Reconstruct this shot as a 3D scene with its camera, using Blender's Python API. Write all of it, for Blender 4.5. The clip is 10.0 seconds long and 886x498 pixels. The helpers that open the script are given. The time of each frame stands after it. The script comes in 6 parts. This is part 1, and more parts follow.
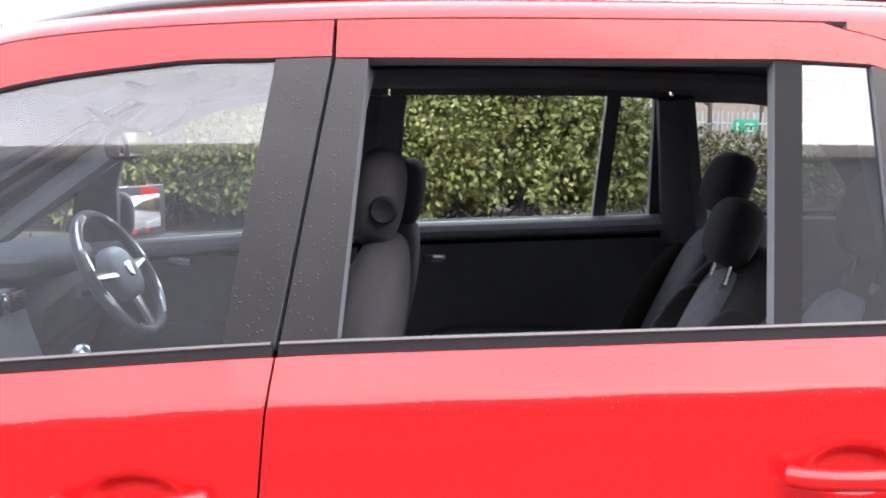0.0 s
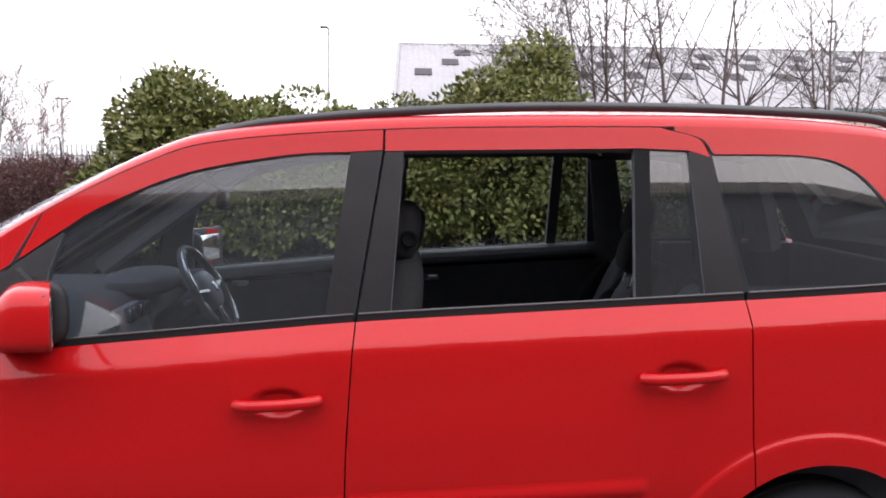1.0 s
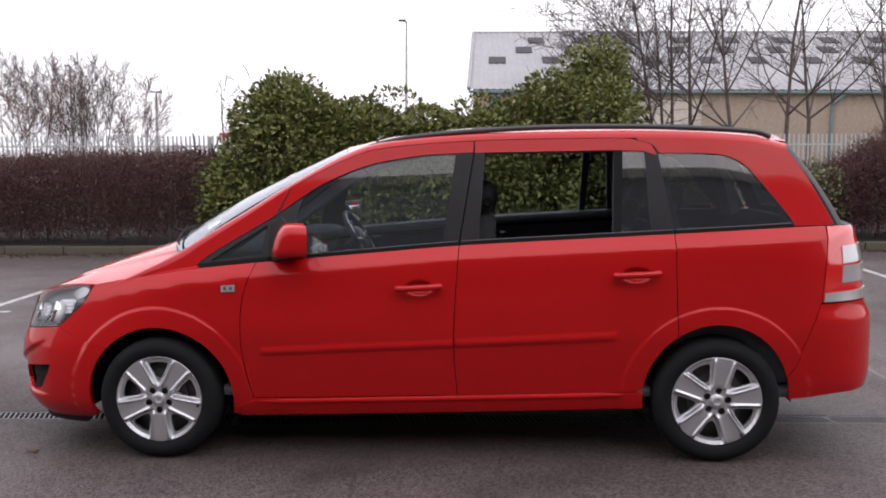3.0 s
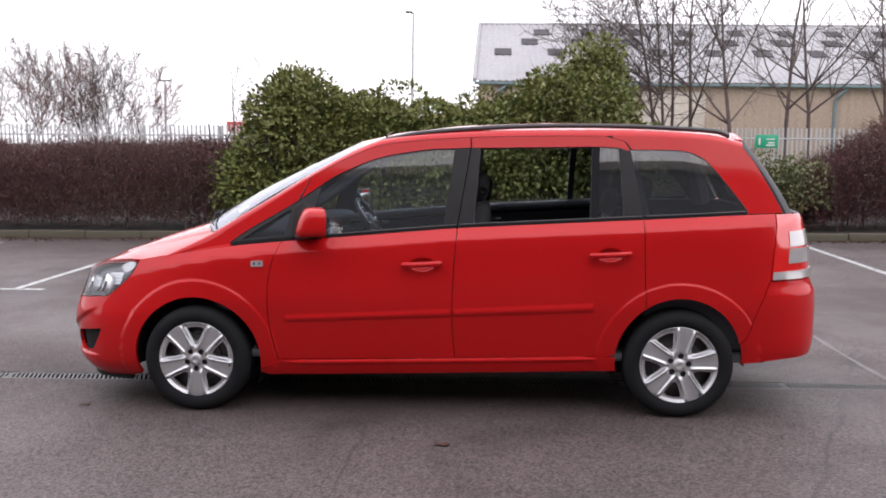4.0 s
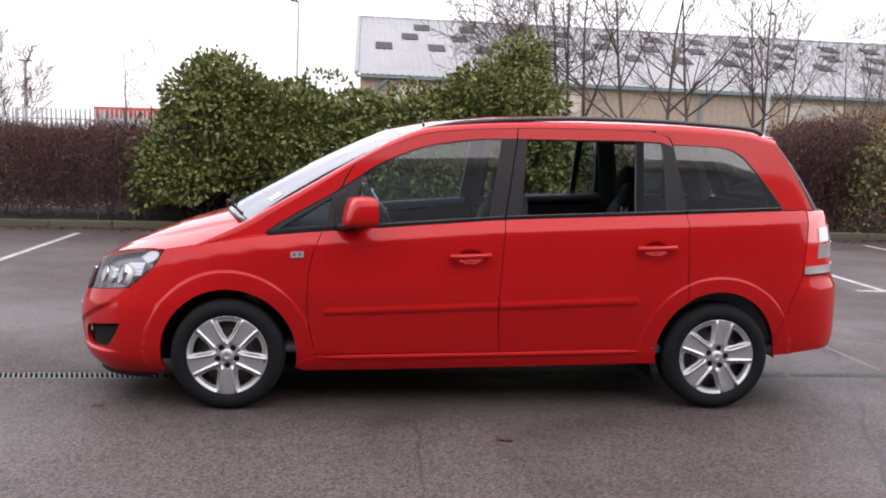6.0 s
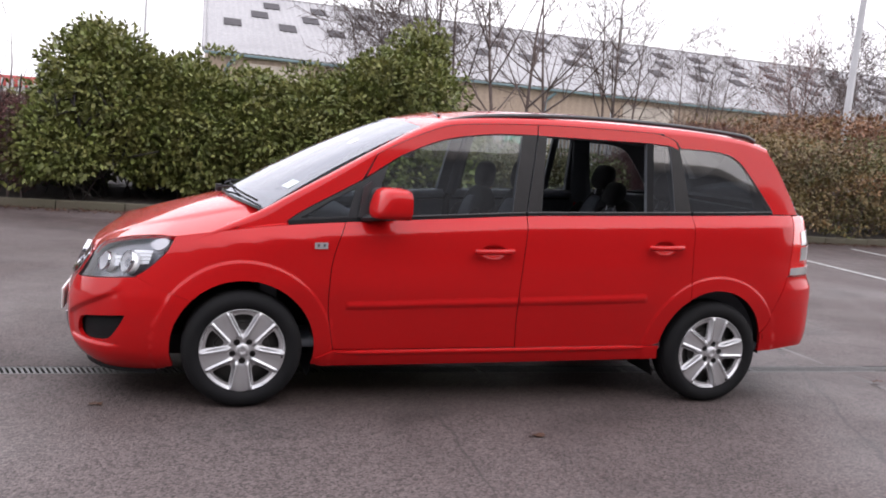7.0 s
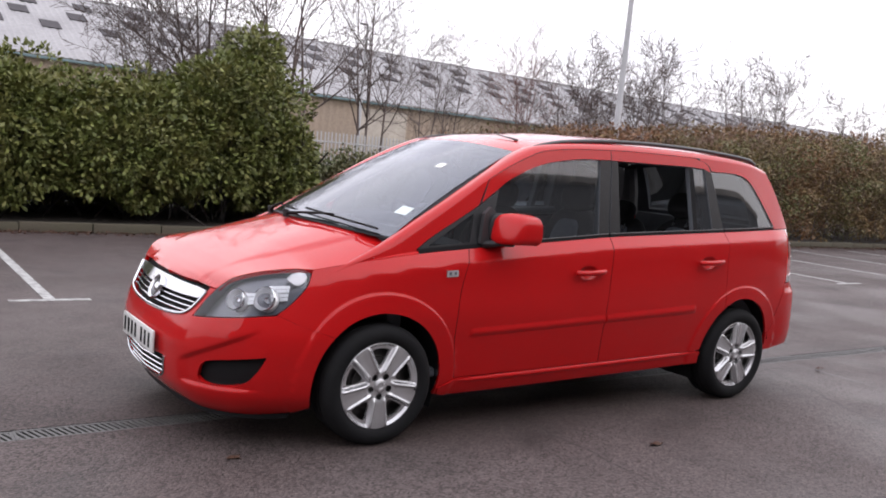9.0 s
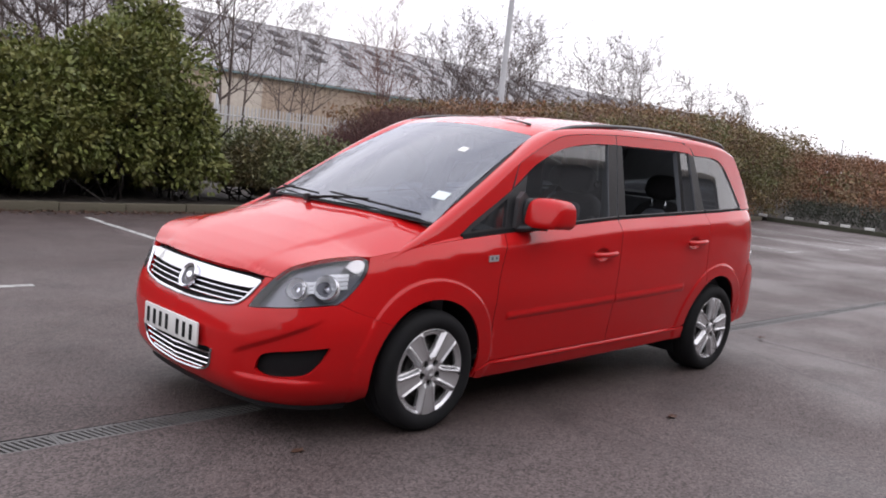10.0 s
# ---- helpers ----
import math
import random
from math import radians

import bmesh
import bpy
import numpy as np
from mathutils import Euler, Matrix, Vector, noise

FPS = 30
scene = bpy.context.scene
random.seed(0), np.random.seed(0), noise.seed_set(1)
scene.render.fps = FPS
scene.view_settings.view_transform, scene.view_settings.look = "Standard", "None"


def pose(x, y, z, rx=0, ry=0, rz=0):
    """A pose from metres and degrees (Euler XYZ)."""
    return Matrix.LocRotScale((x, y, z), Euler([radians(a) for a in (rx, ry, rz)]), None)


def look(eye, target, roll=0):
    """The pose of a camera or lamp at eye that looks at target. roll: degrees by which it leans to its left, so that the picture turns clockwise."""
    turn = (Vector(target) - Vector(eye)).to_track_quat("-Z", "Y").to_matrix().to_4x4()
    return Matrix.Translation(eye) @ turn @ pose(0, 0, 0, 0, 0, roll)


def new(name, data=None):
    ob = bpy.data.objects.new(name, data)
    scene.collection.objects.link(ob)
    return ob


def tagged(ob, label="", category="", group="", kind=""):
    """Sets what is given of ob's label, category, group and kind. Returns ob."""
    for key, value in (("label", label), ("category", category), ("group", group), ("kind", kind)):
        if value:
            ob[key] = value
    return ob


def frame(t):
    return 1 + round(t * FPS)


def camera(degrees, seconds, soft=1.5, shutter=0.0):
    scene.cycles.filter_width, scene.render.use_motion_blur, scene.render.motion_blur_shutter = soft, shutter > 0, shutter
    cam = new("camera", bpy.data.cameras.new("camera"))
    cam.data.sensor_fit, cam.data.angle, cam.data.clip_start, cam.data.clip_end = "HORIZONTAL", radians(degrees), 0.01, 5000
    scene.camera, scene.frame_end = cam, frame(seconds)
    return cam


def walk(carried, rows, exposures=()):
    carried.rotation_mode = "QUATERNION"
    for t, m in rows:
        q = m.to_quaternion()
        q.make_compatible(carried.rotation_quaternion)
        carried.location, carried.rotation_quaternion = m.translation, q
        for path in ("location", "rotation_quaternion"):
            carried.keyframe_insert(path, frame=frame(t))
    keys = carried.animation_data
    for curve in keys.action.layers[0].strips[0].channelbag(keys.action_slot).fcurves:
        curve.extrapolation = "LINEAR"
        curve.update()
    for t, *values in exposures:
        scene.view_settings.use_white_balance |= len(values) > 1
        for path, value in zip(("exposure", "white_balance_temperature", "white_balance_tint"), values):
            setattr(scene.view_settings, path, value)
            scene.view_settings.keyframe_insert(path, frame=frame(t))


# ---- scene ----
import mathutils

# The car's front axle is at x = 0, its nose points to -x, its nearer flank lies at y = 0.
cam = camera(53.5, 10.0, soft=1.85)
PATH = [
    (0, (1.724, -1.167, 1.385), (1.726, 0.814, 1.109), 0.8),
    (0.5, (1.691, -1.632, 1.431), (1.734, 0.352, 1.184), -0.0),
    (1, (1.637, -2.161, 1.451), (1.7, -0.171, 1.26), -0.1),
    (1.5, (1.648, -2.645, 1.482), (1.676, -0.652, 1.308), 1.9),
    (2, (1.589, -3.186, 1.496), (1.603, -1.192, 1.338), -0.4),
    (2.5, (1.633, -3.662, 1.491), (1.53, -1.674, 1.294), -0.5),
    (2.7, (1.624, -3.83, 1.494), (1.519, -1.845, 1.276), -0.6),
    (3.8, (1.67, -4.681, 1.506), (1.559, -2.697, 1.281), -0.5),
    (4, (1.685, -4.744, 1.524), (1.569, -2.762, 1.281), -0.1),
    (4.5, (1.67, -4.778, 1.525), (1.56, -2.797, 1.278), 0.5),
    (5, (1.507, -4.772, 1.522), (1.537, -2.788, 1.275), 2.3),
    (5.5, (1.107, -4.763, 1.51), (1.25, -2.785, 1.255), 2.0),
    (5.7, (0.955, -4.706, 1.486), (1.092, -2.726, 1.235), 1.3),
    (6.8, (-0.085, -4.464, 1.484), (0.403, -2.542, 1.222), 4.2),
    (7, (-0.278, -4.38, 1.467), (0.277, -2.476, 1.204), 4.4),
    (7.5, (-0.753, -4.234, 1.477), (-0.051, -2.376, 1.241), 4.8),
    (8, (-1.257, -4.044, 1.444), (-0.405, -2.247, 1.234), 4.5),
    (8.5, (-1.677, -3.793, 1.447), (-0.705, -2.058, 1.233), 4.6),
    (9, (-2.166, -3.522, 1.431), (-1.034, -1.887, 1.221), 4.9),
    (9.5, (-2.542, -3.205, 1.419), (-1.276, -1.673, 1.189), 5.1),
    (10, (-2.924, -2.913, 1.415), (-1.526, -1.504, 1.171), 5.6),
]
EXPOSURES = [(0.0, 2.62), (0.3, 2.2), (0.6, 1.3), (1.0, 0.92), (1.5, 0.55), (2.0, 0.36), (2.5, 0.20), (4.0, 0.62), (5.5, 0.63), (7.0, 0.72), (7.5, 0.58), (8.0, 0.38), (8.5, 0.37), (9.0, 0.41), (9.5, 0.42), (10.0, 0.34)]
walk(cam, [(t, look(eye, target, roll)) for t, eye, target, roll in PATH], EXPOSURES)

# ---- world and sun: a bright overcast day ----
world = bpy.data.worlds.new("world")
scene.world = world
world.use_nodes = True
wn, wl = world.node_tree.nodes, world.node_tree.links
wn.clear()
w_out = wn.new("ShaderNodeOutputWorld")
w_bg = wn.new("ShaderNodeBackground")
w_sky = wn.new("ShaderNodeTexSky")
w_sky.sky_type = "NISHITA"
w_sky.sun_disc = False
w_sky.sun_elevation = radians(38)
w_sky.sun_rotation = radians(150)
w_sky.air_density, w_sky.dust_density, w_sky.ozone_density = 1.0, 3.0, 1.0
w_cloud = wn.new("ShaderNodeTexNoise")
w_cloud.inputs["Scale"].default_value = 2.2
w_cloud.inputs["Detail"].default_value = 6
w_co = wn.new("ShaderNodeTexCoord")
w_map = wn.new("ShaderNodeMapping")
w_map.inputs["Scale"].default_value = (1, 1, 3)
w_ramp = wn.new("ShaderNodeValToRGB")
w_ramp.color_ramp.elements[0].position, w_ramp.color_ramp.elements[0].color = 0.36, (8.7, 8.4, 9.2, 1)
w_ramp.color_ramp.elements[1].position, w_ramp.color_ramp.elements[1].color = 0.56, (10.8, 10.4, 11.0, 1)
w_mix = wn.new("ShaderNodeMix")
w_mix.data_type = "RGBA"
w_mix.inputs[0].default_value = 0.9
wl.new(w_co.outputs["Generated"], w_map.inputs["Vector"])
wl.new(w_map.outputs["Vector"], w_cloud.inputs["Vector"])
wl.new(w_cloud.outputs["Fac"], w_ramp.inputs["Fac"])
wl.new(w_sky.outputs["Color"], w_mix.inputs[6])
wl.new(w_ramp.outputs["Color"], w_mix.inputs[7])
w_sep = wn.new("ShaderNodeSeparateXYZ")
wl.new(w_co.outputs["Generated"], w_sep.inputs["Vector"])
w_grad = wn.new("ShaderNodeValToRGB")  # thin bright cloud half way up, thicker and bluer overhead
w_grad.color_ramp.elements[0].position, w_grad.color_ramp.elements[0].color = 0.0, (0.80, 0.80, 0.80, 1)
w_grad.color_ramp.elements[1].position, w_grad.color_ramp.elements[1].color = 1.0, (1.04, 1.08, 1.16, 1)
w_mid = w_grad.color_ramp.elements.new(0.45)
w_mid.color = (1.36, 1.35, 1.34, 1)
wl.new(w_sep.outputs["Z"], w_grad.inputs["Fac"])
w_mul = wn.new("ShaderNodeVectorMath")
w_mul.operation = "MULTIPLY"
wl.new(w_mix.outputs[2], w_mul.inputs[0])
wl.new(w_grad.outputs["Color"], w_mul.inputs[1])
wl.new(w_mul.outputs["Vector"], w_bg.inputs["Color"])
w_bg.inputs["Strength"].default_value = 0.14
wl.new(w_bg.outputs["Background"], w_out.inputs["Surface"])

sun = new("sun", bpy.data.lights.new("sun", "SUN"))
sun.data.energy, sun.data.angle, sun.data.color = 0.5, radians(75), (1.0, 0.97, 0.93)
sun.matrix_world = look((0, 0, 30), (-10, 8, 0))


# ---- materials ----
def material(name, color, rough=0.6, metal=0.0, vary=0.0, scale=8.0, fine=0.0, fine_scale=120.0, bump=0.0, bump_scale=60.0,
             coat=0.0, spec=0.5, rough_vary=0.0, second=None, island=False):
    m = bpy.data.materials.new(name)
    m.use_nodes = True
    n, l = m.node_tree.nodes, m.node_tree.links
    b = n["Principled BSDF"]
    b.inputs["Roughness"].default_value = rough
    b.inputs["Metallic"].default_value = metal
    b.inputs["Specular IOR Level"].default_value = spec
    b.inputs["Coat Weight"].default_value = coat
    b.inputs["Coat Roughness"].default_value = 0.04
    b.inputs["Base Color"].default_value = (*color, 1)
    tc = n.new("ShaderNodeTexCoord")
    if vary or fine:
        n1 = n.new("ShaderNodeTexNoise")
        n1.inputs["Scale"].default_value, n1.inputs["Detail"].default_value = scale, 5
        n2 = n.new("ShaderNodeTexNoise")
        n2.inputs["Scale"].default_value, n2.inputs["Detail"].default_value = fine_scale, 3
        l.new(tc.outputs["Object"], n1.inputs["Vector"])
        l.new(tc.outputs["Object"], n2.inputs["Vector"])
        c = second or tuple(v * 0.6 for v in color)
        mix1 = n.new("ShaderNodeMix"); mix1.data_type = "RGBA"
        mix1.inputs[6].default_value, mix1.inputs[7].default_value = (*color, 1), (*c, 1)
        r = n.new("ShaderNodeMapRange")
        r.inputs["From Min"].default_value, r.inputs["From Max"].default_value = 0.4, 0.68
        r.inputs["To Max"].default_value = vary
        l.new(n1.outputs["Fac"], r.inputs["Value"])
        l.new(r.outputs["Result"], mix1.inputs[0])
        hsv = n.new("ShaderNodeHueSaturation")
        r2 = n.new("ShaderNodeMapRange")
        r2.inputs["From Min"].default_value, r2.inputs["From Max"].default_value = 0.3, 0.7
        r2.inputs["To Min"].default_value, r2.inputs["To Max"].default_value = 1 - fine, 1 + fine
        src = n2.outputs["Fac"]
        if island:
            g = n.new("ShaderNodeNewGeometry")
            src = g.outputs["Random Per Island"]
            r2.inputs["From Min"].default_value, r2.inputs["From Max"].default_value = 0, 1
        l.new(src, r2.inputs["Value"])
        l.new(r2.outputs["Result"], hsv.inputs["Value"])
        l.new(mix1.outputs[2], hsv.inputs["Color"])
        l.new(hsv.outputs["Color"], b.inputs["Base Color"])
        if rough_vary:
            r3 = n.new("ShaderNodeMapRange")
            r3.inputs["From Min"].default_value, r3.inputs["From Max"].default_value = 0.35, 0.65
            r3.inputs["To Min"].default_value, r3.inputs["To Max"].default_value = rough - rough_vary, rough + rough_vary
            l.new(n1.outputs["Fac"], r3.inputs["Value"])
            l.new(r3.outputs["Result"], b.inputs["Roughness"])
    if bump:
        n3 = n.new("ShaderNodeTexNoise")
        n3.inputs["Scale"].default_value, n3.inputs["Detail"].default_value = bump_scale, 4
        l.new(tc.outputs["Object"], n3.inputs["Vector"])
        bp = n.new("ShaderNodeBump")
        bp.inputs["Strength"].default_value, bp.inputs["Distance"].default_value = 1.0, bump
        l.new(n3.outputs["Fac"], bp.inputs["Height"])
        l.new(bp.outputs["Normal"], b.inputs["Normal"])
    return m


def beaded(m, depth=0.0009, scale=95.0, keep=0.3):
    """Rain beads on a glossy surface: small round bumps in scattered cells."""
    n, l = m.node_tree.nodes, m.node_tree.links
    tc = n.new("ShaderNodeTexCoord")
    v = n.new("ShaderNodeTexVoronoi")
    v.inputs["Scale"].default_value = scale
    l.new(tc.outputs["Object"], v.inputs["Vector"])
    drop = n.new("ShaderNodeMapRange")
    drop.interpolation_type = "SMOOTHSTEP"
    drop.inputs["From Min"].default_value, drop.inputs["From Max"].default_value = 0.32, 0.05
    l.new(v.outputs["Distance"], drop.inputs["Value"])
    sep = n.new("ShaderNodeSeparateColor")
    l.new(v.outputs["Color"], sep.inputs["Color"])
    pick = n.new("ShaderNodeMath"); pick.operation = "LESS_THAN"
    pick.inputs[1].default_value = keep
    l.new(sep.outputs["Red"], pick.inputs[0])
    mul = n.new("ShaderNodeMath"); mul.operation = "MULTIPLY"
    l.new(drop.outputs["Result"], mul.inputs[0])
    l.new(pick.outputs["Value"], mul.inputs[1])
    bp = n.new("ShaderNodeBump")
    bp.inputs["Distance"].default_value = depth
    l.new(mul.outputs["Value"], bp.inputs["Height"])
    b = n["Principled BSDF"]
    l.new(bp.outputs["Normal"], b.inputs["Normal"])
    l.new(bp.outputs["Normal"], b.inputs["Coat Normal"])
    return m


def glass(name, tint, rough=0.0, gloss=1.5, bump=0.0, sheen=(1, 1, 1), haze_film=0.0):
    """Clear sheet glass: passes light straight, reflects by angle."""
    m = bpy.data.materials.new(name)
    m.use_nodes = True
    n, l = m.node_tree.nodes, m.node_tree.links
    n.clear()
    o = n.new("ShaderNodeOutputMaterial")
    t = n.new("ShaderNodeBsdfTransparent")
    t.inputs["Color"].default_value = (*tint, 1)
    g = n.new("ShaderNodeBsdfGlossy")
    g.inputs["Roughness"].default_value = rough
    g.inputs["Color"].default_value = (*sheen, 1)
    f = n.new("ShaderNodeFresnel")
    f.inputs["IOR"].default_value = gloss
    mx = n.new("ShaderNodeMixShader")
    l.new(f.outputs["Fac"], mx.inputs["Fac"])
    l.new(t.outputs["BSDF"], mx.inputs[1])
    l.new(g.outputs["BSDF"], mx.inputs[2])
    last = mx.outputs["Shader"]
    if haze_film:  # grey film of rain and dust, also painting in glare haze; patchy, streaked downwards
        tc2 = n.new("ShaderNodeTexCoord")
        mp = n.new("ShaderNodeMapping")
        mp.inputs["Scale"].default_value = (70, 70, 14)
        ns = n.new("ShaderNodeTexNoise")
        ns.inputs["Scale"].default_value, ns.inputs["Detail"].default_value = 1.0, 4
        l.new(tc2.outputs["Object"], mp.inputs["Vector"])
        l.new(mp.outputs["Vector"], ns.inputs["Vector"])
        fr = n.new("ShaderNodeMapRange")
        fr.inputs["From Min"].default_value, fr.inputs["From Max"].default_value = 0.35, 0.72
        fr.inputs["To Min"].default_value, fr.inputs["To Max"].default_value = haze_film * 0.85, haze_film * 1.35
        l.new(ns.outputs["Fac"], fr.inputs["Value"])
        df = n.new("ShaderNodeBsdfDiffuse")
        df.inputs["Color"].default_value = (0.74, 0.77, 0.82, 1)
        mx2 = n.new("ShaderNodeMixShader")
        l.new(fr.outputs["Result"], mx2.inputs["Fac"])
        l.new(last, mx2.inputs[1])
        l.new(df.outputs["BSDF"], mx2.inputs[2])
        last = mx2.outputs["Shader"]
    l.new(last, o.inputs["Surface"])
    if bump:
        tc = n.new("ShaderNodeTexCoord")
        v = n.new("ShaderNodeTexVoronoi")
        v.inputs["Scale"].default_value = 110
        l.new(tc.outputs["Object"], v.inputs["Vector"])
        r = n.new("ShaderNodeMapRange")
        r.inputs["From Min"].default_value, r.inputs["From Max"].default_value = 0.22, 0.0
        l.new(v.outputs["Distance"], r.inputs["Value"])
        b = n.new("ShaderNodeBump")
        b.inputs["Distance"].default_value = bump
        l.new(r.outputs["Result"], b.inputs["Height"])
        l.new(b.outputs["Normal"], g.inputs["Normal"])
    return m


M_RED = beaded(material("red_paint", (0.405, 0.0056, 0.0066), rough=0.45, coat=1.0, spec=0.05, vary=0.25, scale=2.0, second=(0.375, 0.005, 0.005), fine=0.03), keep=0.3, scale=150, depth=0.00045)
M_RED.node_tree.nodes["Principled BSDF"].inputs["Coat IOR"].default_value = 1.34
M_BLACK = material("black_plastic", (0.016, 0.016, 0.018), rough=0.5, spec=0.3, vary=0.4, scale=14, second=(0.035, 0.034, 0.034), bump=0.0004, bump_scale=400)
M_RAIL = material("satin_rail", (0.040, 0.040, 0.042), rough=0.36, spec=0.5, vary=0.3, scale=12)
M_PILLAR = beaded(material("pillar_film", (0.010, 0.0095, 0.010), rough=0.40, spec=0.28, vary=0.4, scale=9, second=(0.020, 0.019, 0.019)), keep=0.34, scale=150, depth=0.0006)
M_RUBBER = material("rubber", (0.009, 0.009, 0.010), rough=0.8, spec=0.15, vary=0.5, scale=12, second=(0.012, 0.012, 0.0115), bump=0.0006, bump_scale=250)
M_TRIM = material("interior_trim", (0.095, 0.102, 0.115), rough=0.7, vary=0.3, scale=20, bump=0.0005, bump_scale=500)
M_TRIMGREY = material("grey_trim", (0.22, 0.235, 0.27), rough=0.55, vary=0.3, scale=20, bump=0.0005, bump_scale=500)
M_LINING = material("headlining", (0.20, 0.196, 0.20), rough=0.9, vary=0.3, scale=6)
M_FABRIC = material("seat_fabric", (0.024, 0.0235, 0.026), rough=0.95, vary=0.5, scale=30, fine=0.3, fine_scale=500, bump=0.001, bump_scale=500)
M_FABRIC2 = material("seat_panel", (0.15, 0.16, 0.19), rough=0.95, fine=0.3, fine_scale=500, vary=0.4, scale=40, bump=0.001, bump_scale=500)
M_SILVER = material("silver_lacquer", (0.52, 0.52, 0.53), rough=0.27, metal=0.7, vary=0.3, scale=10, coat=0.4, second=(0.42, 0.42, 0.42))
M_CHROME = material("chrome", (0.62, 0.62, 0.65), rough=0.14, metal=1.0)
M_DARKMETAL = material("brake_metal", (0.05, 0.048, 0.046), rough=0.5, metal=0.6, vary=0.5, scale=20)
# near-white and barely metallic: the sky's glints are put into the colour
M_REFLECTOR = material("lamp_reflector", (0.95, 0.95, 0.96), rough=0.3, metal=0.15)
M_LAMPBLACK = material("lamp_housing", (0.06, 0.06, 0.066), rough=0.3, metal=0.4)
M_LAMPGREY = material("lamp_bezel", (0.17, 0.17, 0.185), rough=0.3, metal=0.6)
M_REDLENS = material("red_lens", (0.6, 0.012, 0.012), rough=0.08, coat=1.0, spec=0.8)
M_WHITELENS = material("clear_lens", (0.47, 0.45, 0.45), rough=0.12, coat=1.0, metal=0.35)
M_PLATE = material("plate_white", (0.62, 0.62, 0.60), rough=0.3, coat=0.3)
M_PAPER = material("paper_label", (0.55, 0.62, 0.62), rough=0.6)
M_MIRROR = material("mirror_glass", (0.85, 0.86, 0.88), rough=0.02, metal=1.0)
M_GLASS = glass("side_glass", (0.78, 0.85, 0.87), gloss=1.62, haze_film=0.015)
M_GLASSDARK = glass("rear_glass", (0.40, 0.44, 0.47), gloss=1.75, haze_film=0.016)
M_SCREEN = glass("windscreen_glass", (0.42, 0.46, 0.56), gloss=2.25, sheen=(0.90, 0.93, 1.0), haze_film=0.008)
M_LENS = glass("lamp_lens", (0.9, 0.92, 0.95), gloss=1.45)


# ---- building tools ----
WORLD = {}


def put(ob, parent):
    """Hang ob, whose mesh is in world coordinates, under parent."""
    if parent is None:
        WORLD[ob] = Matrix()
    else:
        ob.parent = parent
        ob.matrix_parent_inverse = WORLD[parent].inverted()
        WORLD[ob] = Matrix()
    return ob


def thing(name, at, label, category, group="", kind=""):
    ob = new(name)
    ob.empty_display_size = 0.2
    ob.matrix_world = Matrix.Translation(at)
    WORLD[ob] = Matrix.Translation(at)
    return tagged(ob, label, category, group, kind)


def mesh_ob(name, verts, faces, mats, parent=None, label="", smooth=True, index=None, loops=None, sharp=None):
    me = bpy.data.meshes.new(name)
    me.from_pydata([tuple(v) for v in verts], [], [tuple(f) for f in faces])
    for m in (mats if isinstance(mats, (list, tuple)) else [mats]):
        me.materials.append(m)
    me.polygons.foreach_set("use_smooth", [smooth] * len(me.polygons))
    if index is not None:
        me.polygons.foreach_set("material_index", index)
    if loops is not None:
        me.normals_split_custom_set(loops)
    elif sharp and smooth:
        me.set_sharp_from_angle(angle=radians(sharp))
    me.update()
    ob = new(name, me)
    if label:
        ob["label"] = label
    return put(ob, parent)


def part(name, bm, mat, parent, label="", smooth=True, sharp=35):
    """One bmesh as one mesh object under a thing or a part."""
    me = bpy.data.meshes.new(name)
    bm.to_mesh(me)
    bm.free()
    for m in (mat if isinstance(mat, (list, tuple)) else [mat]):
        me.materials.append(m)
    me.polygons.foreach_set("use_smooth", [smooth] * len(me.polygons))
    if smooth:
        me.set_sharp_from_angle(angle=radians(sharp))
    ob = new(name, me)
    if label:
        ob["label"] = label
    return put(ob, parent)


def join(*bms):
    out = bmesh.new()
    for b in bms:
        me = bpy.data.meshes.new("tmp")
        b.to_mesh(me)
        b.free()
        out.from_mesh(me)
        bpy.data.meshes.remove(me)
    return out


def box(c, s, r=0.0, m=None, seg=2):
    """A box with rounded edges, centre c, size s."""
    bm = bmesh.new()
    bmesh.ops.create_cube(bm, size=1.0)
    bmesh.ops.scale(bm, vec=s, verts=bm.verts)
    if r:
        bmesh.ops.bevel(bm, geom=bm.edges[:], offset=r, segments=seg, profile=0.5, affect="EDGES")
    bmesh.ops.transform(bm, matrix=Matrix.Translation(c) @ (m or Matrix()), verts=bm.verts)
    return bm


def pillow(c, s, m=None, power=3.2, n=14, shape=None):
    """A soft rounded block (superellipsoid); shape(x, y, z) in -1..1 may bend it."""
    verts, faces = [], []
    e = 2 / power
    f = lambda t: math.copysign(abs(t) ** e, t)
    M = Matrix.Translation(c) @ (m or Matrix())
    for i in range(n + 1):
        la = -math.pi / 2 + math.pi * i / n
        for j in range(2 * n):
            lo = math.pi * j / n
            p = (f(math.cos(la)) * f(math.cos(lo)), f(math.cos(la)) * f(math.sin(lo)), f(math.sin(la)))
            if shape:
                p = shape(*p)
            verts.append(M @ Vector((p[0] * s[0] / 2, p[1] * s[1] / 2, p[2] * s[2] / 2)))
    for i in range(n):
        for j in range(2 * n):
            a, b = i * 2 * n + j, i * 2 * n + (j + 1) % (2 * n)
            faces.append((a, b, b + 2 * n, a + 2 * n))
    bm = bmesh.new()
    vs = [bm.verts.new(v) for v in verts]
    for fc in faces:
        bm.faces.new([vs[k] for k in fc])
    bmesh.ops.remove_doubles(bm, verts=bm.verts, dist=1e-5)
    return bm


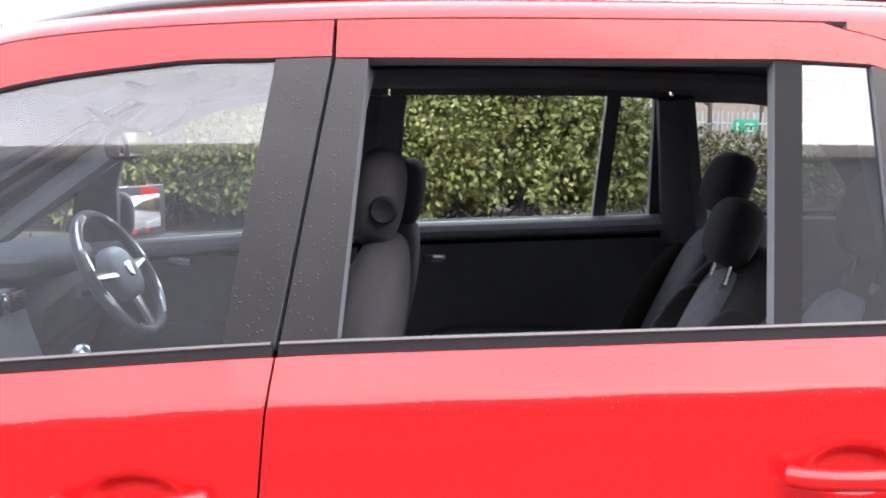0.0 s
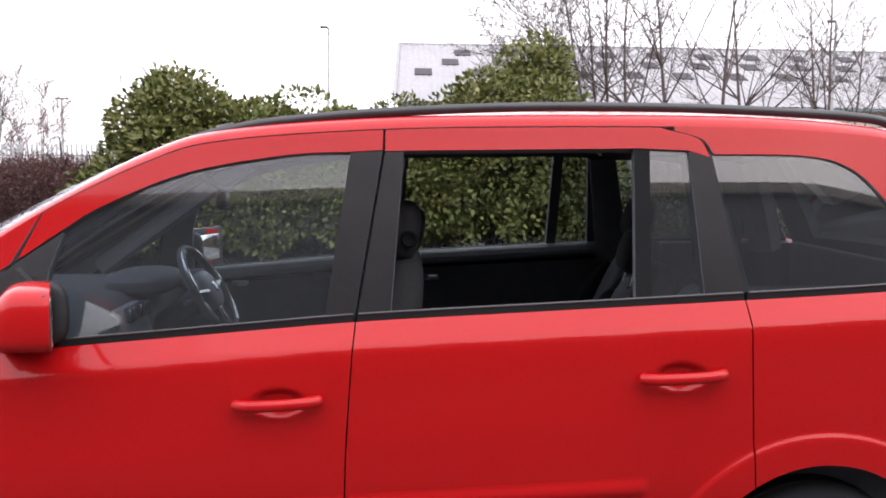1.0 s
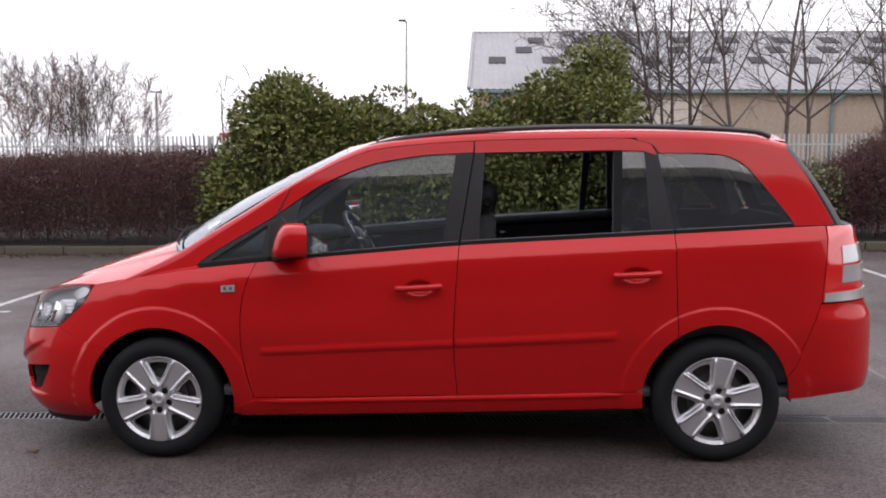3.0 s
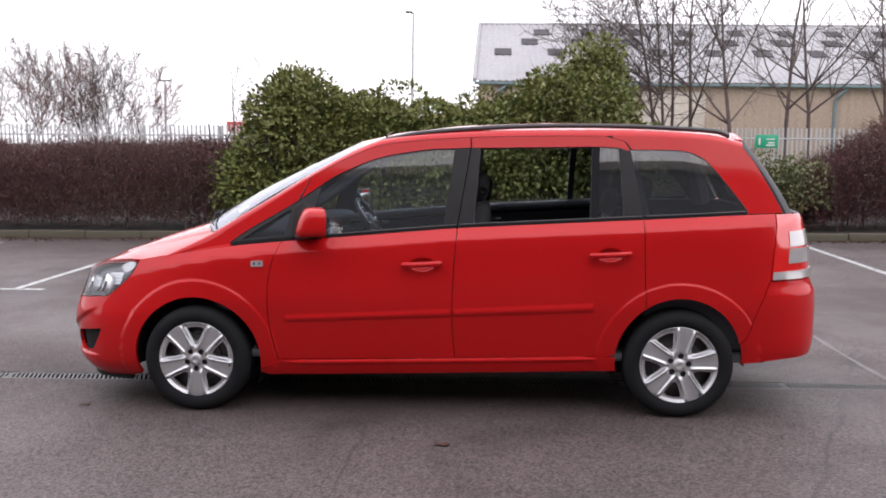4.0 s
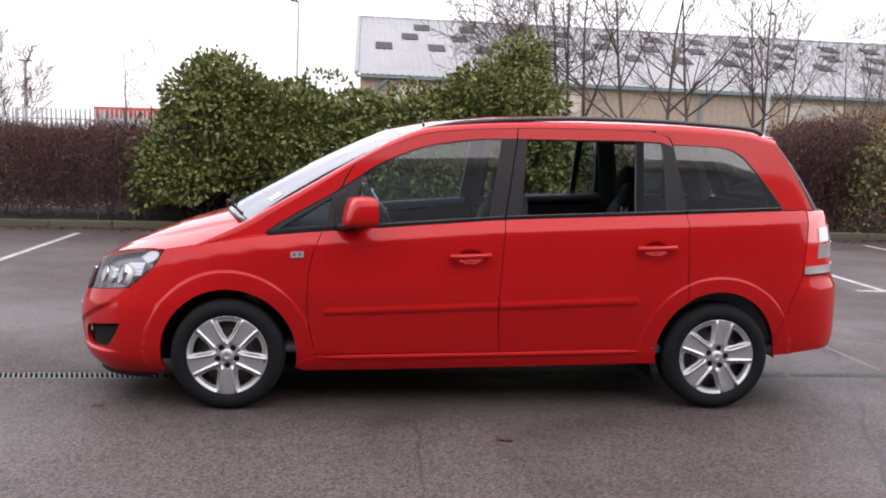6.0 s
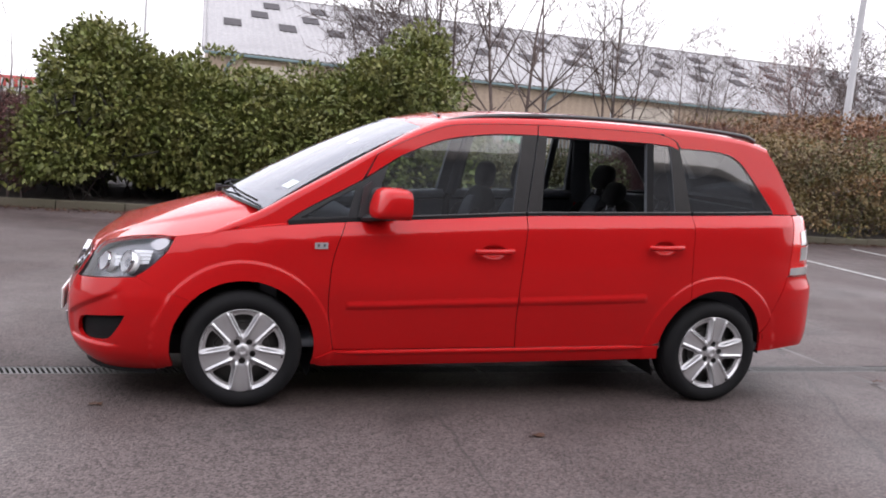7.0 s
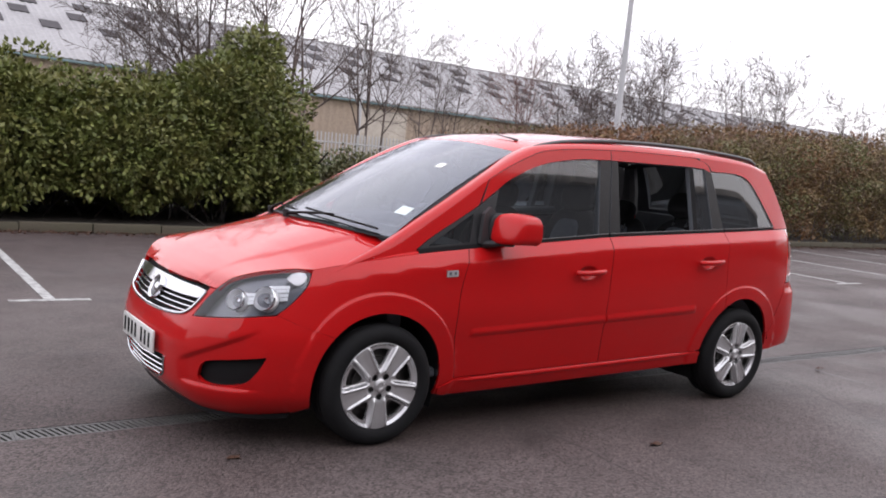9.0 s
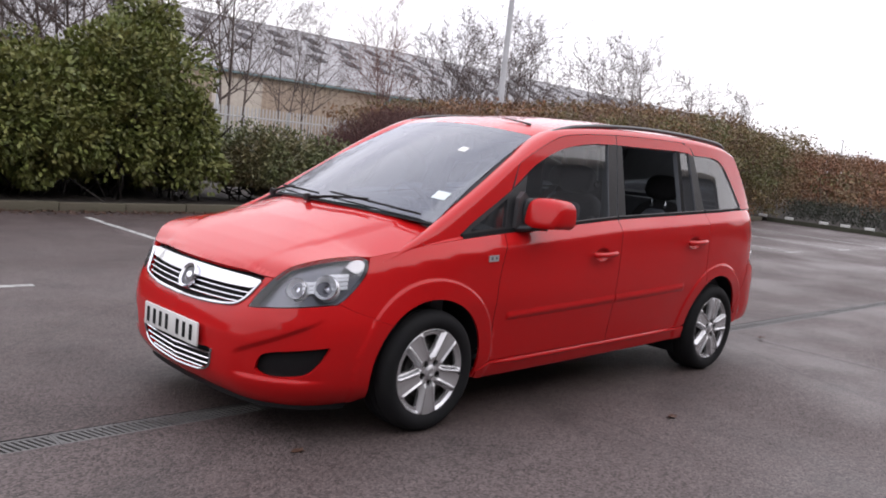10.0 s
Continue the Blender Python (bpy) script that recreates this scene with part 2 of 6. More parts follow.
def tube(points, radius, sides=8, squash=1.0, closed=False):
    """A bar along points; radius is a number or one for each point."""
    bm = bmesh.new()
    P = [Vector(p) for p in points]
    rings = []
    up = Vector((0, 0, 1))
    for i, p in enumerate(P):
        d = (P[(i + 1) % len(P)] - P[i - 1]) if closed else (P[min(i + 1, len(P) - 1)] - P[max(i - 1, 0)])
        d.normalize()
        a = d.cross(up)
        if a.length < 0.05:
            a = d.cross(Vector((0, 1, 0)))
        a.normalize()
        b = a.cross(d)
        r = radius[i] if isinstance(radius, (list, tuple)) else radius
        rings.append([bm.verts.new(p + (a * math.cos(2 * math.pi * k / sides) + b * squash * math.sin(2 * math.pi * k / sides)) * r) for k in range(sides)])
    for i in range(len(P) if closed else len(P) - 1):
        A, B = rings[i], rings[(i + 1) % len(P)]
        for k in range(sides):
            bm.faces.new((A[k], A[(k + 1) % sides], B[(k + 1) % sides], B[k]))
    if not closed:
        bm.faces.new(rings[0][::-1])
        bm.faces.new(rings[-1])
    bmesh.ops.recalc_face_normals(bm, faces=bm.faces[:])
    return bm


def lathe(profile, centre, n=64, axis="y"):
    """Turn (radius, offset) pairs round an axis along y."""
    bm = bmesh.new()
    rings = []
    for r, o in profile:
        rings.append([bm.verts.new((centre[0] + r * math.cos(2 * math.pi * k / n), centre[1] + o, centre[2] + r * math.sin(2 * math.pi * k / n))) for k in range(n)])
    for A, B in zip(rings, rings[1:]):
        for k in range(n):
            bm.faces.new((A[k], A[(k + 1) % n], B[(k + 1) % n], B[k]))
    return bm


def curve(pts, n=8):
    """A smooth line through the points."""
    P = [np.array(p, float) for p in pts]
    if len(P) < 3:
        return [tuple(p) for p in P]
    P = [2 * P[0] - P[1]] + P + [2 * P[-1] - P[-2]]
    out = []
    for i in range(1, len(P) - 2):
        a, b, c, d = P[i - 1:i + 3]
        for k in range(n):
            t = k / n
            out.append(tuple(0.5 * (2 * b + (c - a) * t + (2 * a - 5 * b + 4 * c - d) * t * t + (3 * b - a - 3 * c + d) * t ** 3)))
    out.append(tuple(P[-2]))
    return out


def arc(cx, cz, r, a0, a1, n=24):
    return [(cx + r * math.cos(radians(a0 + (a1 - a0) * k / n)), cz + r * math.sin(radians(a0 + (a1 - a0) * k / n))) for k in range(n + 1)]


def earc(cx, cz, rx, rz, a0, a1, n=24):
    return [(cx + rx * math.cos(radians(a0 + (a1 - a0) * k / n)), cz + rz * math.sin(radians(a0 + (a1 - a0) * k / n))) for k in range(n + 1)]


def resample(poly, step):
    out = []
    for i, p in enumerate(poly):
        q = poly[(i + 1) % len(poly)]
        d = math.hypot(q[0] - p[0], q[1] - p[1])
        if d < 1e-6:
            continue
        k = max(1, round(d / step))
        out += [(p[0] + (q[0] - p[0]) * j / k, p[1] + (q[1] - p[1]) * j / k) for j in range(k)]
    clean = []
    for p in out:
        if not clean or math.hypot(p[0] - clean[-1][0], p[1] - clean[-1][1]) > step * 0.12:
            clean.append(p)
    if math.hypot(clean[0][0] - clean[-1][0], clean[0][1] - clean[-1][1]) < step * 0.12:
        clean.pop()
    return clean


def inside(poly, pts):
    q = np.asarray(pts, float)
    p = np.asarray(poly, float)
    res = np.zeros(len(q), bool)
    j = len(p) - 1
    for i in range(len(p)):
        yi, yj = p[i, 1], p[j, 1]
        if yi != yj:
            c = ((yi > q[:, 1]) != (yj > q[:, 1])) & (q[:, 0] < (p[j, 0] - p[i, 0]) * (q[:, 1] - yi) / (yj - yi) + p[i, 0])
            res ^= c
        j = i
    return res


def panel(name, outline, surf, mat, parent, holes=(), step=0.03, depth=0.012, flip=False, label="", back=None, dense=(), both=None, lift=0.0, eps=0.004):
    """A sheet of bodywork: the outline (with holes) in the plane of a surface's two parameters, laid on the surface, with its edge
    turned in by depth and, with back, an inner skin. dense: (polygon, step) regions of finer mesh. both: a second surface (the other side)."""
    rings = [resample(outline, step)] + [resample(h, step * 0.7) for h in holes]
    pts, edges = [], []
    for ring in rings:
        o = len(pts)
        pts += ring
        edges += [(o + i, o + (i + 1) % len(ring)) for i in range(len(ring))]
    border = np.array(pts)
    grid = []
    for region, st in [(rings[0], step)] + list(dense):
        R = np.array(region)
        gx, gy = np.meshgrid(np.arange(R[:, 0].min(), R[:, 0].max(), st), np.arange(R[:, 1].min(), R[:, 1].max(), st))
        gx[1::2] += st / 2
        g = np.stack([gx.ravel(), gy.ravel()], 1)
        g = g[inside(region, g)]
        if len(g):
            g = g[inside(rings[0], g)]
        for h in rings[1:]:
            if len(g):
                g = g[~inside(h, g)]
        if len(g):
            d = np.sqrt(((g[:, None, :] - border[None]) ** 2).sum(2)).min(1)
            grid.append(g[d > st * 0.45])
    for g in grid:
        pts += [tuple(p) for p in g]
    vs, _, fs, _, _, _ = mathutils.geometry.delaunay_2d_cdt([Vector(p) for p in pts], edges, [], 0, 1e-6)
    vs = [(v.x, v.y) for v in vs]
    cen = np.array([[sum(vs[k][0] for k in f) / 3, sum(vs[k][1] for k in f) / 3] for f in fs])
    ok = inside(rings[0], cen)
    for h in rings[1:]:
        ok &= ~inside(h, cen)
    tris = []
    for f, o in zip(fs, ok):
        if o:
            a, b, c = (vs[k] for k in f)
            area = (b[0] - a[0]) * (c[1] - a[1]) - (b[1] - a[1]) * (c[0] - a[0])
            tris.append(tuple(f) if area > 0 else tuple(f)[::-1])
    V, F, I, L = [], [], [], []
    for sf, fl in [(surf, flip)] + ([(both, not flip)] if both else []):
        e = eps
        base = len(V)
        P, N = [], []
        for a, b in vs:
            p = Vector(sf(a, b))
            n = (Vector(sf(a + e, b)) - Vector(sf(a - e, b))).cross(Vector(sf(a, b + e)) - Vector(sf(a, b - e)))
            n.normalize()
            if fl:
                n = -n
            P.append(p + n * lift)
            N.append(n)
        nv = len(P)
        V += P
        V += [p - n * depth for p, n in zip(P, N)]
        order = (lambda t: t[::-1]) if fl else (lambda t: t)
        count = {}
        for t in tris:
            for i in range(3):
                count[(t[i], t[(i + 1) % 3])] = 1
        for t in tris:
            o = order(t)
            F.append(tuple(base + k for k in o)); I.append(0)
            L += [N[k] for k in o]
        for (i, j) in list(count):
            if (j, i) not in count:
                q = (i, i + nv, j + nv, j)
                o = order(q)
                F.append(tuple(base + k for k in o)); I.append(0 if back is None else 1)
                fn = (P[j] - P[i]).cross(N[i])
                fn.normalize()
                if fl:
                    fn = -fn
                L += [fn] * 4
        if back is not None:
            for t in tris:
                o = order(t)[::-1]
                F.append(tuple(base + nv + k for k in o)); I.append(1)
                L += [-N[k] for k in o]
    mats = [mat] + ([back] if back is not None else [])
    ob = mesh_ob(name, V, F, mats, parent, label, True, I, L)
    if mat in (M_GLASS, M_GLASSDARK, M_SCREEN, M_LENS):
        ob.visible_shadow = False  # daylight passes the panes
    return ob


# ---- the car's surfaces ----
MID = 0.90  # the car's middle line


def smoothstep(a, b, x):
    t = min(max((x - a) / (b - a), 0.0), 1.0)
    return t * t * (3 - 2 * t)


PLAN = np.array(curve([(-0.91, 0.90), (-0.897, 0.62), (-0.85, 0.37), (-0.72, 0.18), (-0.53, 0.08), (-0.3, 0.035), (0, 0.018), (0.5, 0.008), (1.4, 0.0),
                       (2.5, 0.004), (2.95, 0.02), (3.25, 0.06), (3.45, 0.18), (3.53, 0.42), (3.56, 0.90)], 40))
PLAN_U = np.concatenate([[0], np.cumsum(np.hypot(*np.diff(PLAN, axis=0).T))])
PLAN_U += 1.4 - np.interp(1.4, PLAN[100:-100, 0], PLAN_U[100:-100])
U_NOSE, U_TAIL = float(PLAN_U[0]), float(PLAN_U[-1])
_d = np.gradient(PLAN, axis=0)
_d /= np.hypot(_d[:, 0], _d[:, 1])[:, None]
BELT = ([-1.3, -0.9, -0.6, -0.38, 0, 0.2, 0.5, 1.48, 2.5, 3.06, 3.6, 4.3], [0.72, 0.76, 0.81, 0.85, 0.915, 0.945, 0.972, 1.052, 1.10, 1.126, 1.14, 1.14])
HUBS = ((0.0, 0.30), (2.703, 0.30))
SCOOPS = ((1.29, 0.852), (2.315, 0.910))


def table(xs, ys, sigma, n=1200):
    """A smooth curve through a rough table, as a pair for np.interp."""
    X = np.linspace(xs[0], xs[-1], n)
    Y = np.interp(X, xs, ys)
    h = max(1, int(3 * sigma / (X[1] - X[0])))
    k = np.exp(-0.5 * (np.arange(-h, h + 1) * (X[1] - X[0]) / sigma) ** 2)
    return X, np.convolve(np.pad(Y, h, mode="reflect", reflect_type="odd"), k / k.sum(), "valid")


BELT = table(*BELT, 0.09)
SIDE_Q = table([-0.2, 0, 0.060, 0.074, 0.12, 0.3, 1.2], [0.250, 0.080, 0.0290, 0.0255, 0.021, 0.012, 0.010], 0.0045, 1400)
SIDE_Z = table([0.0, 0.14, 0.19, 0.26, 0.34, 0.48, 0.62, 1.4], [0.3, 0.135, 0.100, 0.064, 0.048, 0.024, 0.003, 0.0], 0.03)
FRONT = table([0.0, 0.10, 0.16, 0.2, 0.26, 0.35, 0.47, 0.55, 0.60, 0.65, 0.70, 0.78, 0.85, 0.95, 1.4], [0.4, 0.2, 0.11, 0.06, 0.022, 0.006, 0, 0.006, 0.022, 0.038, 0.055, 0.085, 0.12, 0.17, 0.4], 0.018)
REAR_Z = table([0.0, 0.15, 0.22, 0.3, 0.36, 0.42, 0.62, 0.69, 0.735, 0.82, 0.95, 1.1, 1.2, 1.4], [0.3, 0.12, 0.06, 0.028, 0.008, 0, 0.0, 0.004, 0.028, 0.042, 0.052, 0.09, 0.15, 0.3], 0.008)


def belt(x):
    return float(np.interp(x, *BELT))


def inset(u, z):
    q = belt(u) - z
    side = float(np.interp(q, *SIDE_Q)) + float(np.interp(z, *SIDE_Z))
    front = float(np.interp(z, *FRONT))
    rear = float(np.interp(z, *REAR_Z))
    front += float(np.interp(z, [0.47, 0.6, 0.655, 0.73, 0.82], [0, 0.020, 0.036, 0.052, 0.058])) * (1 - smoothstep(-1.12, -0.78, u))
    wf = 1 - smoothstep(-0.62, 0.2, u)
    wr = smoothstep(3.0, 3.42, u)
    v = side * (1 - wf - wr) + front * wf + rear * wr
    for hx, hz in HUBS:
        r = math.hypot(u - hx, z - hz)
        v -= 0.0042 * (1 - smoothstep(0.442, 0.461, r))
        v += 0.004 * (1 - smoothstep(0.462, 0.72, r)) * smoothstep(0.446, 0.461, r)
    if u < -0.5:
        zc = 0.392 + 0.42 * (u + 1.05)
        pocket = (1 - smoothstep(zc - 0.012, zc + 0.016, z)) * smoothstep(0.289, 0.303, z)
        v += 0.016 * pocket * smoothstep(-1.07, -0.98, u) * (1 - smoothstep(-0.74, -0.57, u))
    for sx, sz in SCOOPS:
        r = math.hypot((u - sx) / 0.078, (z - sz) / 0.04)
        v += 0.022 * (1 - smoothstep(0.45, 1.0, r))
    return v


def flank(u, z):
    """The lower body: u runs round the plan (u = x along the side), z up."""
    d = inset(u, z)
    x, y = np.interp(u, PLAN_U, PLAN[:, 0]), np.interp(u, PLAN_U, PLAN[:, 1])
    tx, ty = np.interp(u, PLAN_U, _d[:, 0]), np.interp(u, PLAN_U, _d[:, 1])
    if u < U_NOSE:
        x, y, tx, ty = PLAN[0, 0], PLAN[0, 1] - (u - U_NOSE), 0.0, -1.0
    if u > U_TAIL:
        x, y, tx, ty = PLAN[-1, 0], PLAN[-1, 1] + (u - U_TAIL), 0.0, 1.0
    return (x - ty * d, y + tx * d, z)


def other(f):
    """The same surface on the car's other side."""
    def g(a, b):
        x, y, z = f(a, b)
        return (x, 2 * MID - y, z)
    return g


US = np.linspace(U_NOSE, U_TAIL, 700)


def at_x(x, z):
    """The u at which the flank has that x."""
    X = np.array([flank(u, z)[0] for u in US[::3]])
    i = int(np.argmax(X > x))
    lo, hi = US[::3][max(i - 1, 0)], US[::3][i]
    for _ in range(18):
        m = (lo + hi) / 2
        if flank(m, z)[0] < x:
            lo = m
        else:
            hi = m
    return (lo + hi) / 2


def at_y(y, z):
    """The u on the nose at which the flank has that y."""
    lo, hi = U_NOSE, 0.0
    for _ in range(24):
        m = (lo + hi) / 2
        if flank(m, z)[1] > y:
            lo = m
        else:
            hi = m
    return (lo + hi) / 2


def house(x, z):
    """The glazed upper side, leaning in."""
    b = belt(x)
    y = float(np.interp(x, PLAN[60:-60, 0], PLAN[60:-60, 1])) if x < 3.4 else 0.12
    end = 0.05 * (1 - smoothstep(0.0, 0.7, x)) + 0.03 * smoothstep(2.7, 3.2, x)
    return (x, y + 0.083 + end * 0.4 + 0.26 * (z - b) + 0.03 * (z - b) ** 2, z)


GUTTER = np.array(curve([(-0.28, 0.822), (-0.12, 0.888), (0.06, 0.957), (0.2, 1.045), (0.426, 1.184), (0.677, 1.341), (0.93, 1.464), (1.121, 1.517), (1.55, 1.547), (2.08, 1.554), (2.55, 1.548), (2.85, 1.529), (2.975, 1.506), (3.05, 1.488)], 12))
DLO = curve([(0.198, 0.962), (0.301, 1.031), (0.556, 1.177), (0.706, 1.276), (0.816, 1.343), (1.034, 1.430), (1.295, 1.475), (1.467, 1.484)], 8)
EDGE = np.array(curve([(-0.28, 0.165, 0.828), (-0.10, 0.178, 0.914), (0.10, 0.20, 1.02), (0.22, 0.221, 1.09), (0.42, 0.256, 1.205), (0.68, 0.301, 1.354), (0.92, 0.335, 1.488), (1.12, 0.325, 1.545), (1.55, 0.31, 1.579),
                       (2.08, 0.305, 1.586), (2.55, 0.305, 1.580), (2.85, 0.31, 1.558), (2.98, 0.315, 1.536), (3.07, 0.32, 1.512)], 12))


def gutter(x):
    return float(np.interp(x, GUTTER[:, 0], GUTTER[:, 1]))


def shoulder(a, b):
    """The rounded strip between the gutter and the screen's or roof's edge: a along the car, b across in 0..0.1."""
    t = min(max((a - GUTTER[0, 0]) / (GUTTER[-1, 0] - GUTTER[0, 0]), 0), 1)
    g = Vector(house(a, gutter(a)))
    xe = EDGE[0, 0] + t * (EDGE[-1, 0] - EDGE[0, 0])
    e = Vector((xe, float(np.interp(xe, EDGE[:, 0], EDGE[:, 1])), float(np.interp(xe, EDGE[:, 0], EDGE[:, 2]))))
    k = b / 0.1
    p = g.lerp(e, k)
    n = Vector((-0.25 * (1 - smoothstep(0.9, 1.2, a)), -0.6, 0.8)).normalized()
    return tuple(p + n * 0.018 * 4 * k * (1 - k))


def screen(a, b):
    """The windscreen: a across, b up, both in 0..1."""
    c = 1 - (2 * a - 1) ** 2
    lo = Vector((0.10 - 0.18 * c, 0.20 + 1.40 * a, 1.02 + 0.035 * c))
    hi = Vector((0.92 - 0.07 * c, 0.335 + 1.13 * a, 1.488 + 0.04 * c))
    return tuple(lo.lerp(hi, b) + Vector((-0.5, 0, 0.86)) * 0.02 * 4 * b * (1 - b))


ROOF_Z = ([0.80, 0.86, 1.1, 1.5, 2.0, 2.5, 2.9, 3.1], [1.50, 1.528, 1.580, 1.622, 1.640, 1.632, 1.606, 1.578])


def roof(x, y):
    s = min(y, 2 * MID - y)
    ye = float(np.interp(x, EDGE[:, 0], EDGE[:, 1]))
    ze = float(np.interp(x, EDGE[:, 0], EDGE[:, 2]))
    t = min(max((s - ye) / (MID - ye), -0.2), 1)
    g = 1 - abs(1 - t) ** 2.4
    return (x, y, ze + (float(np.interp(x, *ROOF_Z)) - ze) * g)


HL_INNER = [(-0.996, 0.605), (-0.955, 0.672), (-0.888, 0.738)]
HL_UPPER = [(-0.888, 0.738), (-0.807, 0.792), (-0.711, 0.819), (-0.572, 0.842), (-0.45, 0.852), (-0.400, 0.850)]
HL_REAR = [(-0.400, 0.850), (-0.376, 0.829), (-0.402, 0.777), (-0.46, 0.718), (-0.518, 0.672), (-0.555, 0.650)]
HL_LOWER = [(-0.555, 0.650), (-0.70, 0.636), (-0.852, 0.621), (-0.996, 0.605)]
LIP_U = np.concatenate([np.linspace(U_NOSE, -0.92, 24), [p[0] for p in curve(HL_UPPER, 5)]])
LIP_Z = np.concatenate([np.full(24, 0.742), [p[1] + 0.004 for p in curve(HL_UPPER, 5)]])
BON_EDGE = np.array([flank(u, z) for u, z in zip(LIP_U, LIP_Z)] + [flank(u, belt(u)) for u in np.linspace(-0.35, 0.26, 20)])
BON_Z = ([BON_EDGE[0, 0], -0.775, -0.75, -0.71, -0.62, -0.53, -0.34, -0.09, 0.10, 0.3], [0.742, 0.755, 0.772, 0.796, 0.842, 0.882, 0.953, 1.026, 1.070, 1.11])


def bonnet(x, y):
    s = min(y, 2 * MID - y)
    ye = float(np.interp(x, BON_EDGE[:, 0], BON_EDGE[:, 1]))
    ze = float(np.interp(x, BON_EDGE[:, 0], BON_EDGE[:, 2]))
    t = (s - ye) / (MID - ye) if MID - ye > 0.01 else 1
    t = min(max(t, -0.1), 1)
    g = 1 - abs(1 - t) ** 2.3
    yc = float(np.interp(x, [-0.75, -0.45, 0.15], [0.50, 0.40, 0.345]))
    crease = 0.007 * smoothstep(yc - 0.03, yc + 0.03, s) - 0.007 * smoothstep(yc + 0.03, 0.85, s)
    g += crease / max(float(np.interp(x, *BON_Z)) - ze, 0.05)
    return (x, y, ze + (float(np.interp(x, *BON_Z)) - ze) * g)


# ---- the car ----
car = thing("car", (1.33, MID, 0), "red wet people carrier parked on tarmac with one window open", "car")
GAP = 0.0019

HEADLIGHT = curve(HL_INNER, 4)[:-1] + curve(HL_UPPER, 4)[:-1] + curve(HL_REAR, 4)[:-1] + curve(HL_LOWER, 4)[:-1]
SEAM_A = curve([(0.463, 0.292), (0.423, 0.50), (0.420, 0.66), (0.428, 0.76), (0.452, 0.862), (0.493, 0.970)], 6)
SEAM_B = curve([(1.470, 0.318), (1.455, 0.50), (1.455, 0.66), (1.466, 0.84), (1.482, 1.048)], 6)
SEAM_C = curve([(2.514, 0.618), (2.506, 0.78), (2.501, 0.93), (2.499, 1.098)], 6)


def shift(pts, d):
    return [(p[0] + d, p[1]) for p in pts]


def belt_line(x0, x1, dz=-0.002, n=12):
    return [(x0 + (x1 - x0) * k / n, belt(x0 + (x1 - x0) * k / n) + dz) for k in range(n + 1)]


WING = [(-0.543, 0.650), (-0.44, 0.6085)] + earc(0, 0.30, 0.362, 0.358, 136, -14, 36) + [(0.455, 0.205)] + shift(SEAM_A, -GAP) + \
    belt_line(0.487, -0.362) + [(u + 0.006, z) for u, z in curve(HL_REAR[1:], 4)[:-1]]
FDOOR = shift(SEAM_A, GAP)[::-1] + [(0.47, 0.300)] + [(1.466, 0.322)] + shift(SEAM_B, -GAP) + belt_line(1.478, 0.50)
RDOOR = shift(SEAM_B, GAP)[::-1] + [(1.474, 0.322), (2.31, 0.340)] + earc(2.703, 0.30, 0.352, 0.374, 172, 122, 14) + shift(SEAM_C, -GAP) + belt_line(2.494, 1.487)
QUARTER = shift(SEAM_C, GAP)[::-1] + earc(2.703, 0.30, 0.352, 0.374, 120.5, 18, 24) + curve([(3.075, 0.46), (3.12, 0.60), (3.185, 0.765)], 5) + \
    curve([(3.19, 0.77), (3.212, 0.94), (3.235, 1.07), (3.25, 1.13)], 5) + belt_line(3.25, 2.504)
SCOOP_FINE = [[(sx + 0.11 * math.cos(a * math.pi / 8), sz + 0.06 * math.sin(a * math.pi / 8)) for a in range(16)] for sx, sz in SCOOPS]

STRIP_LO = lambda x: 0.516 + 0.0432 * (x - 0.505)
STRIP_HI = lambda x: 0.566 + 0.0492 * (x - 0.505)


def strip_on(sf, fl):
    """The rubbing strip's moulded face on a door: it leans up from its lower edge and is rounded off at the ends."""
    def g(u, z):
        x, y, zz = sf(u, z)
        t = (z - STRIP_LO(u)) / (STRIP_HI(u) - STRIP_LO(u))
        out = 0.001 + 0.0075 * (1 - smoothstep(0.5, 1.0, t)) * smoothstep(0.0, 0.4, t)
        out *= smoothstep(0.500, 0.530, u) * (1 - smoothstep(2.212, 2.243, u))
        return (x, y + (out if fl else -out), zz)
    return g


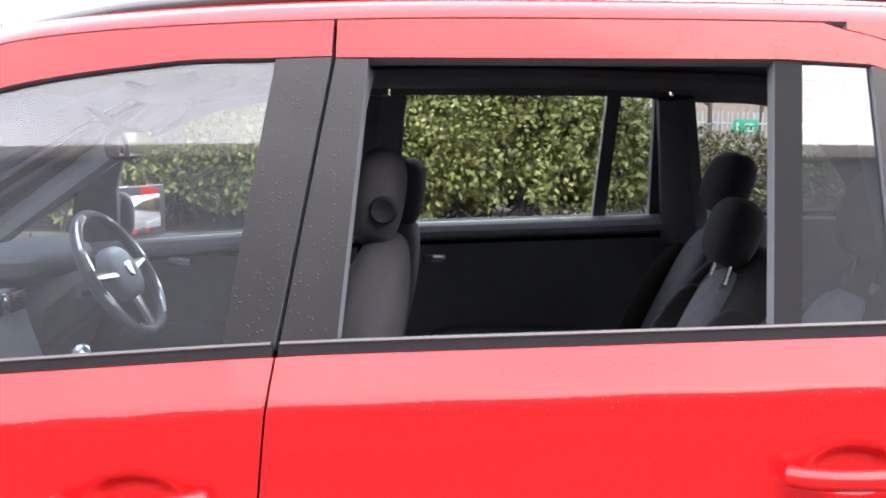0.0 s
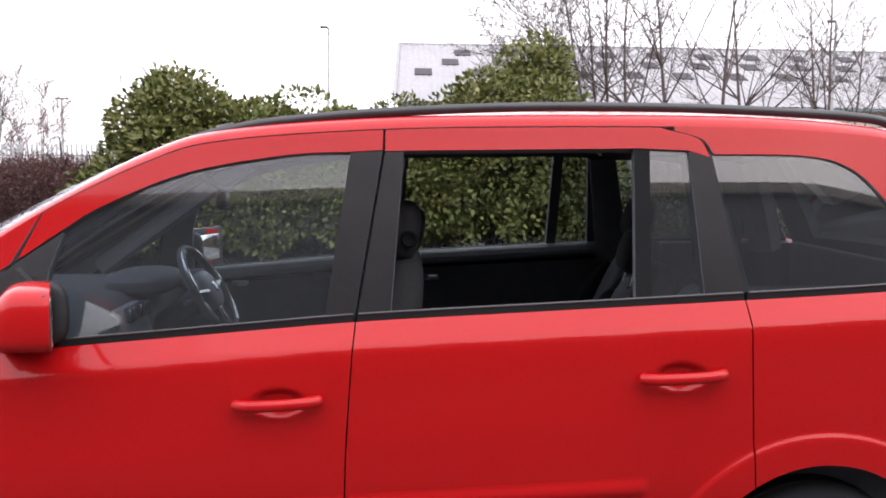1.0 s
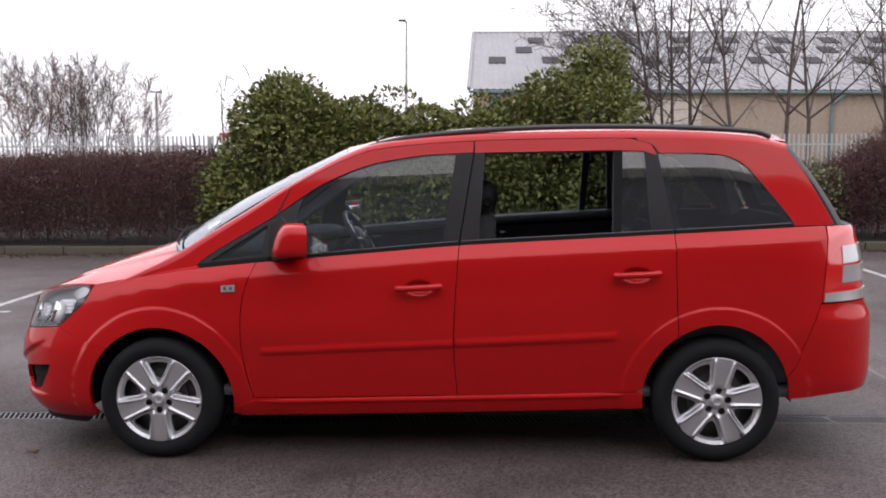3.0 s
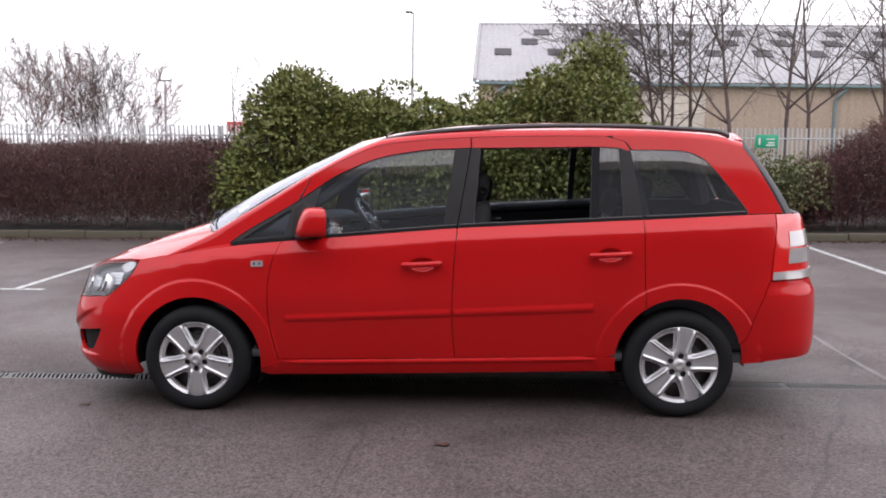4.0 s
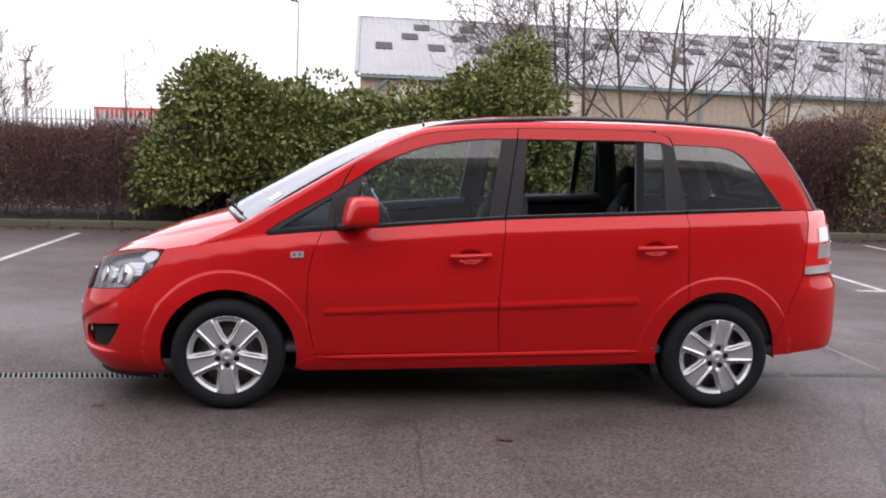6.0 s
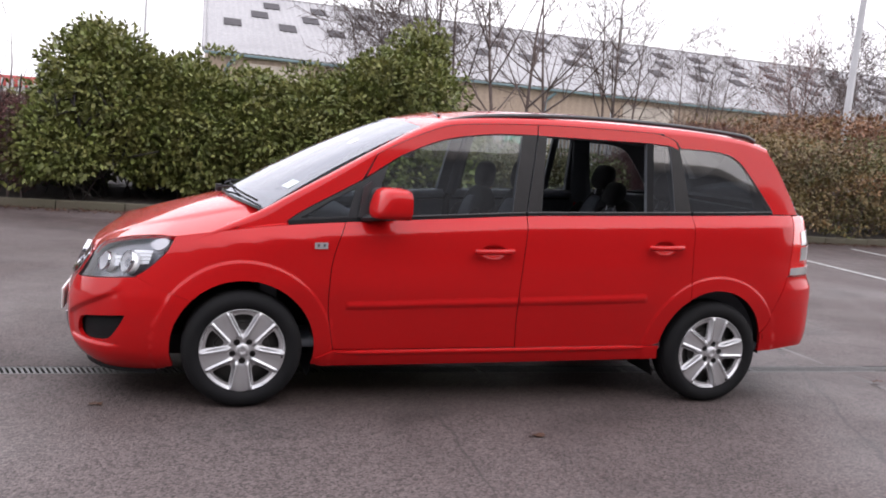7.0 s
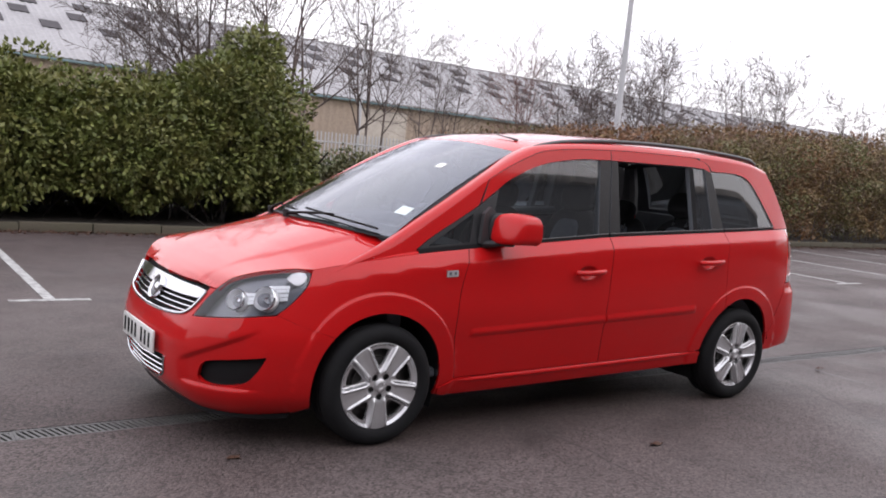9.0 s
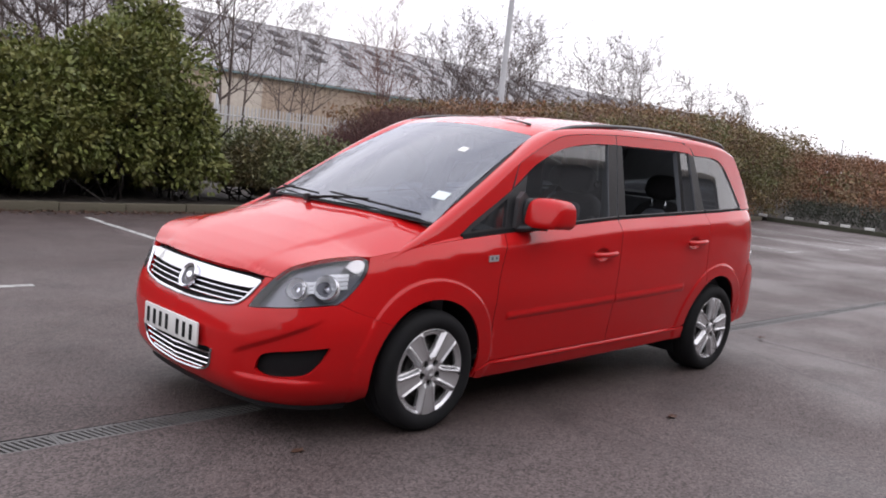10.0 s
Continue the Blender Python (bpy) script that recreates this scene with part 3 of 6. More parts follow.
for side, sf, hs, fl in (("near", flank, house, False), ("far", other(flank), other(house), True)):
    wing = panel("front_wing", WING, sf, M_RED, car, flip=fl, step=0.03, dense=[(arc(0, 0.3, 0.472, 180, 0, 40) + arc(0, 0.3, 0.436, 0, 180, 40), 0.0065)])
    fdoor = panel("front_door", FDOOR, sf, M_RED, car, flip=fl, step=0.03, back=M_RUBBER, depth=0.03, dense=[(SCOOP_FINE[0], 0.009), ([(0.4, 0.86), (1.5, 0.95), (1.5, 1.06), (0.4, 0.98)], 0.013)])
    rdoor = panel("rear_door", RDOOR, sf, M_RED, car, flip=fl, step=0.03, back=M_RUBBER, depth=0.03, dense=[(SCOOP_FINE[1], 0.009), (arc(2.703, 0.3, 0.472, 180, 90, 24) + arc(2.703, 0.3, 0.436, 90, 180, 24), 0.0065), ([(1.4, 0.96), (2.5, 1.02), (2.5, 1.11), (1.4, 1.06)], 0.013)])
    quarter = panel("rear_quarter", QUARTER, sf, M_RED, car, flip=fl, step=0.03, dense=[(arc(2.703, 0.3, 0.472, 180, 0, 40) + arc(2.703, 0.3, 0.436, 0, 180, 40), 0.0065), ([(2.5, 1.02), (3.3, 1.05), (3.3, 1.14), (2.5, 1.11)], 0.013)])
    SILL = [(0.376, 0.212), (0.42, 0.204), (2.362, 0.258), (2.354, 0.30), (2.356, 0.335), (2.31, 0.336), (1.47, 0.316), (0.47, 0.294), (0.37, 0.25)]
    panel("sill", SILL, sf, M_RED, car, flip=fl, step=0.025, lift=0.006)
    # the lip along the sill
    lip = [Vector(sf(x, 0.281 + 0.0252 * (x - 0.5))) + Vector((0, 0.002 if fl else -0.002, 0)) for x in np.linspace(0.46, 2.29, 14)]
    part("sill_lip", tube(lip, [0.004] + [0.0135] * 12 + [0.004], 10), M_RED, car)
    # rubbing strips
    st = strip_on(sf, fl)
    for door, x0, x1 in ((fdoor, 0.505, 1.449), (rdoor, 1.463, 2.238)):
        xs = np.linspace(x0, x1, 24)
        panel("rubbing_strip", [(x, STRIP_LO(x)) for x in xs] + [(x, STRIP_HI(x)) for x in xs[::-1]], st, M_RED, door, flip=fl, step=0.008, depth=0.010)
    # handles
    for (sx, sz), door in zip(SCOOPS, (fdoor, rdoor)):
        hx = [sx - 0.108, sx - 0.085, sx - 0.05, sx, sx + 0.05, sx + 0.085, sx + 0.108]
        hy = [0.006, -0.012, -0.022, -0.025, -0.022, -0.012, 0.006]
        pts = [(x, sf(x, sz)[1] * 0 + (y if not fl else 2 * MID - y), sz + 0.006 + (x - sx) * 0.05) for x, y in zip(hx, hy)]
        part("door_handle", tube(curve(pts, 5), [0.010] + [0.0145] * (len(curve(pts, 5)) - 2) + [0.011], 12, squash=1.05), M_RED, door, "red painted bar handle over a scooped recess")
    # upper side, red: pillar foot, door frames, rear pillar
    up = lambda x0, x1, n=20, dz=-0.003: [(x0 + (x1 - x0) * k / n, gutter(x0 + (x1 - x0) * k / n) + dz) for k in range(n + 1)]
    dlo = lambda x0, x1: [p for p in DLO if x0 <= p[0] <= x1]
    FRAME_F = [(0.60, float(np.interp(0.60, [p[0] for p in DLO], [p[1] for p in DLO])) + 0.002)] + [(p[0], p[1] + 0.002) for p in dlo(0.61, 1.46)] + [(1.551, 1.490)] + up(1.553, 0.66)
    PILLAR_A = belt_line(-0.04, 0.14, 0.002, 6) + [(0.19, 0.953)] + [(p[0], p[1] + 0.002) for p in dlo(0.19, 0.592)] + [(0.652, gutter(0.652) - 0.004)] + up(0.652, -0.04, 26, 0.0)
    panel("front_pillar", PILLAR_A, hs, M_RED, car, flip=fl, step=0.02, depth=0.03, back=M_TRIMGREY)
    panel("window_frame", FRAME_F, hs, M_RED, fdoor, flip=fl, step=0.02, depth=0.035, back=M_TRIM)
    FRAME_R = [(1.558, 1.488), (2.24, 1.494), (2.37, 1.488), (2.428, 1.470)] + curve([(2.43, 1.47), (2.402, 1.519), (2.328, 1.541)], 6) + up(2.30, 1.559)
    panel("window_frame", FRAME_R, hs, M_RED, rdoor, flip=fl, step=0.02, depth=0.035, back=M_TRIM)
    RQG = curve([(2.442, 1.478), (2.696, 1.472), (2.815, 1.437), (2.905, 1.351), (3.055, 1.160), (3.062, 1.130)], 8)
    PILLAR_D = curve([(2.338, 1.541), (2.410, 1.519), (2.440, 1.478)], 6)[:-1] + RQG + [(3.245, 1.132)] + curve([(3.265, 1.13), (3.19, 1.27), (3.115, 1.40), (3.052, 1.485)], 6) + up(3.045, 2.338, 20, 0.0)
    panel("rear_pillar", PILLAR_D, hs, M_RED, car, flip=fl, step=0.02, depth=0.03, back=M_LINING)
    # black pillar covers
    panel("pillar_cover", [(0.560, 1.170), (0.606, 1.205), (0.715, 1.276), (0.682, 1.180), (0.672, 1.08), (0.668, 1.00), (0.505, 0.985), (0.520, 1.03)], hs, M_BLACK, fdoor, flip=fl, step=0.025, depth=0.03, back=M_TRIM, lift=-0.001)
    panel("pillar_cover", [(1.466, 1.484), (1.551, 1.488), (1.479, 1.058), (1.400, 1.052)], hs, M_PILLAR, fdoor, flip=fl, step=0.03, depth=0.04, back=M_TRIM, lift=-0.001)
    panel("pillar_cover", [(1.558, 1.486), (1.607, 1.486), (1.572, 1.074), (1.487, 1.060)], hs, M_PILLAR, rdoor, flip=fl, step=0.03, depth=0.05, back=M_TRIM, lift=-0.001)
    panel("pillar_cover", [(2.372, 1.485), (2.434, 1.480), (2.498, 1.112), (2.393, 1.110)], hs, M_PILLAR, rdoor, flip=fl, step=0.03, depth=0.04, back=M_TRIM, lift=-0.001)
    panel("window_guide", [(2.226, 1.494), (2.268, 1.492), (2.252, 1.106), (2.211, 1.104)], hs, M_RUBBER, rdoor, flip=fl, step=0.03, depth=0.03, back=M_TRIM, lift=-0.003)
    # panes
    panel("quarter_trim", [(0.198, 0.956)] + [(p[0], p[1] - 0.001) for p in dlo(0.20, 0.60)] + [(0.56, 1.17), (0.515, 0.985)], hs, M_BLACK, car, holes=[[(0.262, 0.978), (0.40, 1.062), (0.545, 1.148), (0.508, 1.003)]], flip=fl, step=0.02, depth=0.02, lift=-0.002)
    panel("pane", [(0.215, 0.962), (0.40, 1.085), (0.585, 1.192), (0.530, 0.99)], hs, M_GLASS, car, flip=fl, step=0.05, depth=0.004, lift=-0.010)
    panel("pane", [(0.66, 1.0)] + [(0.66, 1.1), (0.69, 1.27)] + [(p[0], p[1] + 0.012) for p in dlo(0.70, 1.45)] + [(1.475, 1.492), (1.41, 1.045)], hs, M_GLASS, fdoor, flip=fl, step=0.05, depth=0.004, lift=-0.012, label="clear wet side window, wound up")
    panel("pane", [(2.260, 1.498), (2.378, 1.496), (2.40, 1.10), (2.245, 1.10)], hs, M_GLASSDARK, rdoor, flip=fl, step=0.05, depth=0.004, lift=-0.010)
    panel("pane", [(2.43, 1.485)] + [(p[0] + 0.006, p[1] + 0.008) for p in RQG[2:]] + [(3.06, 1.115), (2.49, 1.10)], hs, M_GLASSDARK, car, flip=fl, step=0.05, depth=0.004, lift=-0.008, label="dark tinted rear side window")
    if side == "far":
        panel("pane", [(1.55, 1.06), (1.60, 1.495), (2.24, 1.50), (2.22, 1.09)], hs, M_GLASS, rdoor, flip=fl, step=0.06, depth=0.004, lift=-0.012)
    # rubber strips under the windows
    strip = lambda x0, x1: belt_line(x0, x1, -0.002) + belt_line(x1, x0, 0.018)
    panel("window_rubber", strip(0.20, 1.478), hs, M_RUBBER, fdoor, flip=fl, step=0.02, depth=0.03, lift=0.004)
    panel("window_rubber", strip(1.487, 2.494), hs, M_RUBBER, rdoor, flip=fl, step=0.02, depth=0.03, lift=0.004)
    panel("window_rubber", strip(2.504, 3.06), hs, M_RUBBER, car, flip=fl, step=0.02, depth=0.03, lift=0.004)
    # a thin satin tube painting in the highlight along the top of the rubbers
    for x0, x1, owner in ((0.68, 1.476, fdoor), (1.490, 2.492, rdoor), (2.508, 3.055, car)):
        glint_line = [Vector(hs(x, belt(x) + 0.017)) + Vector((0, 0.004 if fl else -0.004, 0)) for x in np.linspace(x0, x1, 12)]
        part("window_glint", tube(glint_line, 0.0034, 6), M_RAIL, owner)
    # the rounded strip up the front pillar and along the roof
    sh = shoulder if not fl else other(shoulder)
    panel("roof_side", [(GUTTER[0, 0], 0.0), (3.05, 0.0), (3.05, 0.1), (GUTTER[0, 0], 0.1)], sh, M_RED, car, flip=fl, step=0.025, depth=0.015, back=M_LINING)
    # roof rail
    rail = [(x, 0.285, z) for x, z in zip([0.98, 1.05, 1.15, 1.27, 1.55, 1.95, 2.4, 2.75, 2.87, 2.94, 2.99], [1.497, 1.527, 1.551, 1.570, 1.594, 1.609, 1.606, 1.590, 1.581, 1.571, 1.550])]
    rail = [(x, y if not fl else 2 * MID - y, z) for x, y, z in curve(rail, 5)]
    part("roof_rail", tube(rail, 0.0125, 10, squash=1.1), M_RAIL, car, "black plastic roof rail")

panel("roof", [(p[0], p[1]) for p in EDGE if p[0] >= 0.92] + [(3.10, 0.5), (3.12, 0.9), (3.10, 1.3)] + [(p[0], 2 * MID - p[1]) for p in EDGE[::-1] if p[0] >= 0.92] +
      [screen(a, 1.004)[:2] for a in np.linspace(0.98, 0.02, 24)], roof, M_RED, car, step=0.05, depth=0.02, back=M_LINING)
_rear = curve([(0.22, 0.145), (0.165, 0.215), (0.06, 0.40), (-0.03, 0.62), (-0.065, 0.90)], 6)
_near = [(p[0], p[1]) for p in BON_EDGE]
_near = [p for p in _near if p[0] < 0.2]
panel("bonnet", _near + _rear + [(x, 2 * MID - y) for x, y in (_near + _rear)[::-1]][1:-1], bonnet, M_RED, car, step=0.03, depth=0.02, dense=[([(-0.83, 0.1), (-0.5, 0.1), (-0.5, 1.7), (-0.83, 1.7)], 0.018)])
panel("windscreen", [(0.0, -0.02), (1.0, -0.02), (1.0, 1.0), (0.0, 1.0)], screen, M_SCREEN, car, step=0.05, depth=0.005, flip=True, label="wet laminated windscreen reflecting the sky")
panel("screen_surround", [(-0.015, -0.03), (1.015, -0.03), (1.015, 1.01), (-0.015, 1.01)], screen, M_BLACK, car, holes=[[(0.025, 0.07), (0.975, 0.07), (0.97, 0.965), (0.03, 0.965)]], step=0.03, depth=0.004, flip=True, lift=-0.007)

# front bumper
LG = lambda y, z: (at_y(y, z), z)
GR_TOP = [(U_NOSE, 0.721), (-1.36, 0.721), (-1.2, 0.721), (-1.05, 0.721), (-0.968, 0.719)]
GR_BOT = curve([(-0.962, 0.716), (-1.008, 0.662), (-1.051, 0.622), (-1.102, 0.600), (-1.212, 0.586), (-1.359, 0.578), (U_NOSE, 0.575)], 5)
LOW = curve([LG(0.90, 0.367), LG(0.74, 0.370), LG(0.60, 0.380)], 4) + curve([LG(0.572, 0.372), LG(0.60, 0.295), LG(0.66, 0.262), LG(0.78, 0.246), LG(0.90, 0.240)], 5)
FOG = curve([(-0.93, 0.335), (-0.91, 0.390), (-0.857, 0.420), (-0.72, 0.441), (-0.585, 0.460)], 4) + curve([(-0.580, 0.455), (-0.626, 0.380), (-0.70, 0.318), (-0.86, 0.305), (-0.93, 0.325)], 4)[:-1]
BUMPER = [(U_NOSE, 0.575)] + GR_BOT[::-1][1:] + [(-0.948, 0.736), (-0.897, 0.737)] + [(u - 0.005, z) for u, z in curve(HL_INNER, 4)[::-1][2:-1]] + [(-1.003, 0.603)] + \
    [(u, z - 0.004) for u, z in curve(HL_LOWER, 4)[::-1][1:]] + [(-0.543, 0.6480), (-0.44, 0.6078)] + \
    earc(0, 0.30, 0.362, 0.358, 136.3, 196, 16) + [(-0.42, 0.178), (-0.6, 0.168), (-0.9, 0.160), (U_NOSE, 0.155)] + [(U_NOSE, 0.240)] + LOW[::-1][:1] + LOW[::-1][1:] + [(U_NOSE, 0.367)]
front_bumper = panel("front_bumper", BUMPER, flank, M_RED, car, holes=[FOG], step=0.022, depth=0.02, both=other(flank), dense=[([(-1.1, 0.27), (-0.54, 0.27), (-0.54, 0.60), (-0.75, 0.56), (-1.1, 0.42)], 0.0095)])

# ---- nose ----
two = dict(both=other(flank))
grille = panel("grille", [(U_NOSE - 0.004, 0.735)] + [(u, z + 0.014) for u, z in GR_TOP[1:]] + [(u, z - 0.012) for u, z in GR_BOT], flank, M_RUBBER, car, step=0.03, depth=0.02, lift=-0.030, label="black grille with chrome bars", **two)
CH = [(U_NOSE, 0.722)] + GR_TOP[1:] + [(-1.000, 0.690), (-1.03, 0.678), (-1.198, 0.670), (-1.36, 0.667), (U_NOSE, 0.665)]
panel("chrome_bar", CH, flank, M_CHROME, grille, step=0.018, depth=0.022, lift=0.003, label="broad polished chrome bar", **two)


def on_nose(pts, lift=0.0):
    """Points of the nose's surface for (u, z) pairs, from one side right across to the other."""
    near = [Vector(flank(u, z)) for u, z in pts]
    return [v + Vector((-lift, 0, 0)) for v in near]


def across(pts, lift=0.0):
    n = on_nose(pts, lift)
    return n + [Vector((v.x, 2 * MID - v.y, v.z)) for v in n[::-1][1:]]


part("chrome_edge", tube(across(GR_BOT, 0.004), 0.008, 8), M_CHROME, grille)
for u0, z1, z0 in ((-1.025, 0.655, 0.645), (-1.05, 0.633, 0.622), (-1.09, 0.611, 0.600)):
    row = [(u0 + (U_NOSE - u0) * j / 8, z1 + (z0 - z1) * (j / 8) ** 0.7) for j in range(9)]
    part("chrome_slat", tube(across(row, -0.008), 0.0055, 6, squash=0.8), M_CHROME, grille)
# plain round emblem
emb = Matrix.Translation((flank(at_y(0.899, 0.655), 0.655)[0] - 0.006, MID, 0.655)) @ Matrix.Rotation(radians(24), 4, "Y") @ pose(0, 0, 0, 0, 0, 90)


def turned(profile, m, n=40):
    bm = lathe(profile, (0, 0, 0), n)
    bmesh.ops.transform(bm, matrix=m, verts=bm.verts)
    bmesh.ops.recalc_face_normals(bm, faces=bm.faces[:])
    return bm


emblem = part("emblem", turned([(0.001, -0.004), (0.046, -0.004), (0.048, 0.006), (0.060, 0.014), (0.064, 0.006), (0.064, -0.012)], emb @ pose(0, 0, 0, 0, 0, 0)), M_CHROME, grille, "plain round chrome emblem")
part("emblem_field", turned([(0.001, 0.002), (0.044, 0.002), (0.045, -0.004)], emb), M_LAMPBLACK, grille)
part("emblem_boss", turned([(0.001, 0.012), (0.012, 0.011), (0.022, 0.006), (0.026, 0.000)], emb, 24), M_CHROME, grille)

low_grille = panel("lower_grille", [(U_NOSE - 0.004, 0.375)] + [(u, z + (0.01 if z > 0.33 else -0.01)) for u, z in LOW] + [(U_NOSE - 0.004, 0.230)], flank, M_RUBBER, car, step=0.03, depth=0.02, lift=-0.028, label="black lower grille with four chrome slats", **two)
for z1, z0, ye in ((0.350, 0.338, 0.585), (0.322, 0.310, 0.597), (0.294, 0.282, 0.612), (0.268, 0.256, 0.66)):
    row = [LG(ye + (0.899 - ye) * j / 6, z1 + (z0 - z1) * j / 6) for j in range(7)]
    part("chrome_slat", tube(across(row, -0.006), 0.006, 6, squash=0.8), M_CHROME, low_grille)
part("chrome_edge", tube(across(curve([LG(0.570, 0.376), LG(0.597, 0.295), LG(0.66, 0.259), LG(0.78, 0.243), LG(0.899, 0.237)], 6), 0.002), 0.006, 6), M_CHROME, low_grille)
for sf, fl in ((flank, False), (other(flank), True)):
    fog = panel("fog_recess", [(-0.95, 0.29), (-0.93, 0.40), (-0.857, 0.434), (-0.565, 0.475), (-0.61, 0.37), (-0.70, 0.295)], sf, M_RUBBER, front_bumper, flip=fl, step=0.03, depth=0.02, lift=-0.030, label="black blanked fog lamp recess")
    lens = panel("headlight", HEADLIGHT, sf, M_LENS, car, flip=fl, step=0.025, depth=0.004, lift=0.001, label="clear lens headlight with twin round reflectors")
    lens.visible_shadow = False  # daylight passes the clear lens
    cup = panel("lamp_housing", [(u, z) for u, z in HEADLIGHT], sf, M_LAMPGREY, lens, flip=fl, step=0.03, depth=0.004, lift=-0.052)
    # side walls of the housing
    ring = resample(HEADLIGHT, 0.03)
    wv = []
    for u, z in ring:
        p = Vector(sf(u, z))
        n = (Vector(sf(u + 0.004, z)) - Vector(sf(u - 0.004, z))).cross(Vector(sf(u, z + 0.004)) - Vector(sf(u, z - 0.004))).normalized() * (-1 if fl else 1)
        wv += [p - n * 0.002, p - n * 0.054]
    mesh_ob("lamp_wall", wv, [(2 * i, 2 * i + 1, (2 * i + 3) % len(wv), (2 * i + 2) % len(wv)) for i in range(len(ring))], M_LAMPGREY, lens)
    for uu, zz, rr in ((-0.770, 0.703, 0.047), (-0.620, 0.714, 0.055)):
        c = Vector(sf(uu, zz)) + Vector((0.030, 0.018 if not fl else -0.018, -0.004))
        aim = look(c, c + Vector((-1.0, -0.55 if not fl else 0.55, 0.42))) @ pose(0, 0, 0, -90, 0, 0)
        part("reflector", turned([(0.014, -0.034), (0.034, -0.026), (rr * 0.74, -0.012), (rr * 0.92, 0.008), (rr * 0.97, 0.020), (rr * 1.02, 0.022), (rr * 1.05, 0.014), (rr * 1.05, -0.02)], aim, 40), M_REFLECTOR, lens, "bright round headlamp bowl")
        part("bulb_cap", turned([(0.001, 0.004), (0.012, 0.002), (0.016, -0.006), (0.016, -0.034)], aim, 20), M_CHROME, lens)
        part("bowl_rim", turned([(rr * 0.98, 0.021), (rr * 1.02, 0.026), (rr * 1.07, 0.022), (rr * 1.08, 0.012)], aim, 40), M_CHROME, lens)
    # stepped white strips beside each bowl, painting in the sky's glints
    for u0, u1, z0, n in ((-0.728, -0.664, 0.690, 3), (-0.575, -0.492, 0.712, 4)):
        for k in range(n):
            zb = z0 + 0.018 * k
            panel("glint_facet", [(u0 - 0.004 * k, zb), (u1 + 0.004 * k, zb + 0.006), (u1 + 0.004 * k, zb + 0.021), (u0 - 0.004 * k, zb + 0.015)], sf, M_REFLECTOR, lens, flip=fl, step=0.02, depth=0.004, lift=-0.022 - 0.003 * (k % 2))
    panel("indicator_strip", curve([(-0.50, 0.812), (-0.46, 0.837), (-0.415, 0.842), (-0.392, 0.826), (-0.415, 0.796), (-0.455, 0.785), (-0.50, 0.812)], 3)[:-1], sf, M_WHITELENS, lens, flip=fl, step=0.02, depth=0.006, lift=-0.009)
    # side badge on the wing: a small chrome tablet with a dark field
    bd = panel("side_badge", [(0.333, 0.833), (0.400, 0.836), (0.400, 0.868), (0.333, 0.865)], sf, M_WHITELENS, car, flip=fl, step=0.02, depth=0.006, lift=0.006, label="small chrome badge")
    panel("badge_field", [(0.346, 0.843), (0.358, 0.844), (0.358, 0.858), (0.346, 0.857)], sf, M_LAMPBLACK, bd, flip=fl, step=0.02, depth=0.002, lift=0.0075)
    panel("badge_field", [(0.376, 0.845), (0.388, 0.846), (0.388, 0.859), (0.376, 0.858)], sf, M_LAMPBLACK, bd, flip=fl, step=0.02, depth=0.002, lift=0.0075)
def skirt(u, z):
    x, y, _ = flank(u, 0.185)
    return (x, y, z)


panel("bumper_lip", [(U_NOSE, 0.148), (-0.9, 0.148), (-0.6, 0.146), (-0.45, 0.146), (-0.42, 0.185), (-0.6, 0.19), (U_NOSE, 0.19)], skirt, M_RUBBER, car, step=0.04, depth=0.02, lift=-0.022, both=other(skirt))

# number plate with plain dark bars
plate = part("number_plate", box((flank(U_NOSE, 0.43)[0] - 0.014, MID - 0.002, 0.428), (0.012, 0.524, 0.112), 0.004), M_PLATE, car, "white number plate with plain dark bars")
for k, yy in enumerate((0.215, 0.152, 0.089, 0.026, -0.080, -0.143, -0.208)):
    part("bar", box((flank(U_NOSE, 0.43)[0] - 0.0215, MID + yy, 0.428), (0.003, 0.026, 0.074), 0.001, seg=1), M_RUBBER, plate)

# ---- tail ----
tail_in = next(u for u in US[::-1] if flank(u, 0.9)[1] < 0.30)
REAR = earc(2.703, 0.30, 0.355, 0.376, 17, 0, 8) + [(3.14, 0.308), (3.30, 0.328), (3.6, 0.345), (U_TAIL, 0.35), (U_TAIL, 0.765), (tail_in, 0.766)] + [(3.1895, 0.763), (3.1235, 0.60), (3.0785, 0.46)]
rear_bumper = panel("rear_bumper", REAR, flank, M_RED, car, step=0.025, depth=0.02, **two)
for sf, fl in ((flank, False), (other(flank), True)):
    TL = curve([(3.197, 0.770), (3.219, 0.94), (3.243, 1.07), (3.258, 1.124)], 5) + [(tail_in - 0.05, 1.122), (tail_in, 1.0), (tail_in, 0.770)]
    tail = panel("tail_light", TL, sf, M_REDLENS, car, flip=fl, step=0.025, depth=0.03, lift=0.002, label="red tail light with clear blocks")
    panel("clear_strip", [(3.203, 0.773), (3.209, 0.815), (tail_in - 0.01, 0.822), (tail_in - 0.01, 0.775)], sf, M_WHITELENS, tail, flip=fl, step=0.025, depth=0.006, lift=0.006)
    panel("clear_block", [(3.315, 0.858), (3.322, 0.938), (tail_in - 0.02, 0.942), (tail_in - 0.02, 0.862)], sf, M_WHITELENS, tail, flip=fl, step=0.025, depth=0.006, lift=0.006)
    panel("clear_block", [(3.324, 0.950), (3.330, 1.030), (tail_in - 0.03, 1.036), (tail_in - 0.02, 0.954)], sf, M_WHITELENS, tail, flip=fl, step=0.025, depth=0.006, lift=0.006)
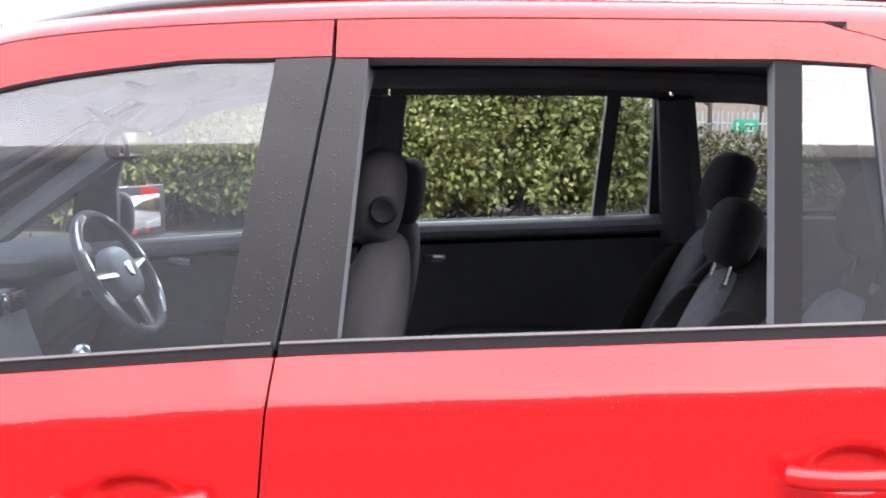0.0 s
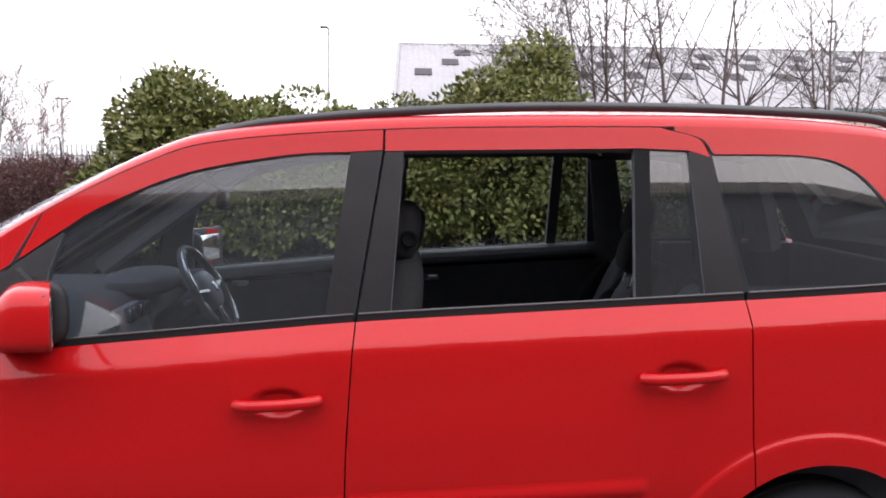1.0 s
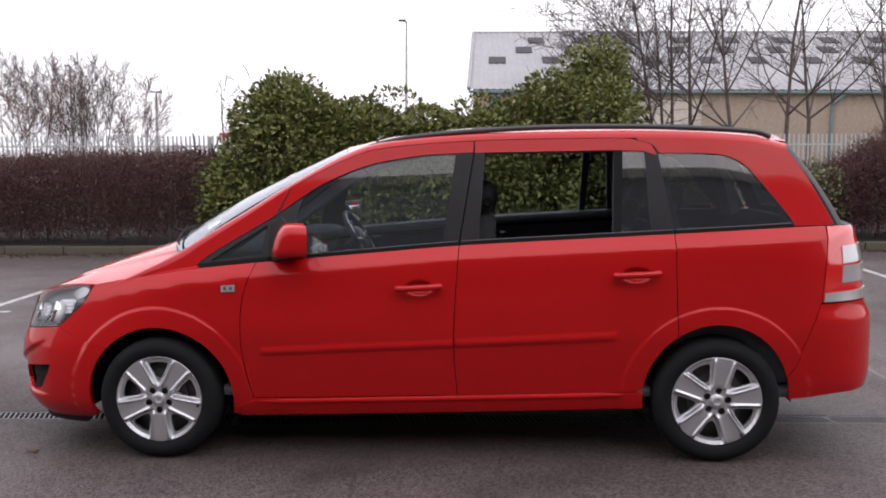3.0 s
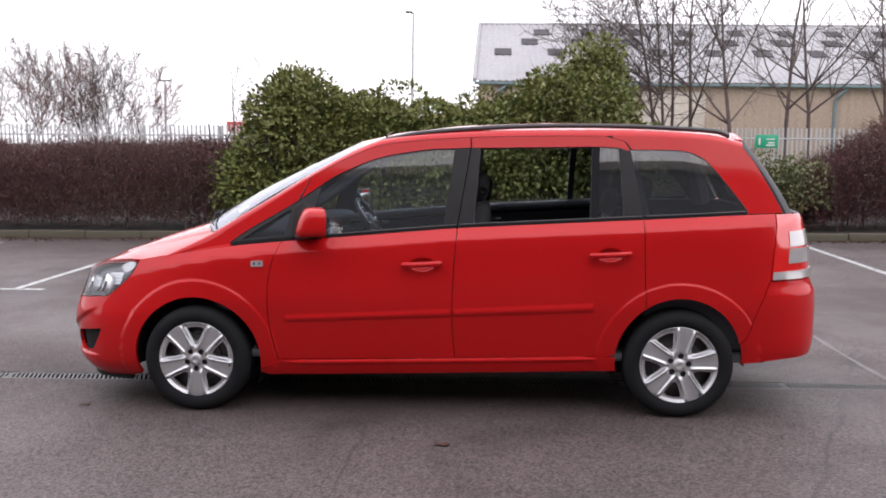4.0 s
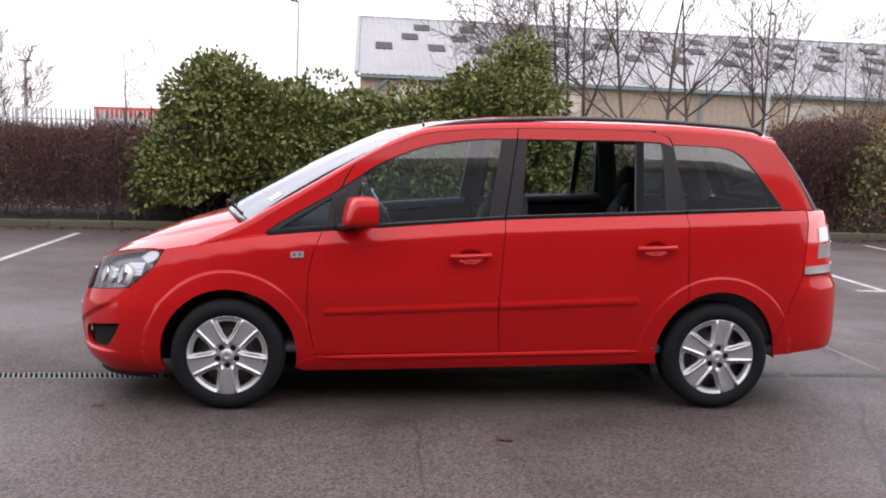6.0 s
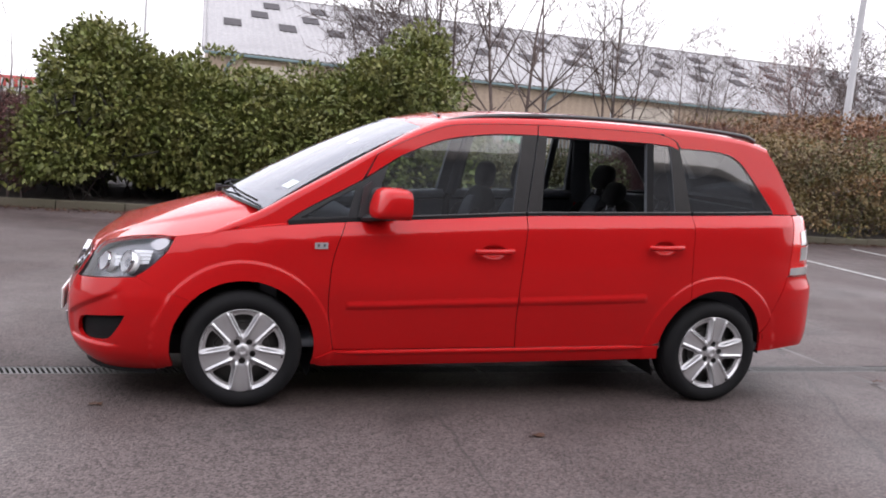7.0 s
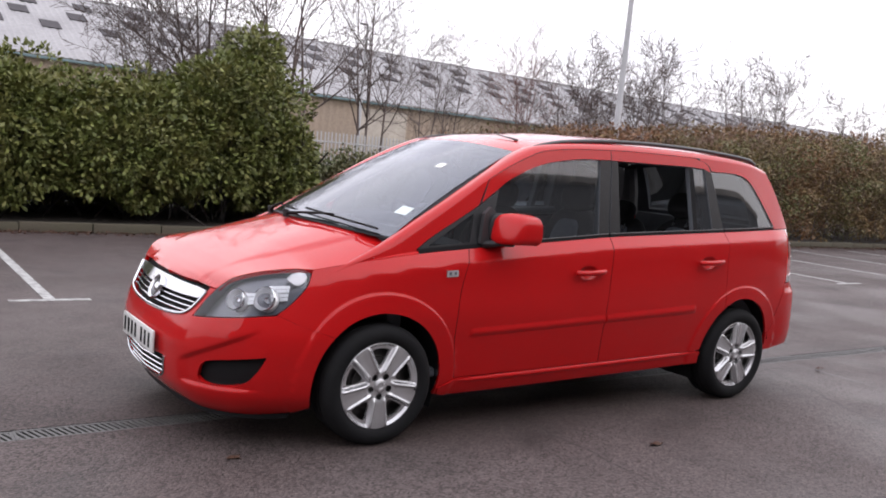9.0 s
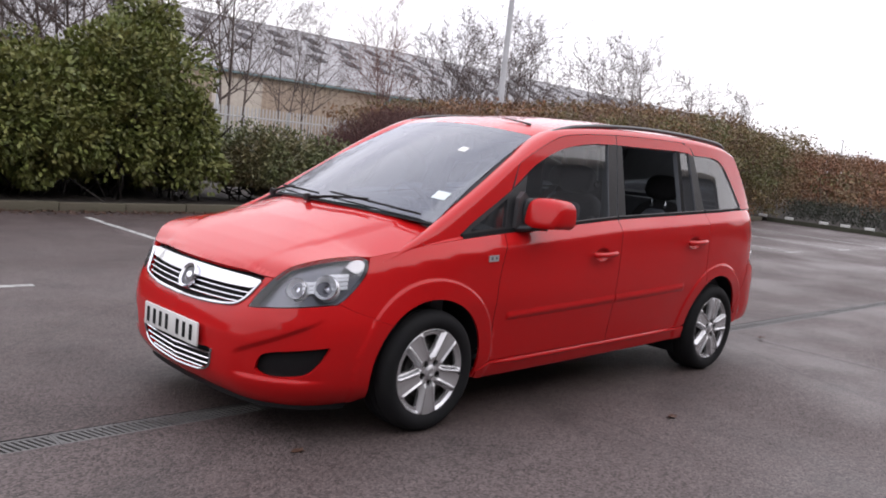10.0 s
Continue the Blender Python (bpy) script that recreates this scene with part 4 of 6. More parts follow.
panel("tailgate", [(tail_in + 0.008, 0.772), (U_TAIL, 0.772), (U_TAIL, 1.125), (tail_in + 0.008, 1.12)], flank, M_RED, car, step=0.04, depth=0.02, back=M_TRIM, **two)


def hatch(a, b):
    c = max(1 - (2 * a - 1) ** 2, 0) ** 0.6
    lo = Vector((3.297 + 0.135 * c, 0.19 + 1.42 * a, 1.115))
    hi = Vector((3.068 + 0.058 * c, 0.27 + 1.26 * a, 1.485 + 0.078 * c))
    return tuple(lo.lerp(hi, b) + Vector((0.86, 0, 0.5)) * 0.015 * 4 * b * (1 - b))


panel("tailgate_frame", [(0.0, 0.0), (1.0, 0.0), (1.0, 1.0), (0.0, 1.0)], hatch, M_BLACK, car, holes=[[(0.08, 0.10), (0.92, 0.10), (0.90, 0.90), (0.10, 0.90)]], step=0.04, depth=0.03, back=M_TRIM)
panel("rear_window", [(0.07, 0.08), (0.93, 0.08), (0.91, 0.92), (0.09, 0.92)], hatch, M_GLASSDARK, car, step=0.05, depth=0.004, lift=-0.008)
part("tailgate_spoiler", pillow((3.062, MID, 1.538), (0.09, 1.18, 0.03), power=2.6, n=12, shape=lambda x, y, z: (x, y, z - 0.55 * y * y)), M_RED, car)

# ---- underside, wheel housings, wheels ----
part("underbody", join(box((1.20, MID, 0.265), (3.5, 1.20, 0.11), 0.02), box((1.34, MID, 0.262), (1.75, 1.56, 0.07), 0.02)), M_RUBBER, car)
for hx, hz in HUBS:
    for s in (0, 1):
        bm = bmesh.new()
        A = earc(hx, hz, 0.368, 0.383, *((-24, 188) if hx < 1 else (-3, 204)), 40)
        near_y = [0.066 if z > 0.36 else 0.108 for _, z in A]
        ra = [bm.verts.new((x, y if s == 0 else 2 * MID - y, z)) for (x, z), y in zip(A, near_y)]
        rb = [bm.verts.new((x, 0.42 if s == 0 else 1.38, z)) for x, z in A]
        for i in range(len(A) - 1):
            bm.faces.new((ra[i], ra[i + 1], rb[i + 1], rb[i]))
        bm.faces.new(rb)
        part("wheel_housing", bm, M_RUBBER, car)

HOLE = curve([(0.0, 0.098), (0.015, 0.109), (0.027, 0.130), (0.038, 0.153), (0.046, 0.170), (0.037, 0.180), (0.0, 0.185), (-0.037, 0.180), (-0.046, 0.170), (-0.038, 0.153), (-0.027, 0.130), (-0.015, 0.109), (0.0, 0.098)], 4)[:-1]


def rot(pts, a):
    c, s = math.cos(a), math.sin(a)
    return [(c * x - s * y, s * x + c * y) for x, y in pts]


def cover(a, b):
    """The wheel cover's face: five broad flat spokes with raised edges, dished between them."""
    r = math.hypot(a, b)
    th = math.atan2(a, b)
    k = (th * 5 / (2 * math.pi)) % 1.0 - 0.5  # 0 on a spoke's axis
    across_ = abs(r * math.sin(k * 2 * math.pi / 5))
    e = across_ - float(np.interp(r, [0.04, 0.07, 0.10, 0.15, 0.20], [0.024, 0.028, 0.032, 0.0385, 0.046]))
    base = float(np.interp(r, [0, 0.028, 0.034, 0.046, 0.064, 0.078, 0.13, 0.19, 0.212, 0.222], [0.0, 0.0, 0.006, 0.008, 0.006, 0.001, 0.001, 0.001, 0.003, 0.018]))
    fade = smoothstep(0.05, 0.085, r) * (1 - smoothstep(0.196, 0.212, r))
    v = base + 0.018 * smoothstep(0.002, 0.017, e) * fade
    v -= 0.0085 * math.exp(-((e + 0.001) / 0.0065) ** 2) * fade
    v += 0.002 * (1 - smoothstep(0.0, 0.03, across_)) * fade
    return (a, v, b)


def wheel(hx, near, spin):
    """Tyre, cover and brake, turned to its place."""
    flipm = Matrix() if near else Matrix.Rotation(math.pi, 4, "Z")
    M = Matrix.Translation((hx, 0.035 if near else 2 * MID - 0.035, 0.30)) @ flipm @ Matrix.Rotation(radians(spin), 4, "Y")
    tr = lathe([(0.206, 0.030), (0.214, 0.008), (0.226, -0.004), (0.255, -0.010), (0.278, -0.002), (0.294, 0.014), (0.3005, 0.034), (0.302, 0.06), (0.297, 0.062), (0.297, 0.07), (0.302, 0.072), (0.302, 0.105), (0.297, 0.107), (0.297, 0.115), (0.302, 0.117),
                (0.302, 0.15), (0.3, 0.17), (0.29, 0.19), (0.26, 0.205), (0.21, 0.19)], (0, 0, 0), 72)
    bmesh.ops.transform(tr, matrix=M, verts=tr.verts)
    bmesh.ops.recalc_face_normals(tr, faces=tr.faces[:])
    w = part("wheel", join(tr), M_RUBBER, car, "black tyre on a silver five-spoke wheel cover")
    holes = [rot(HOLE, -2 * math.pi * (k + 0.0) / 5) for k in range(5)] + [[(0.052 * math.sin(2 * math.pi * (k + 0.5) / 5) + 0.0165 * math.cos(j * math.pi / 5), 0.052 * math.cos(2 * math.pi * (k + 0.5) / 5) + 0.0165 * math.sin(j * math.pi / 5)) for j in range(10)] for k in range(5)]
    rim_out = [(0.222 * math.sin(2 * math.pi * k / 60), 0.222 * math.cos(2 * math.pi * k / 60)) for k in range(60)]
    face = lambda a, b: tuple(M @ Vector(cover(a, b)))
    panel("wheel_cover", rim_out, face, M_SILVER, w, holes=holes, step=0.0058 if near else 0.010, depth=0.016, flip=False, eps=0.0012)
    back = lathe([(0.001, 0.045), (0.10, 0.045), (0.135, 0.045), (0.138, 0.06), (0.2, 0.075), (0.21, 0.05)], (0, 0, 0), 48)
    bmesh.ops.transform(back, matrix=M, verts=back.verts)
    part("brake_disc", back, M_DARKMETAL, w)
    cap = lathe([(0.001, 0.001), (0.012, 0.0), (0.014, -0.002), (0.022, -0.002), (0.025, 0.001), (0.027, 0.008)], (0, 0, 0), 24)
    bmesh.ops.transform(cap, matrix=M, verts=cap.verts)
    part("hub_cap", cap, M_SILVER, w)
    val = tube([M @ Vector((0.198, 0.012, -0.03)), M @ Vector((0.196, -0.014, -0.03))], 0.005, 8)
    part("valve", val, M_RUBBER, w)
    for k in range(5):
        a = 2 * math.pi * (k + 0.5) / 5
        part("wheel_bolt", tube([M @ Vector((0.052 * math.sin(a), 0.034, 0.052 * math.cos(a))), M @ Vector((0.052 * math.sin(a), 0.024, 0.052 * math.cos(a)))], 0.0085, 6), M_DARKMETAL, w)


wheel(0.0, True, 0)
wheel(2.703, True, 46)
wheel(0.0, False, 20)
wheel(2.703, False, 50)

# ---- mirrors ----
for s in (0, 1):
    my = (lambda y: y) if s == 0 else (lambda y: 2 * MID - y)
    sg = 1 if s == 0 else -1
    mx, rim_y, rim_z = (0.0, 0.178, 0.138) if s == 0 else (-0.05, 0.222, 0.178)  # the far one is folded a little forward

    def shell(x, y, z):
        out = max(-y * sg, 0)               # 1 at the outboard end
        k = 0.5 + 0.5 * z                   # 0 below, 1 above
        x = min(x, 0.55)
        x = x * (1 - 0.45 * k ** 1.5 * (x < 0)) * (1 - 0.08 * out)
        x += -0.40 * y * sg * (1.0 if x > 0 else 1.0 + 0.7 * x)
        y = y * (1 - 0.10 * k ** 2)
        z = max(z, -0.86) * (1 - 0.10 * out) - 0.10 * max(-x, 0) * max(z, 0)
        return (x, y, z)
    mr = part("door_mirror", pillow((0.700 + mx, my(-0.030), 1.084), (0.205, 0.212, 0.172), power=3.9, n=20, shape=shell), M_RED, car, "red door mirror on a black foot")
    part("mirror_cap", pillow((0.680 + mx, my(0.078), 1.078), (0.150, 0.05, 0.165), power=3.4, n=12), M_BLACK, mr)
    part("mirror_glass", box((0.751 + mx, my(-0.030), 1.082), (0.014, 0.162, 0.116), 0.005, pose(0, 0, 0, 0, 0, 21 * sg)), M_MIRROR, mr)
    part("mirror_rim", box((0.745 + mx, my(-0.030), 1.082), (0.020, rim_y, rim_z), 0.006, pose(0, 0, 0, 0, 0, 21 * sg)), M_BLACK, mr)
    part("mirror_foot", tube([(0.60, my(0.10), 0.995), (0.62, my(0.04), 1.005), (0.66, my(0.01), 1.012), (0.69, my(-0.03), 1.018)], [0.035, 0.03, 0.026, 0.03], 10, squash=0.7), M_BLACK, mr)
    mesh_ob("mirror_sail", [(0.575, my(0.082), 1.155), (0.555, my(0.075), 1.00), (0.662, my(0.072), 1.00), (0.672, my(0.084), 1.14), (0.62, my(0.09), 1.19),
                            (0.575, my(0.11), 1.155), (0.555, my(0.10), 1.00), (0.662, my(0.10), 1.00), (0.672, my(0.11), 1.14), (0.62, my(0.12), 1.19)],
            [(0, 1, 2, 3, 4), (9, 8, 7, 6, 5), (0, 5, 6, 1), (1, 6, 7, 2), (2, 7, 8, 3), (3, 8, 9, 4), (4, 9, 5, 0)], M_RAIL, mr, smooth=False)

# ---- cowl, wipers, stickers, aerial ----
cv, cf = [], []
nc = 28
for k in range(nc + 1):
    a = k / nc
    p = Vector(screen(a, 0.0))
    y = p.y
    s = min(y, 2 * MID - y)
    xr = float(np.interp(s, [q[1] for q in _rear], [q[0] for q in _rear]))
    q = Vector(bonnet(xr, y)) + Vector((0.004, 0, -0.014))
    cv += [q + Vector((-0.03, 0, -0.02)), q, q.lerp(p, 0.5) + Vector((0, 0, -0.012)), p + Vector((0, 0, -0.006)), p + Vector((0.05, 0, -0.03))]
for k in range(nc):
    for j in range(4):
        a = 5 * k + j
        cf.append((a, a + 5, a + 6, a + 1))
mesh_ob("cowl", cv, cf, M_BLACK, car)


def wiper(a0, a1, b1, pivot):
    base = Vector(screen(pivot, -0.03)) + Vector((-0.02, 0, 0.005))
    blade = [Vector(screen(a0 + (a1 - a0) * t, 0.0 + b1 * t)) + Vector((-0.012, 0, 0.016)) for t in np.linspace(0, 1, 9)]
    w = part("wiper", tube([base, base.lerp(blade[3], 0.35) + Vector((-0.01, 0, 0.015)), blade[4] + Vector((-0.008, 0, 0.012))], [0.009, 0.007, 0.005], 8), M_RUBBER, car, "black windscreen wiper")
    part("wiper_blade", tube(blade, 0.0045, 6, squash=1.3), M_RUBBER, w)
    part("wiper_pivot", tube([base + Vector((0, 0, -0.02)), base + Vector((0, 0, 0.02))], 0.018, 12), M_BLACK, w)


wiper(0.05, 0.47, 0.03, 0.56)
wiper(0.52, 0.93, 0.03, 0.96)
for (a, b, wa, wb, m) in ((0.20, 0.68, 0.020, 0.026, M_PLATE), (0.062, 0.205, 0.026, 0.036, M_PAPER)):
    panel("screen_label", [(a - wa, b - wb), (a + wa, b - wb), (a + wa, b + wb), (a - wa, b + wb)], screen, m, car, step=0.03, depth=0.001, flip=True, lift=0.0015, label="small pale paper label")
part("aerial", tube([Vector(roof(1.05, 0.47)) + Vector((0, 0, 0.004)), Vector(roof(1.05, 0.52)) + Vector((0, 0, 0.010)), Vector(roof(1.06, 0.68)) + Vector((0, 0, 0.016))], [0.008, 0.005, 0.0025], 8), M_BLACK, car)

# ---- inside the car ----
part("cabin_floor", box((1.55, MID, 0.32), (3.3, 1.56, 0.05), 0.02), M_TRIM, car)
part("bulkhead", box((0.12, MID, 0.62), (0.10, 1.50, 0.60), 0.03), M_TRIM, car)


def dash_row(x, z0, z1):
    return [(x, 0.16, z0), (x, 0.30, z1), (x, 0.7, z1 + 0.012), (x, 1.1, z1 + 0.012), (x, 1.5, z1), (x, 1.64, z0)]


rows = [dash_row(0.06, 0.97, 1.0), dash_row(0.25, 0.985, 1.005), dash_row(0.45, 0.98, 1.0), dash_row(0.58, 0.96, 0.985), dash_row(0.65, 0.90, 0.92), dash_row(0.64, 0.80, 0.80), dash_row(0.56, 0.62, 0.62), dash_row(0.5, 0.45, 0.45)]
dv = [p for r in rows for p in r]
df = [(6 * i + j, 6 * i + j + 1, 6 * i + j + 7, 6 * i + j + 6) for i in range(len(rows) - 1) for j in range(5)]
dash = mesh_ob("dashboard", dv, df, M_TRIM, car, "dark moulded dashboard with silver trim")
part("instrument_hood", pillow((0.60, 1.22, 1.01), (0.26, 0.42, 0.10), power=2.6, n=12), M_TRIM, dash)
part("centre_console", join(box((0.66, MID, 0.80), (0.08, 0.30, 0.34), 0.03, pose(0, 0, 0, 0, -18, 0)), box((0.95, MID, 0.50), (0.7, 0.22, 0.32), 0.04)), M_TRIMGREY, dash)
for yy in (0.84, 0.96):
    part("air_vent", box((0.668, yy, 0.945), (0.03, 0.10, 0.055), 0.01), M_CHROME, dash)
part("air_vent", box((0.665, 0.26, 0.90), (0.03, 0.10, 0.07), 0.01), M_SILVER, dash)
part("gear_lever", join(tube([(0.88, MID, 0.62), (0.86, MID, 0.80)], 0.012, 8), pillow((0.858, MID, 0.82), (0.05, 0.05, 0.07), power=2.2, n=8)), M_SILVER, dash)
W = Matrix.Translation((0.845, 1.205, 0.975)) @ Matrix.Rotation(radians(60), 4, "Y")
ring = [W @ Vector((0.18 * math.cos(2 * math.pi * k / 40), 0.18 * math.sin(2 * math.pi * k / 40), 0)) for k in range(40)]
sw = part("steering_wheel", tube(ring, 0.016, 10, closed=True), M_TRIM, car, "grey three-spoke steering wheel with silver inlays")
hub = pillow((0, 0, 0.0), (0.16, 0.19, 0.06), power=2.6, n=12)
bmesh.ops.transform(hub, matrix=W, verts=hub.verts)
part("wheel_hub", hub, M_TRIMGREY, sw)
for a0, a1 in ((-165, -100), (-80, -15), (30, 150)):
    inlay = [W @ Vector((0.181 * math.cos(radians(a)), 0.181 * math.sin(radians(a)), 0.007)) for a in np.linspace(a0, a1, 10)]
    part("silver_inlay", tube(inlay, 0.0125, 8), M_SILVER, sw)
for a in (0, 95, -95):
    s0, s1 = Vector((0.05 * math.cos(radians(a)), 0.06 * math.sin(radians(a)), 0.0)), Vector((0.175 * math.cos(radians(a)), 0.175 * math.sin(radians(a)), 0.002))
    part("wheel_spoke", tube([W @ s0, W @ s1], [0.028, 0.016], 8, squash=0.5), M_SILVER, sw)
part("emblem", turned([(0.001, 0.004), (0.022, 0.002), (0.024, -0.004)], W @ Matrix.Translation((0, 0, 0.034)) @ pose(0, 0, 0, 90, 0, 0), 20), M_CHROME, sw)
part("steering_column", tube([(0.62, 1.205, 0.80), (0.83, 1.205, 0.96)], 0.05, 10), M_TRIM, dash)
for yy in (1.03, 1.38):
    part("column_stalk", tube([(0.78, 1.205, 0.93), (0.80, yy, 0.95)], [0.012, 0.009], 8), M_TRIM, dash)
rm = part("rear_view_mirror", pillow((0.985, MID, 1.335), (0.035, 0.25, 0.075), power=3.2, n=10), M_TRIM, car)
part("mirror_glass", box((1.004, MID, 1.335), (0.004, 0.22, 0.055), 0.002), M_MIRROR, rm)
part("mirror_stem", tube([(0.90, MID, 1.42), (0.985, MID, 1.35)], 0.012, 8), M_TRIM, rm)
for yy in (0.55, 1.25):
    part("sun_visor", box((1.02, yy, 1.475), (0.20, 0.42, 0.02), 0.008, pose(0, 0, 0, 0, -18, 0)), M_LINING, car)


def headrest(x, y, z, w, h, d, lean, parent, mat):
    R = Matrix.Rotation(radians(lean), 4, "Y")
    hr = part("headrest", pillow((x, y, z), (d, w, h), R, power=2.7, n=14), mat, parent)
    for dy in (-0.055, 0.055):
        part("headrest_post", tube([Vector((x, y + dy, z)) + R @ Vector((0.008, 0, -h * 0.45)), Vector((x, y + dy, z)) + R @ Vector((0.012, 0, -h * 0.45 - 0.085))], 0.007, 8), M_CHROME, parent)
        part("post_collar", tube([Vector((x, y + dy, z)) + R @ Vector((0.012, 0, -h * 0.45 - 0.045)), Vector((x, y + dy, z)) + R @ Vector((0.013, 0, -h * 0.45 - 0.065))], 0.013, 8), M_TRIM, parent)
    return hr


def seat(x, y, w, top, lean, name, hz, hx, hh=0.18, inset_mat=None, face=-1):
    """A car seat: cushion, backrest, side wings and headrest. x is the foot of the backrest."""
    R = Matrix.Rotation(radians(lean), 4, "Y")
    foot = Vector((x, y, 0.50))
    L = (top - 0.50) / math.cos(radians(lean))
    st = part(name, pillow((x - 0.25, y, 0.50), (0.56, w, 0.20), Matrix.Rotation(radians(6), 4, "Y"), power=3.4, n=14), M_FABRIC, car, "dark fabric seat with a paler centre panel")
    part("backrest", pillow(foot + R @ Vector((0, 0, L / 2)), (0.16, w, L + 0.06), R, power=3.6, n=16, shape=lambda a, b, c: (a * (1 - 0.25 * max(c, 0) ** 2), b * (1 - 0.14 * max(c, 0) ** 3), c)), M_FABRIC, st)
    part("seat_panel", pillow(foot + R @ Vector((-0.035, 0, L / 2 - 0.02)), (0.12, w * 0.50, L - 0.06), R, power=4.0, n=12), inset_mat or M_FABRIC2, st)
    for dy in (-1, 1):
        part("side_bolster", pillow(foot + R @ Vector((-0.05, dy * w * 0.39, L / 2 - 0.06)), (0.15, w * 0.18, L - 0.12), R, power=2.6, n=10), M_FABRIC, st)
    headrest(hx, y, hz, 0.27 if w > 0.42 else 0.22, hh, 0.10, lean - 6, st, M_FABRIC)
    return st


near_seat = seat(1.455, 0.50, 0.50, 1.150, 14, "front_seat", 1.252, 1.603, 0.185)
seat(1.465, 1.27, 0.50, 1.10, 14, "front_seat", 1.205, 1.625, 0.185)
part("headrest_knob", turned([(0.001, -0.004), (0.014, -0.006), (0.020, -0.010), (0.024, -0.006), (0.026, 0.004)], Matrix.Translation((1.62, 0.365, 1.238)), 24), M_RUBBER, near_seat, "round plastic tilt knob")
seat(2.30, 0.46, 0.46, 1.11, 24, "rear_seat", 1.235, 2.545)
seat(2.23, 0.90, 0.40, 1.08, 24, "rear_seat", 1.147, 2.41, 0.165)
seat(2.29, 1.33, 0.46, 1.13, 24, "rear_seat", 1.237, 2.53)
part("tailgate_lining", box((3.27, MID, 0.75), (0.04, 1.34, 0.74), 0.015), M_TRIM, car)
part("load_cover", box((3.0, MID, 0.78), (0.75, 1.30, 0.03), 0.01), M_TRIM, car)
for yy in (0.19, 1.61):
    part("load_side", box((2.90, yy, 0.735), (0.76, 0.06, 0.77), 0.03), M_TRIM, car)
for s in (0, 1):
    my = (lambda y: y) if s == 0 else (lambda y: 2 * MID - y)
    hs = house if s == 0 else other(house)
    fl = s == 1
    ty, tz = (0.125, 0.034) if s == 0 else (0.152, 0.016)
    # inner door panels with a grey top roll, paler for sky light painted in
    for x0, x1 in ((0.50, 1.45), (1.50, 2.46)):
        zt0, zt1 = belt(x0) + 0.006, belt(x1) + 0.006
        dp = mesh_ob("door_card", [(x0, my(0.10), 0.36), (min(x1, 2.29), my(0.10), 0.36), (x1, my(0.135), 0.72), (x0, my(0.135), 0.72), (x1, my(0.155), zt1 - 0.06), (x0, my(0.155), zt0 - 0.06)],
                     [(0, 1, 2, 3), (3, 2, 4, 5)], M_TRIM, car)
        part("door_top", tube([(x0 + 0.01, my(ty), zt0 - tz), ((x0 + x1) / 2, my(ty), (zt0 + zt1) / 2 - tz), (x1 - 0.01, my(ty), zt1 - tz)], 0.034, 10, squash=0.9), M_TRIMGREY, dp)
        part("arm_rest", pillow(((x0 + x1) / 2, my(0.17), 0.70), (0.60, 0.10, 0.09), power=3, n=10), M_TRIM, dp)
        hxx = x0 + 0.20 if x0 > 1 else x0 + 0.385
        part("inner_handle", box((hxx, my(0.185), 0.968 if x0 > 1 else 0.945), (0.075, 0.02, 0.028), 0.006), M_CHROME, dp)
    # pillar trims
    part("pillar_trim", tube([(1.50, my(0.165), 1.04), (1.53, my(0.207), 1.25), (1.575, my(0.272), 1.47)], [0.05, 0.045, 0.045], 8, squash=0.6), M_TRIM, car)
    part("pillar_trim", tube([(2.50, my(0.18), 1.04), (2.46, my(0.222), 1.25), (2.42, my(0.282), 1.48)], [0.09, 0.07, 0.06], 8, squash=0.6), M_TRIM, car)
    part("pillar_trim", tube([(0.30, my(0.19), 1.02), (0.62, my(0.24), 1.24), (0.94, my(0.32), 1.455)], [0.04, 0.04, 0.04], 8), M_TRIMGREY, car)
    part("pillar_trim", tube([(3.13, my(0.27), 1.10), (3.09, my(0.31), 1.28), (3.01, my(0.36), 1.47)], [0.07, 0.06, 0.05], 8), M_LINING, car)
    # lining under the roof's edge
    part("roof_lining_edge", tube([(1.0, my(0.34), 1.475), (1.3, my(0.315), 1.52), (2.0, my(0.30), 1.535), (2.6, my(0.30), 1.525), (3.0, my(0.31), 1.49)], 0.035, 8, squash=0.9), M_LINING, car)

# ---- ground ----


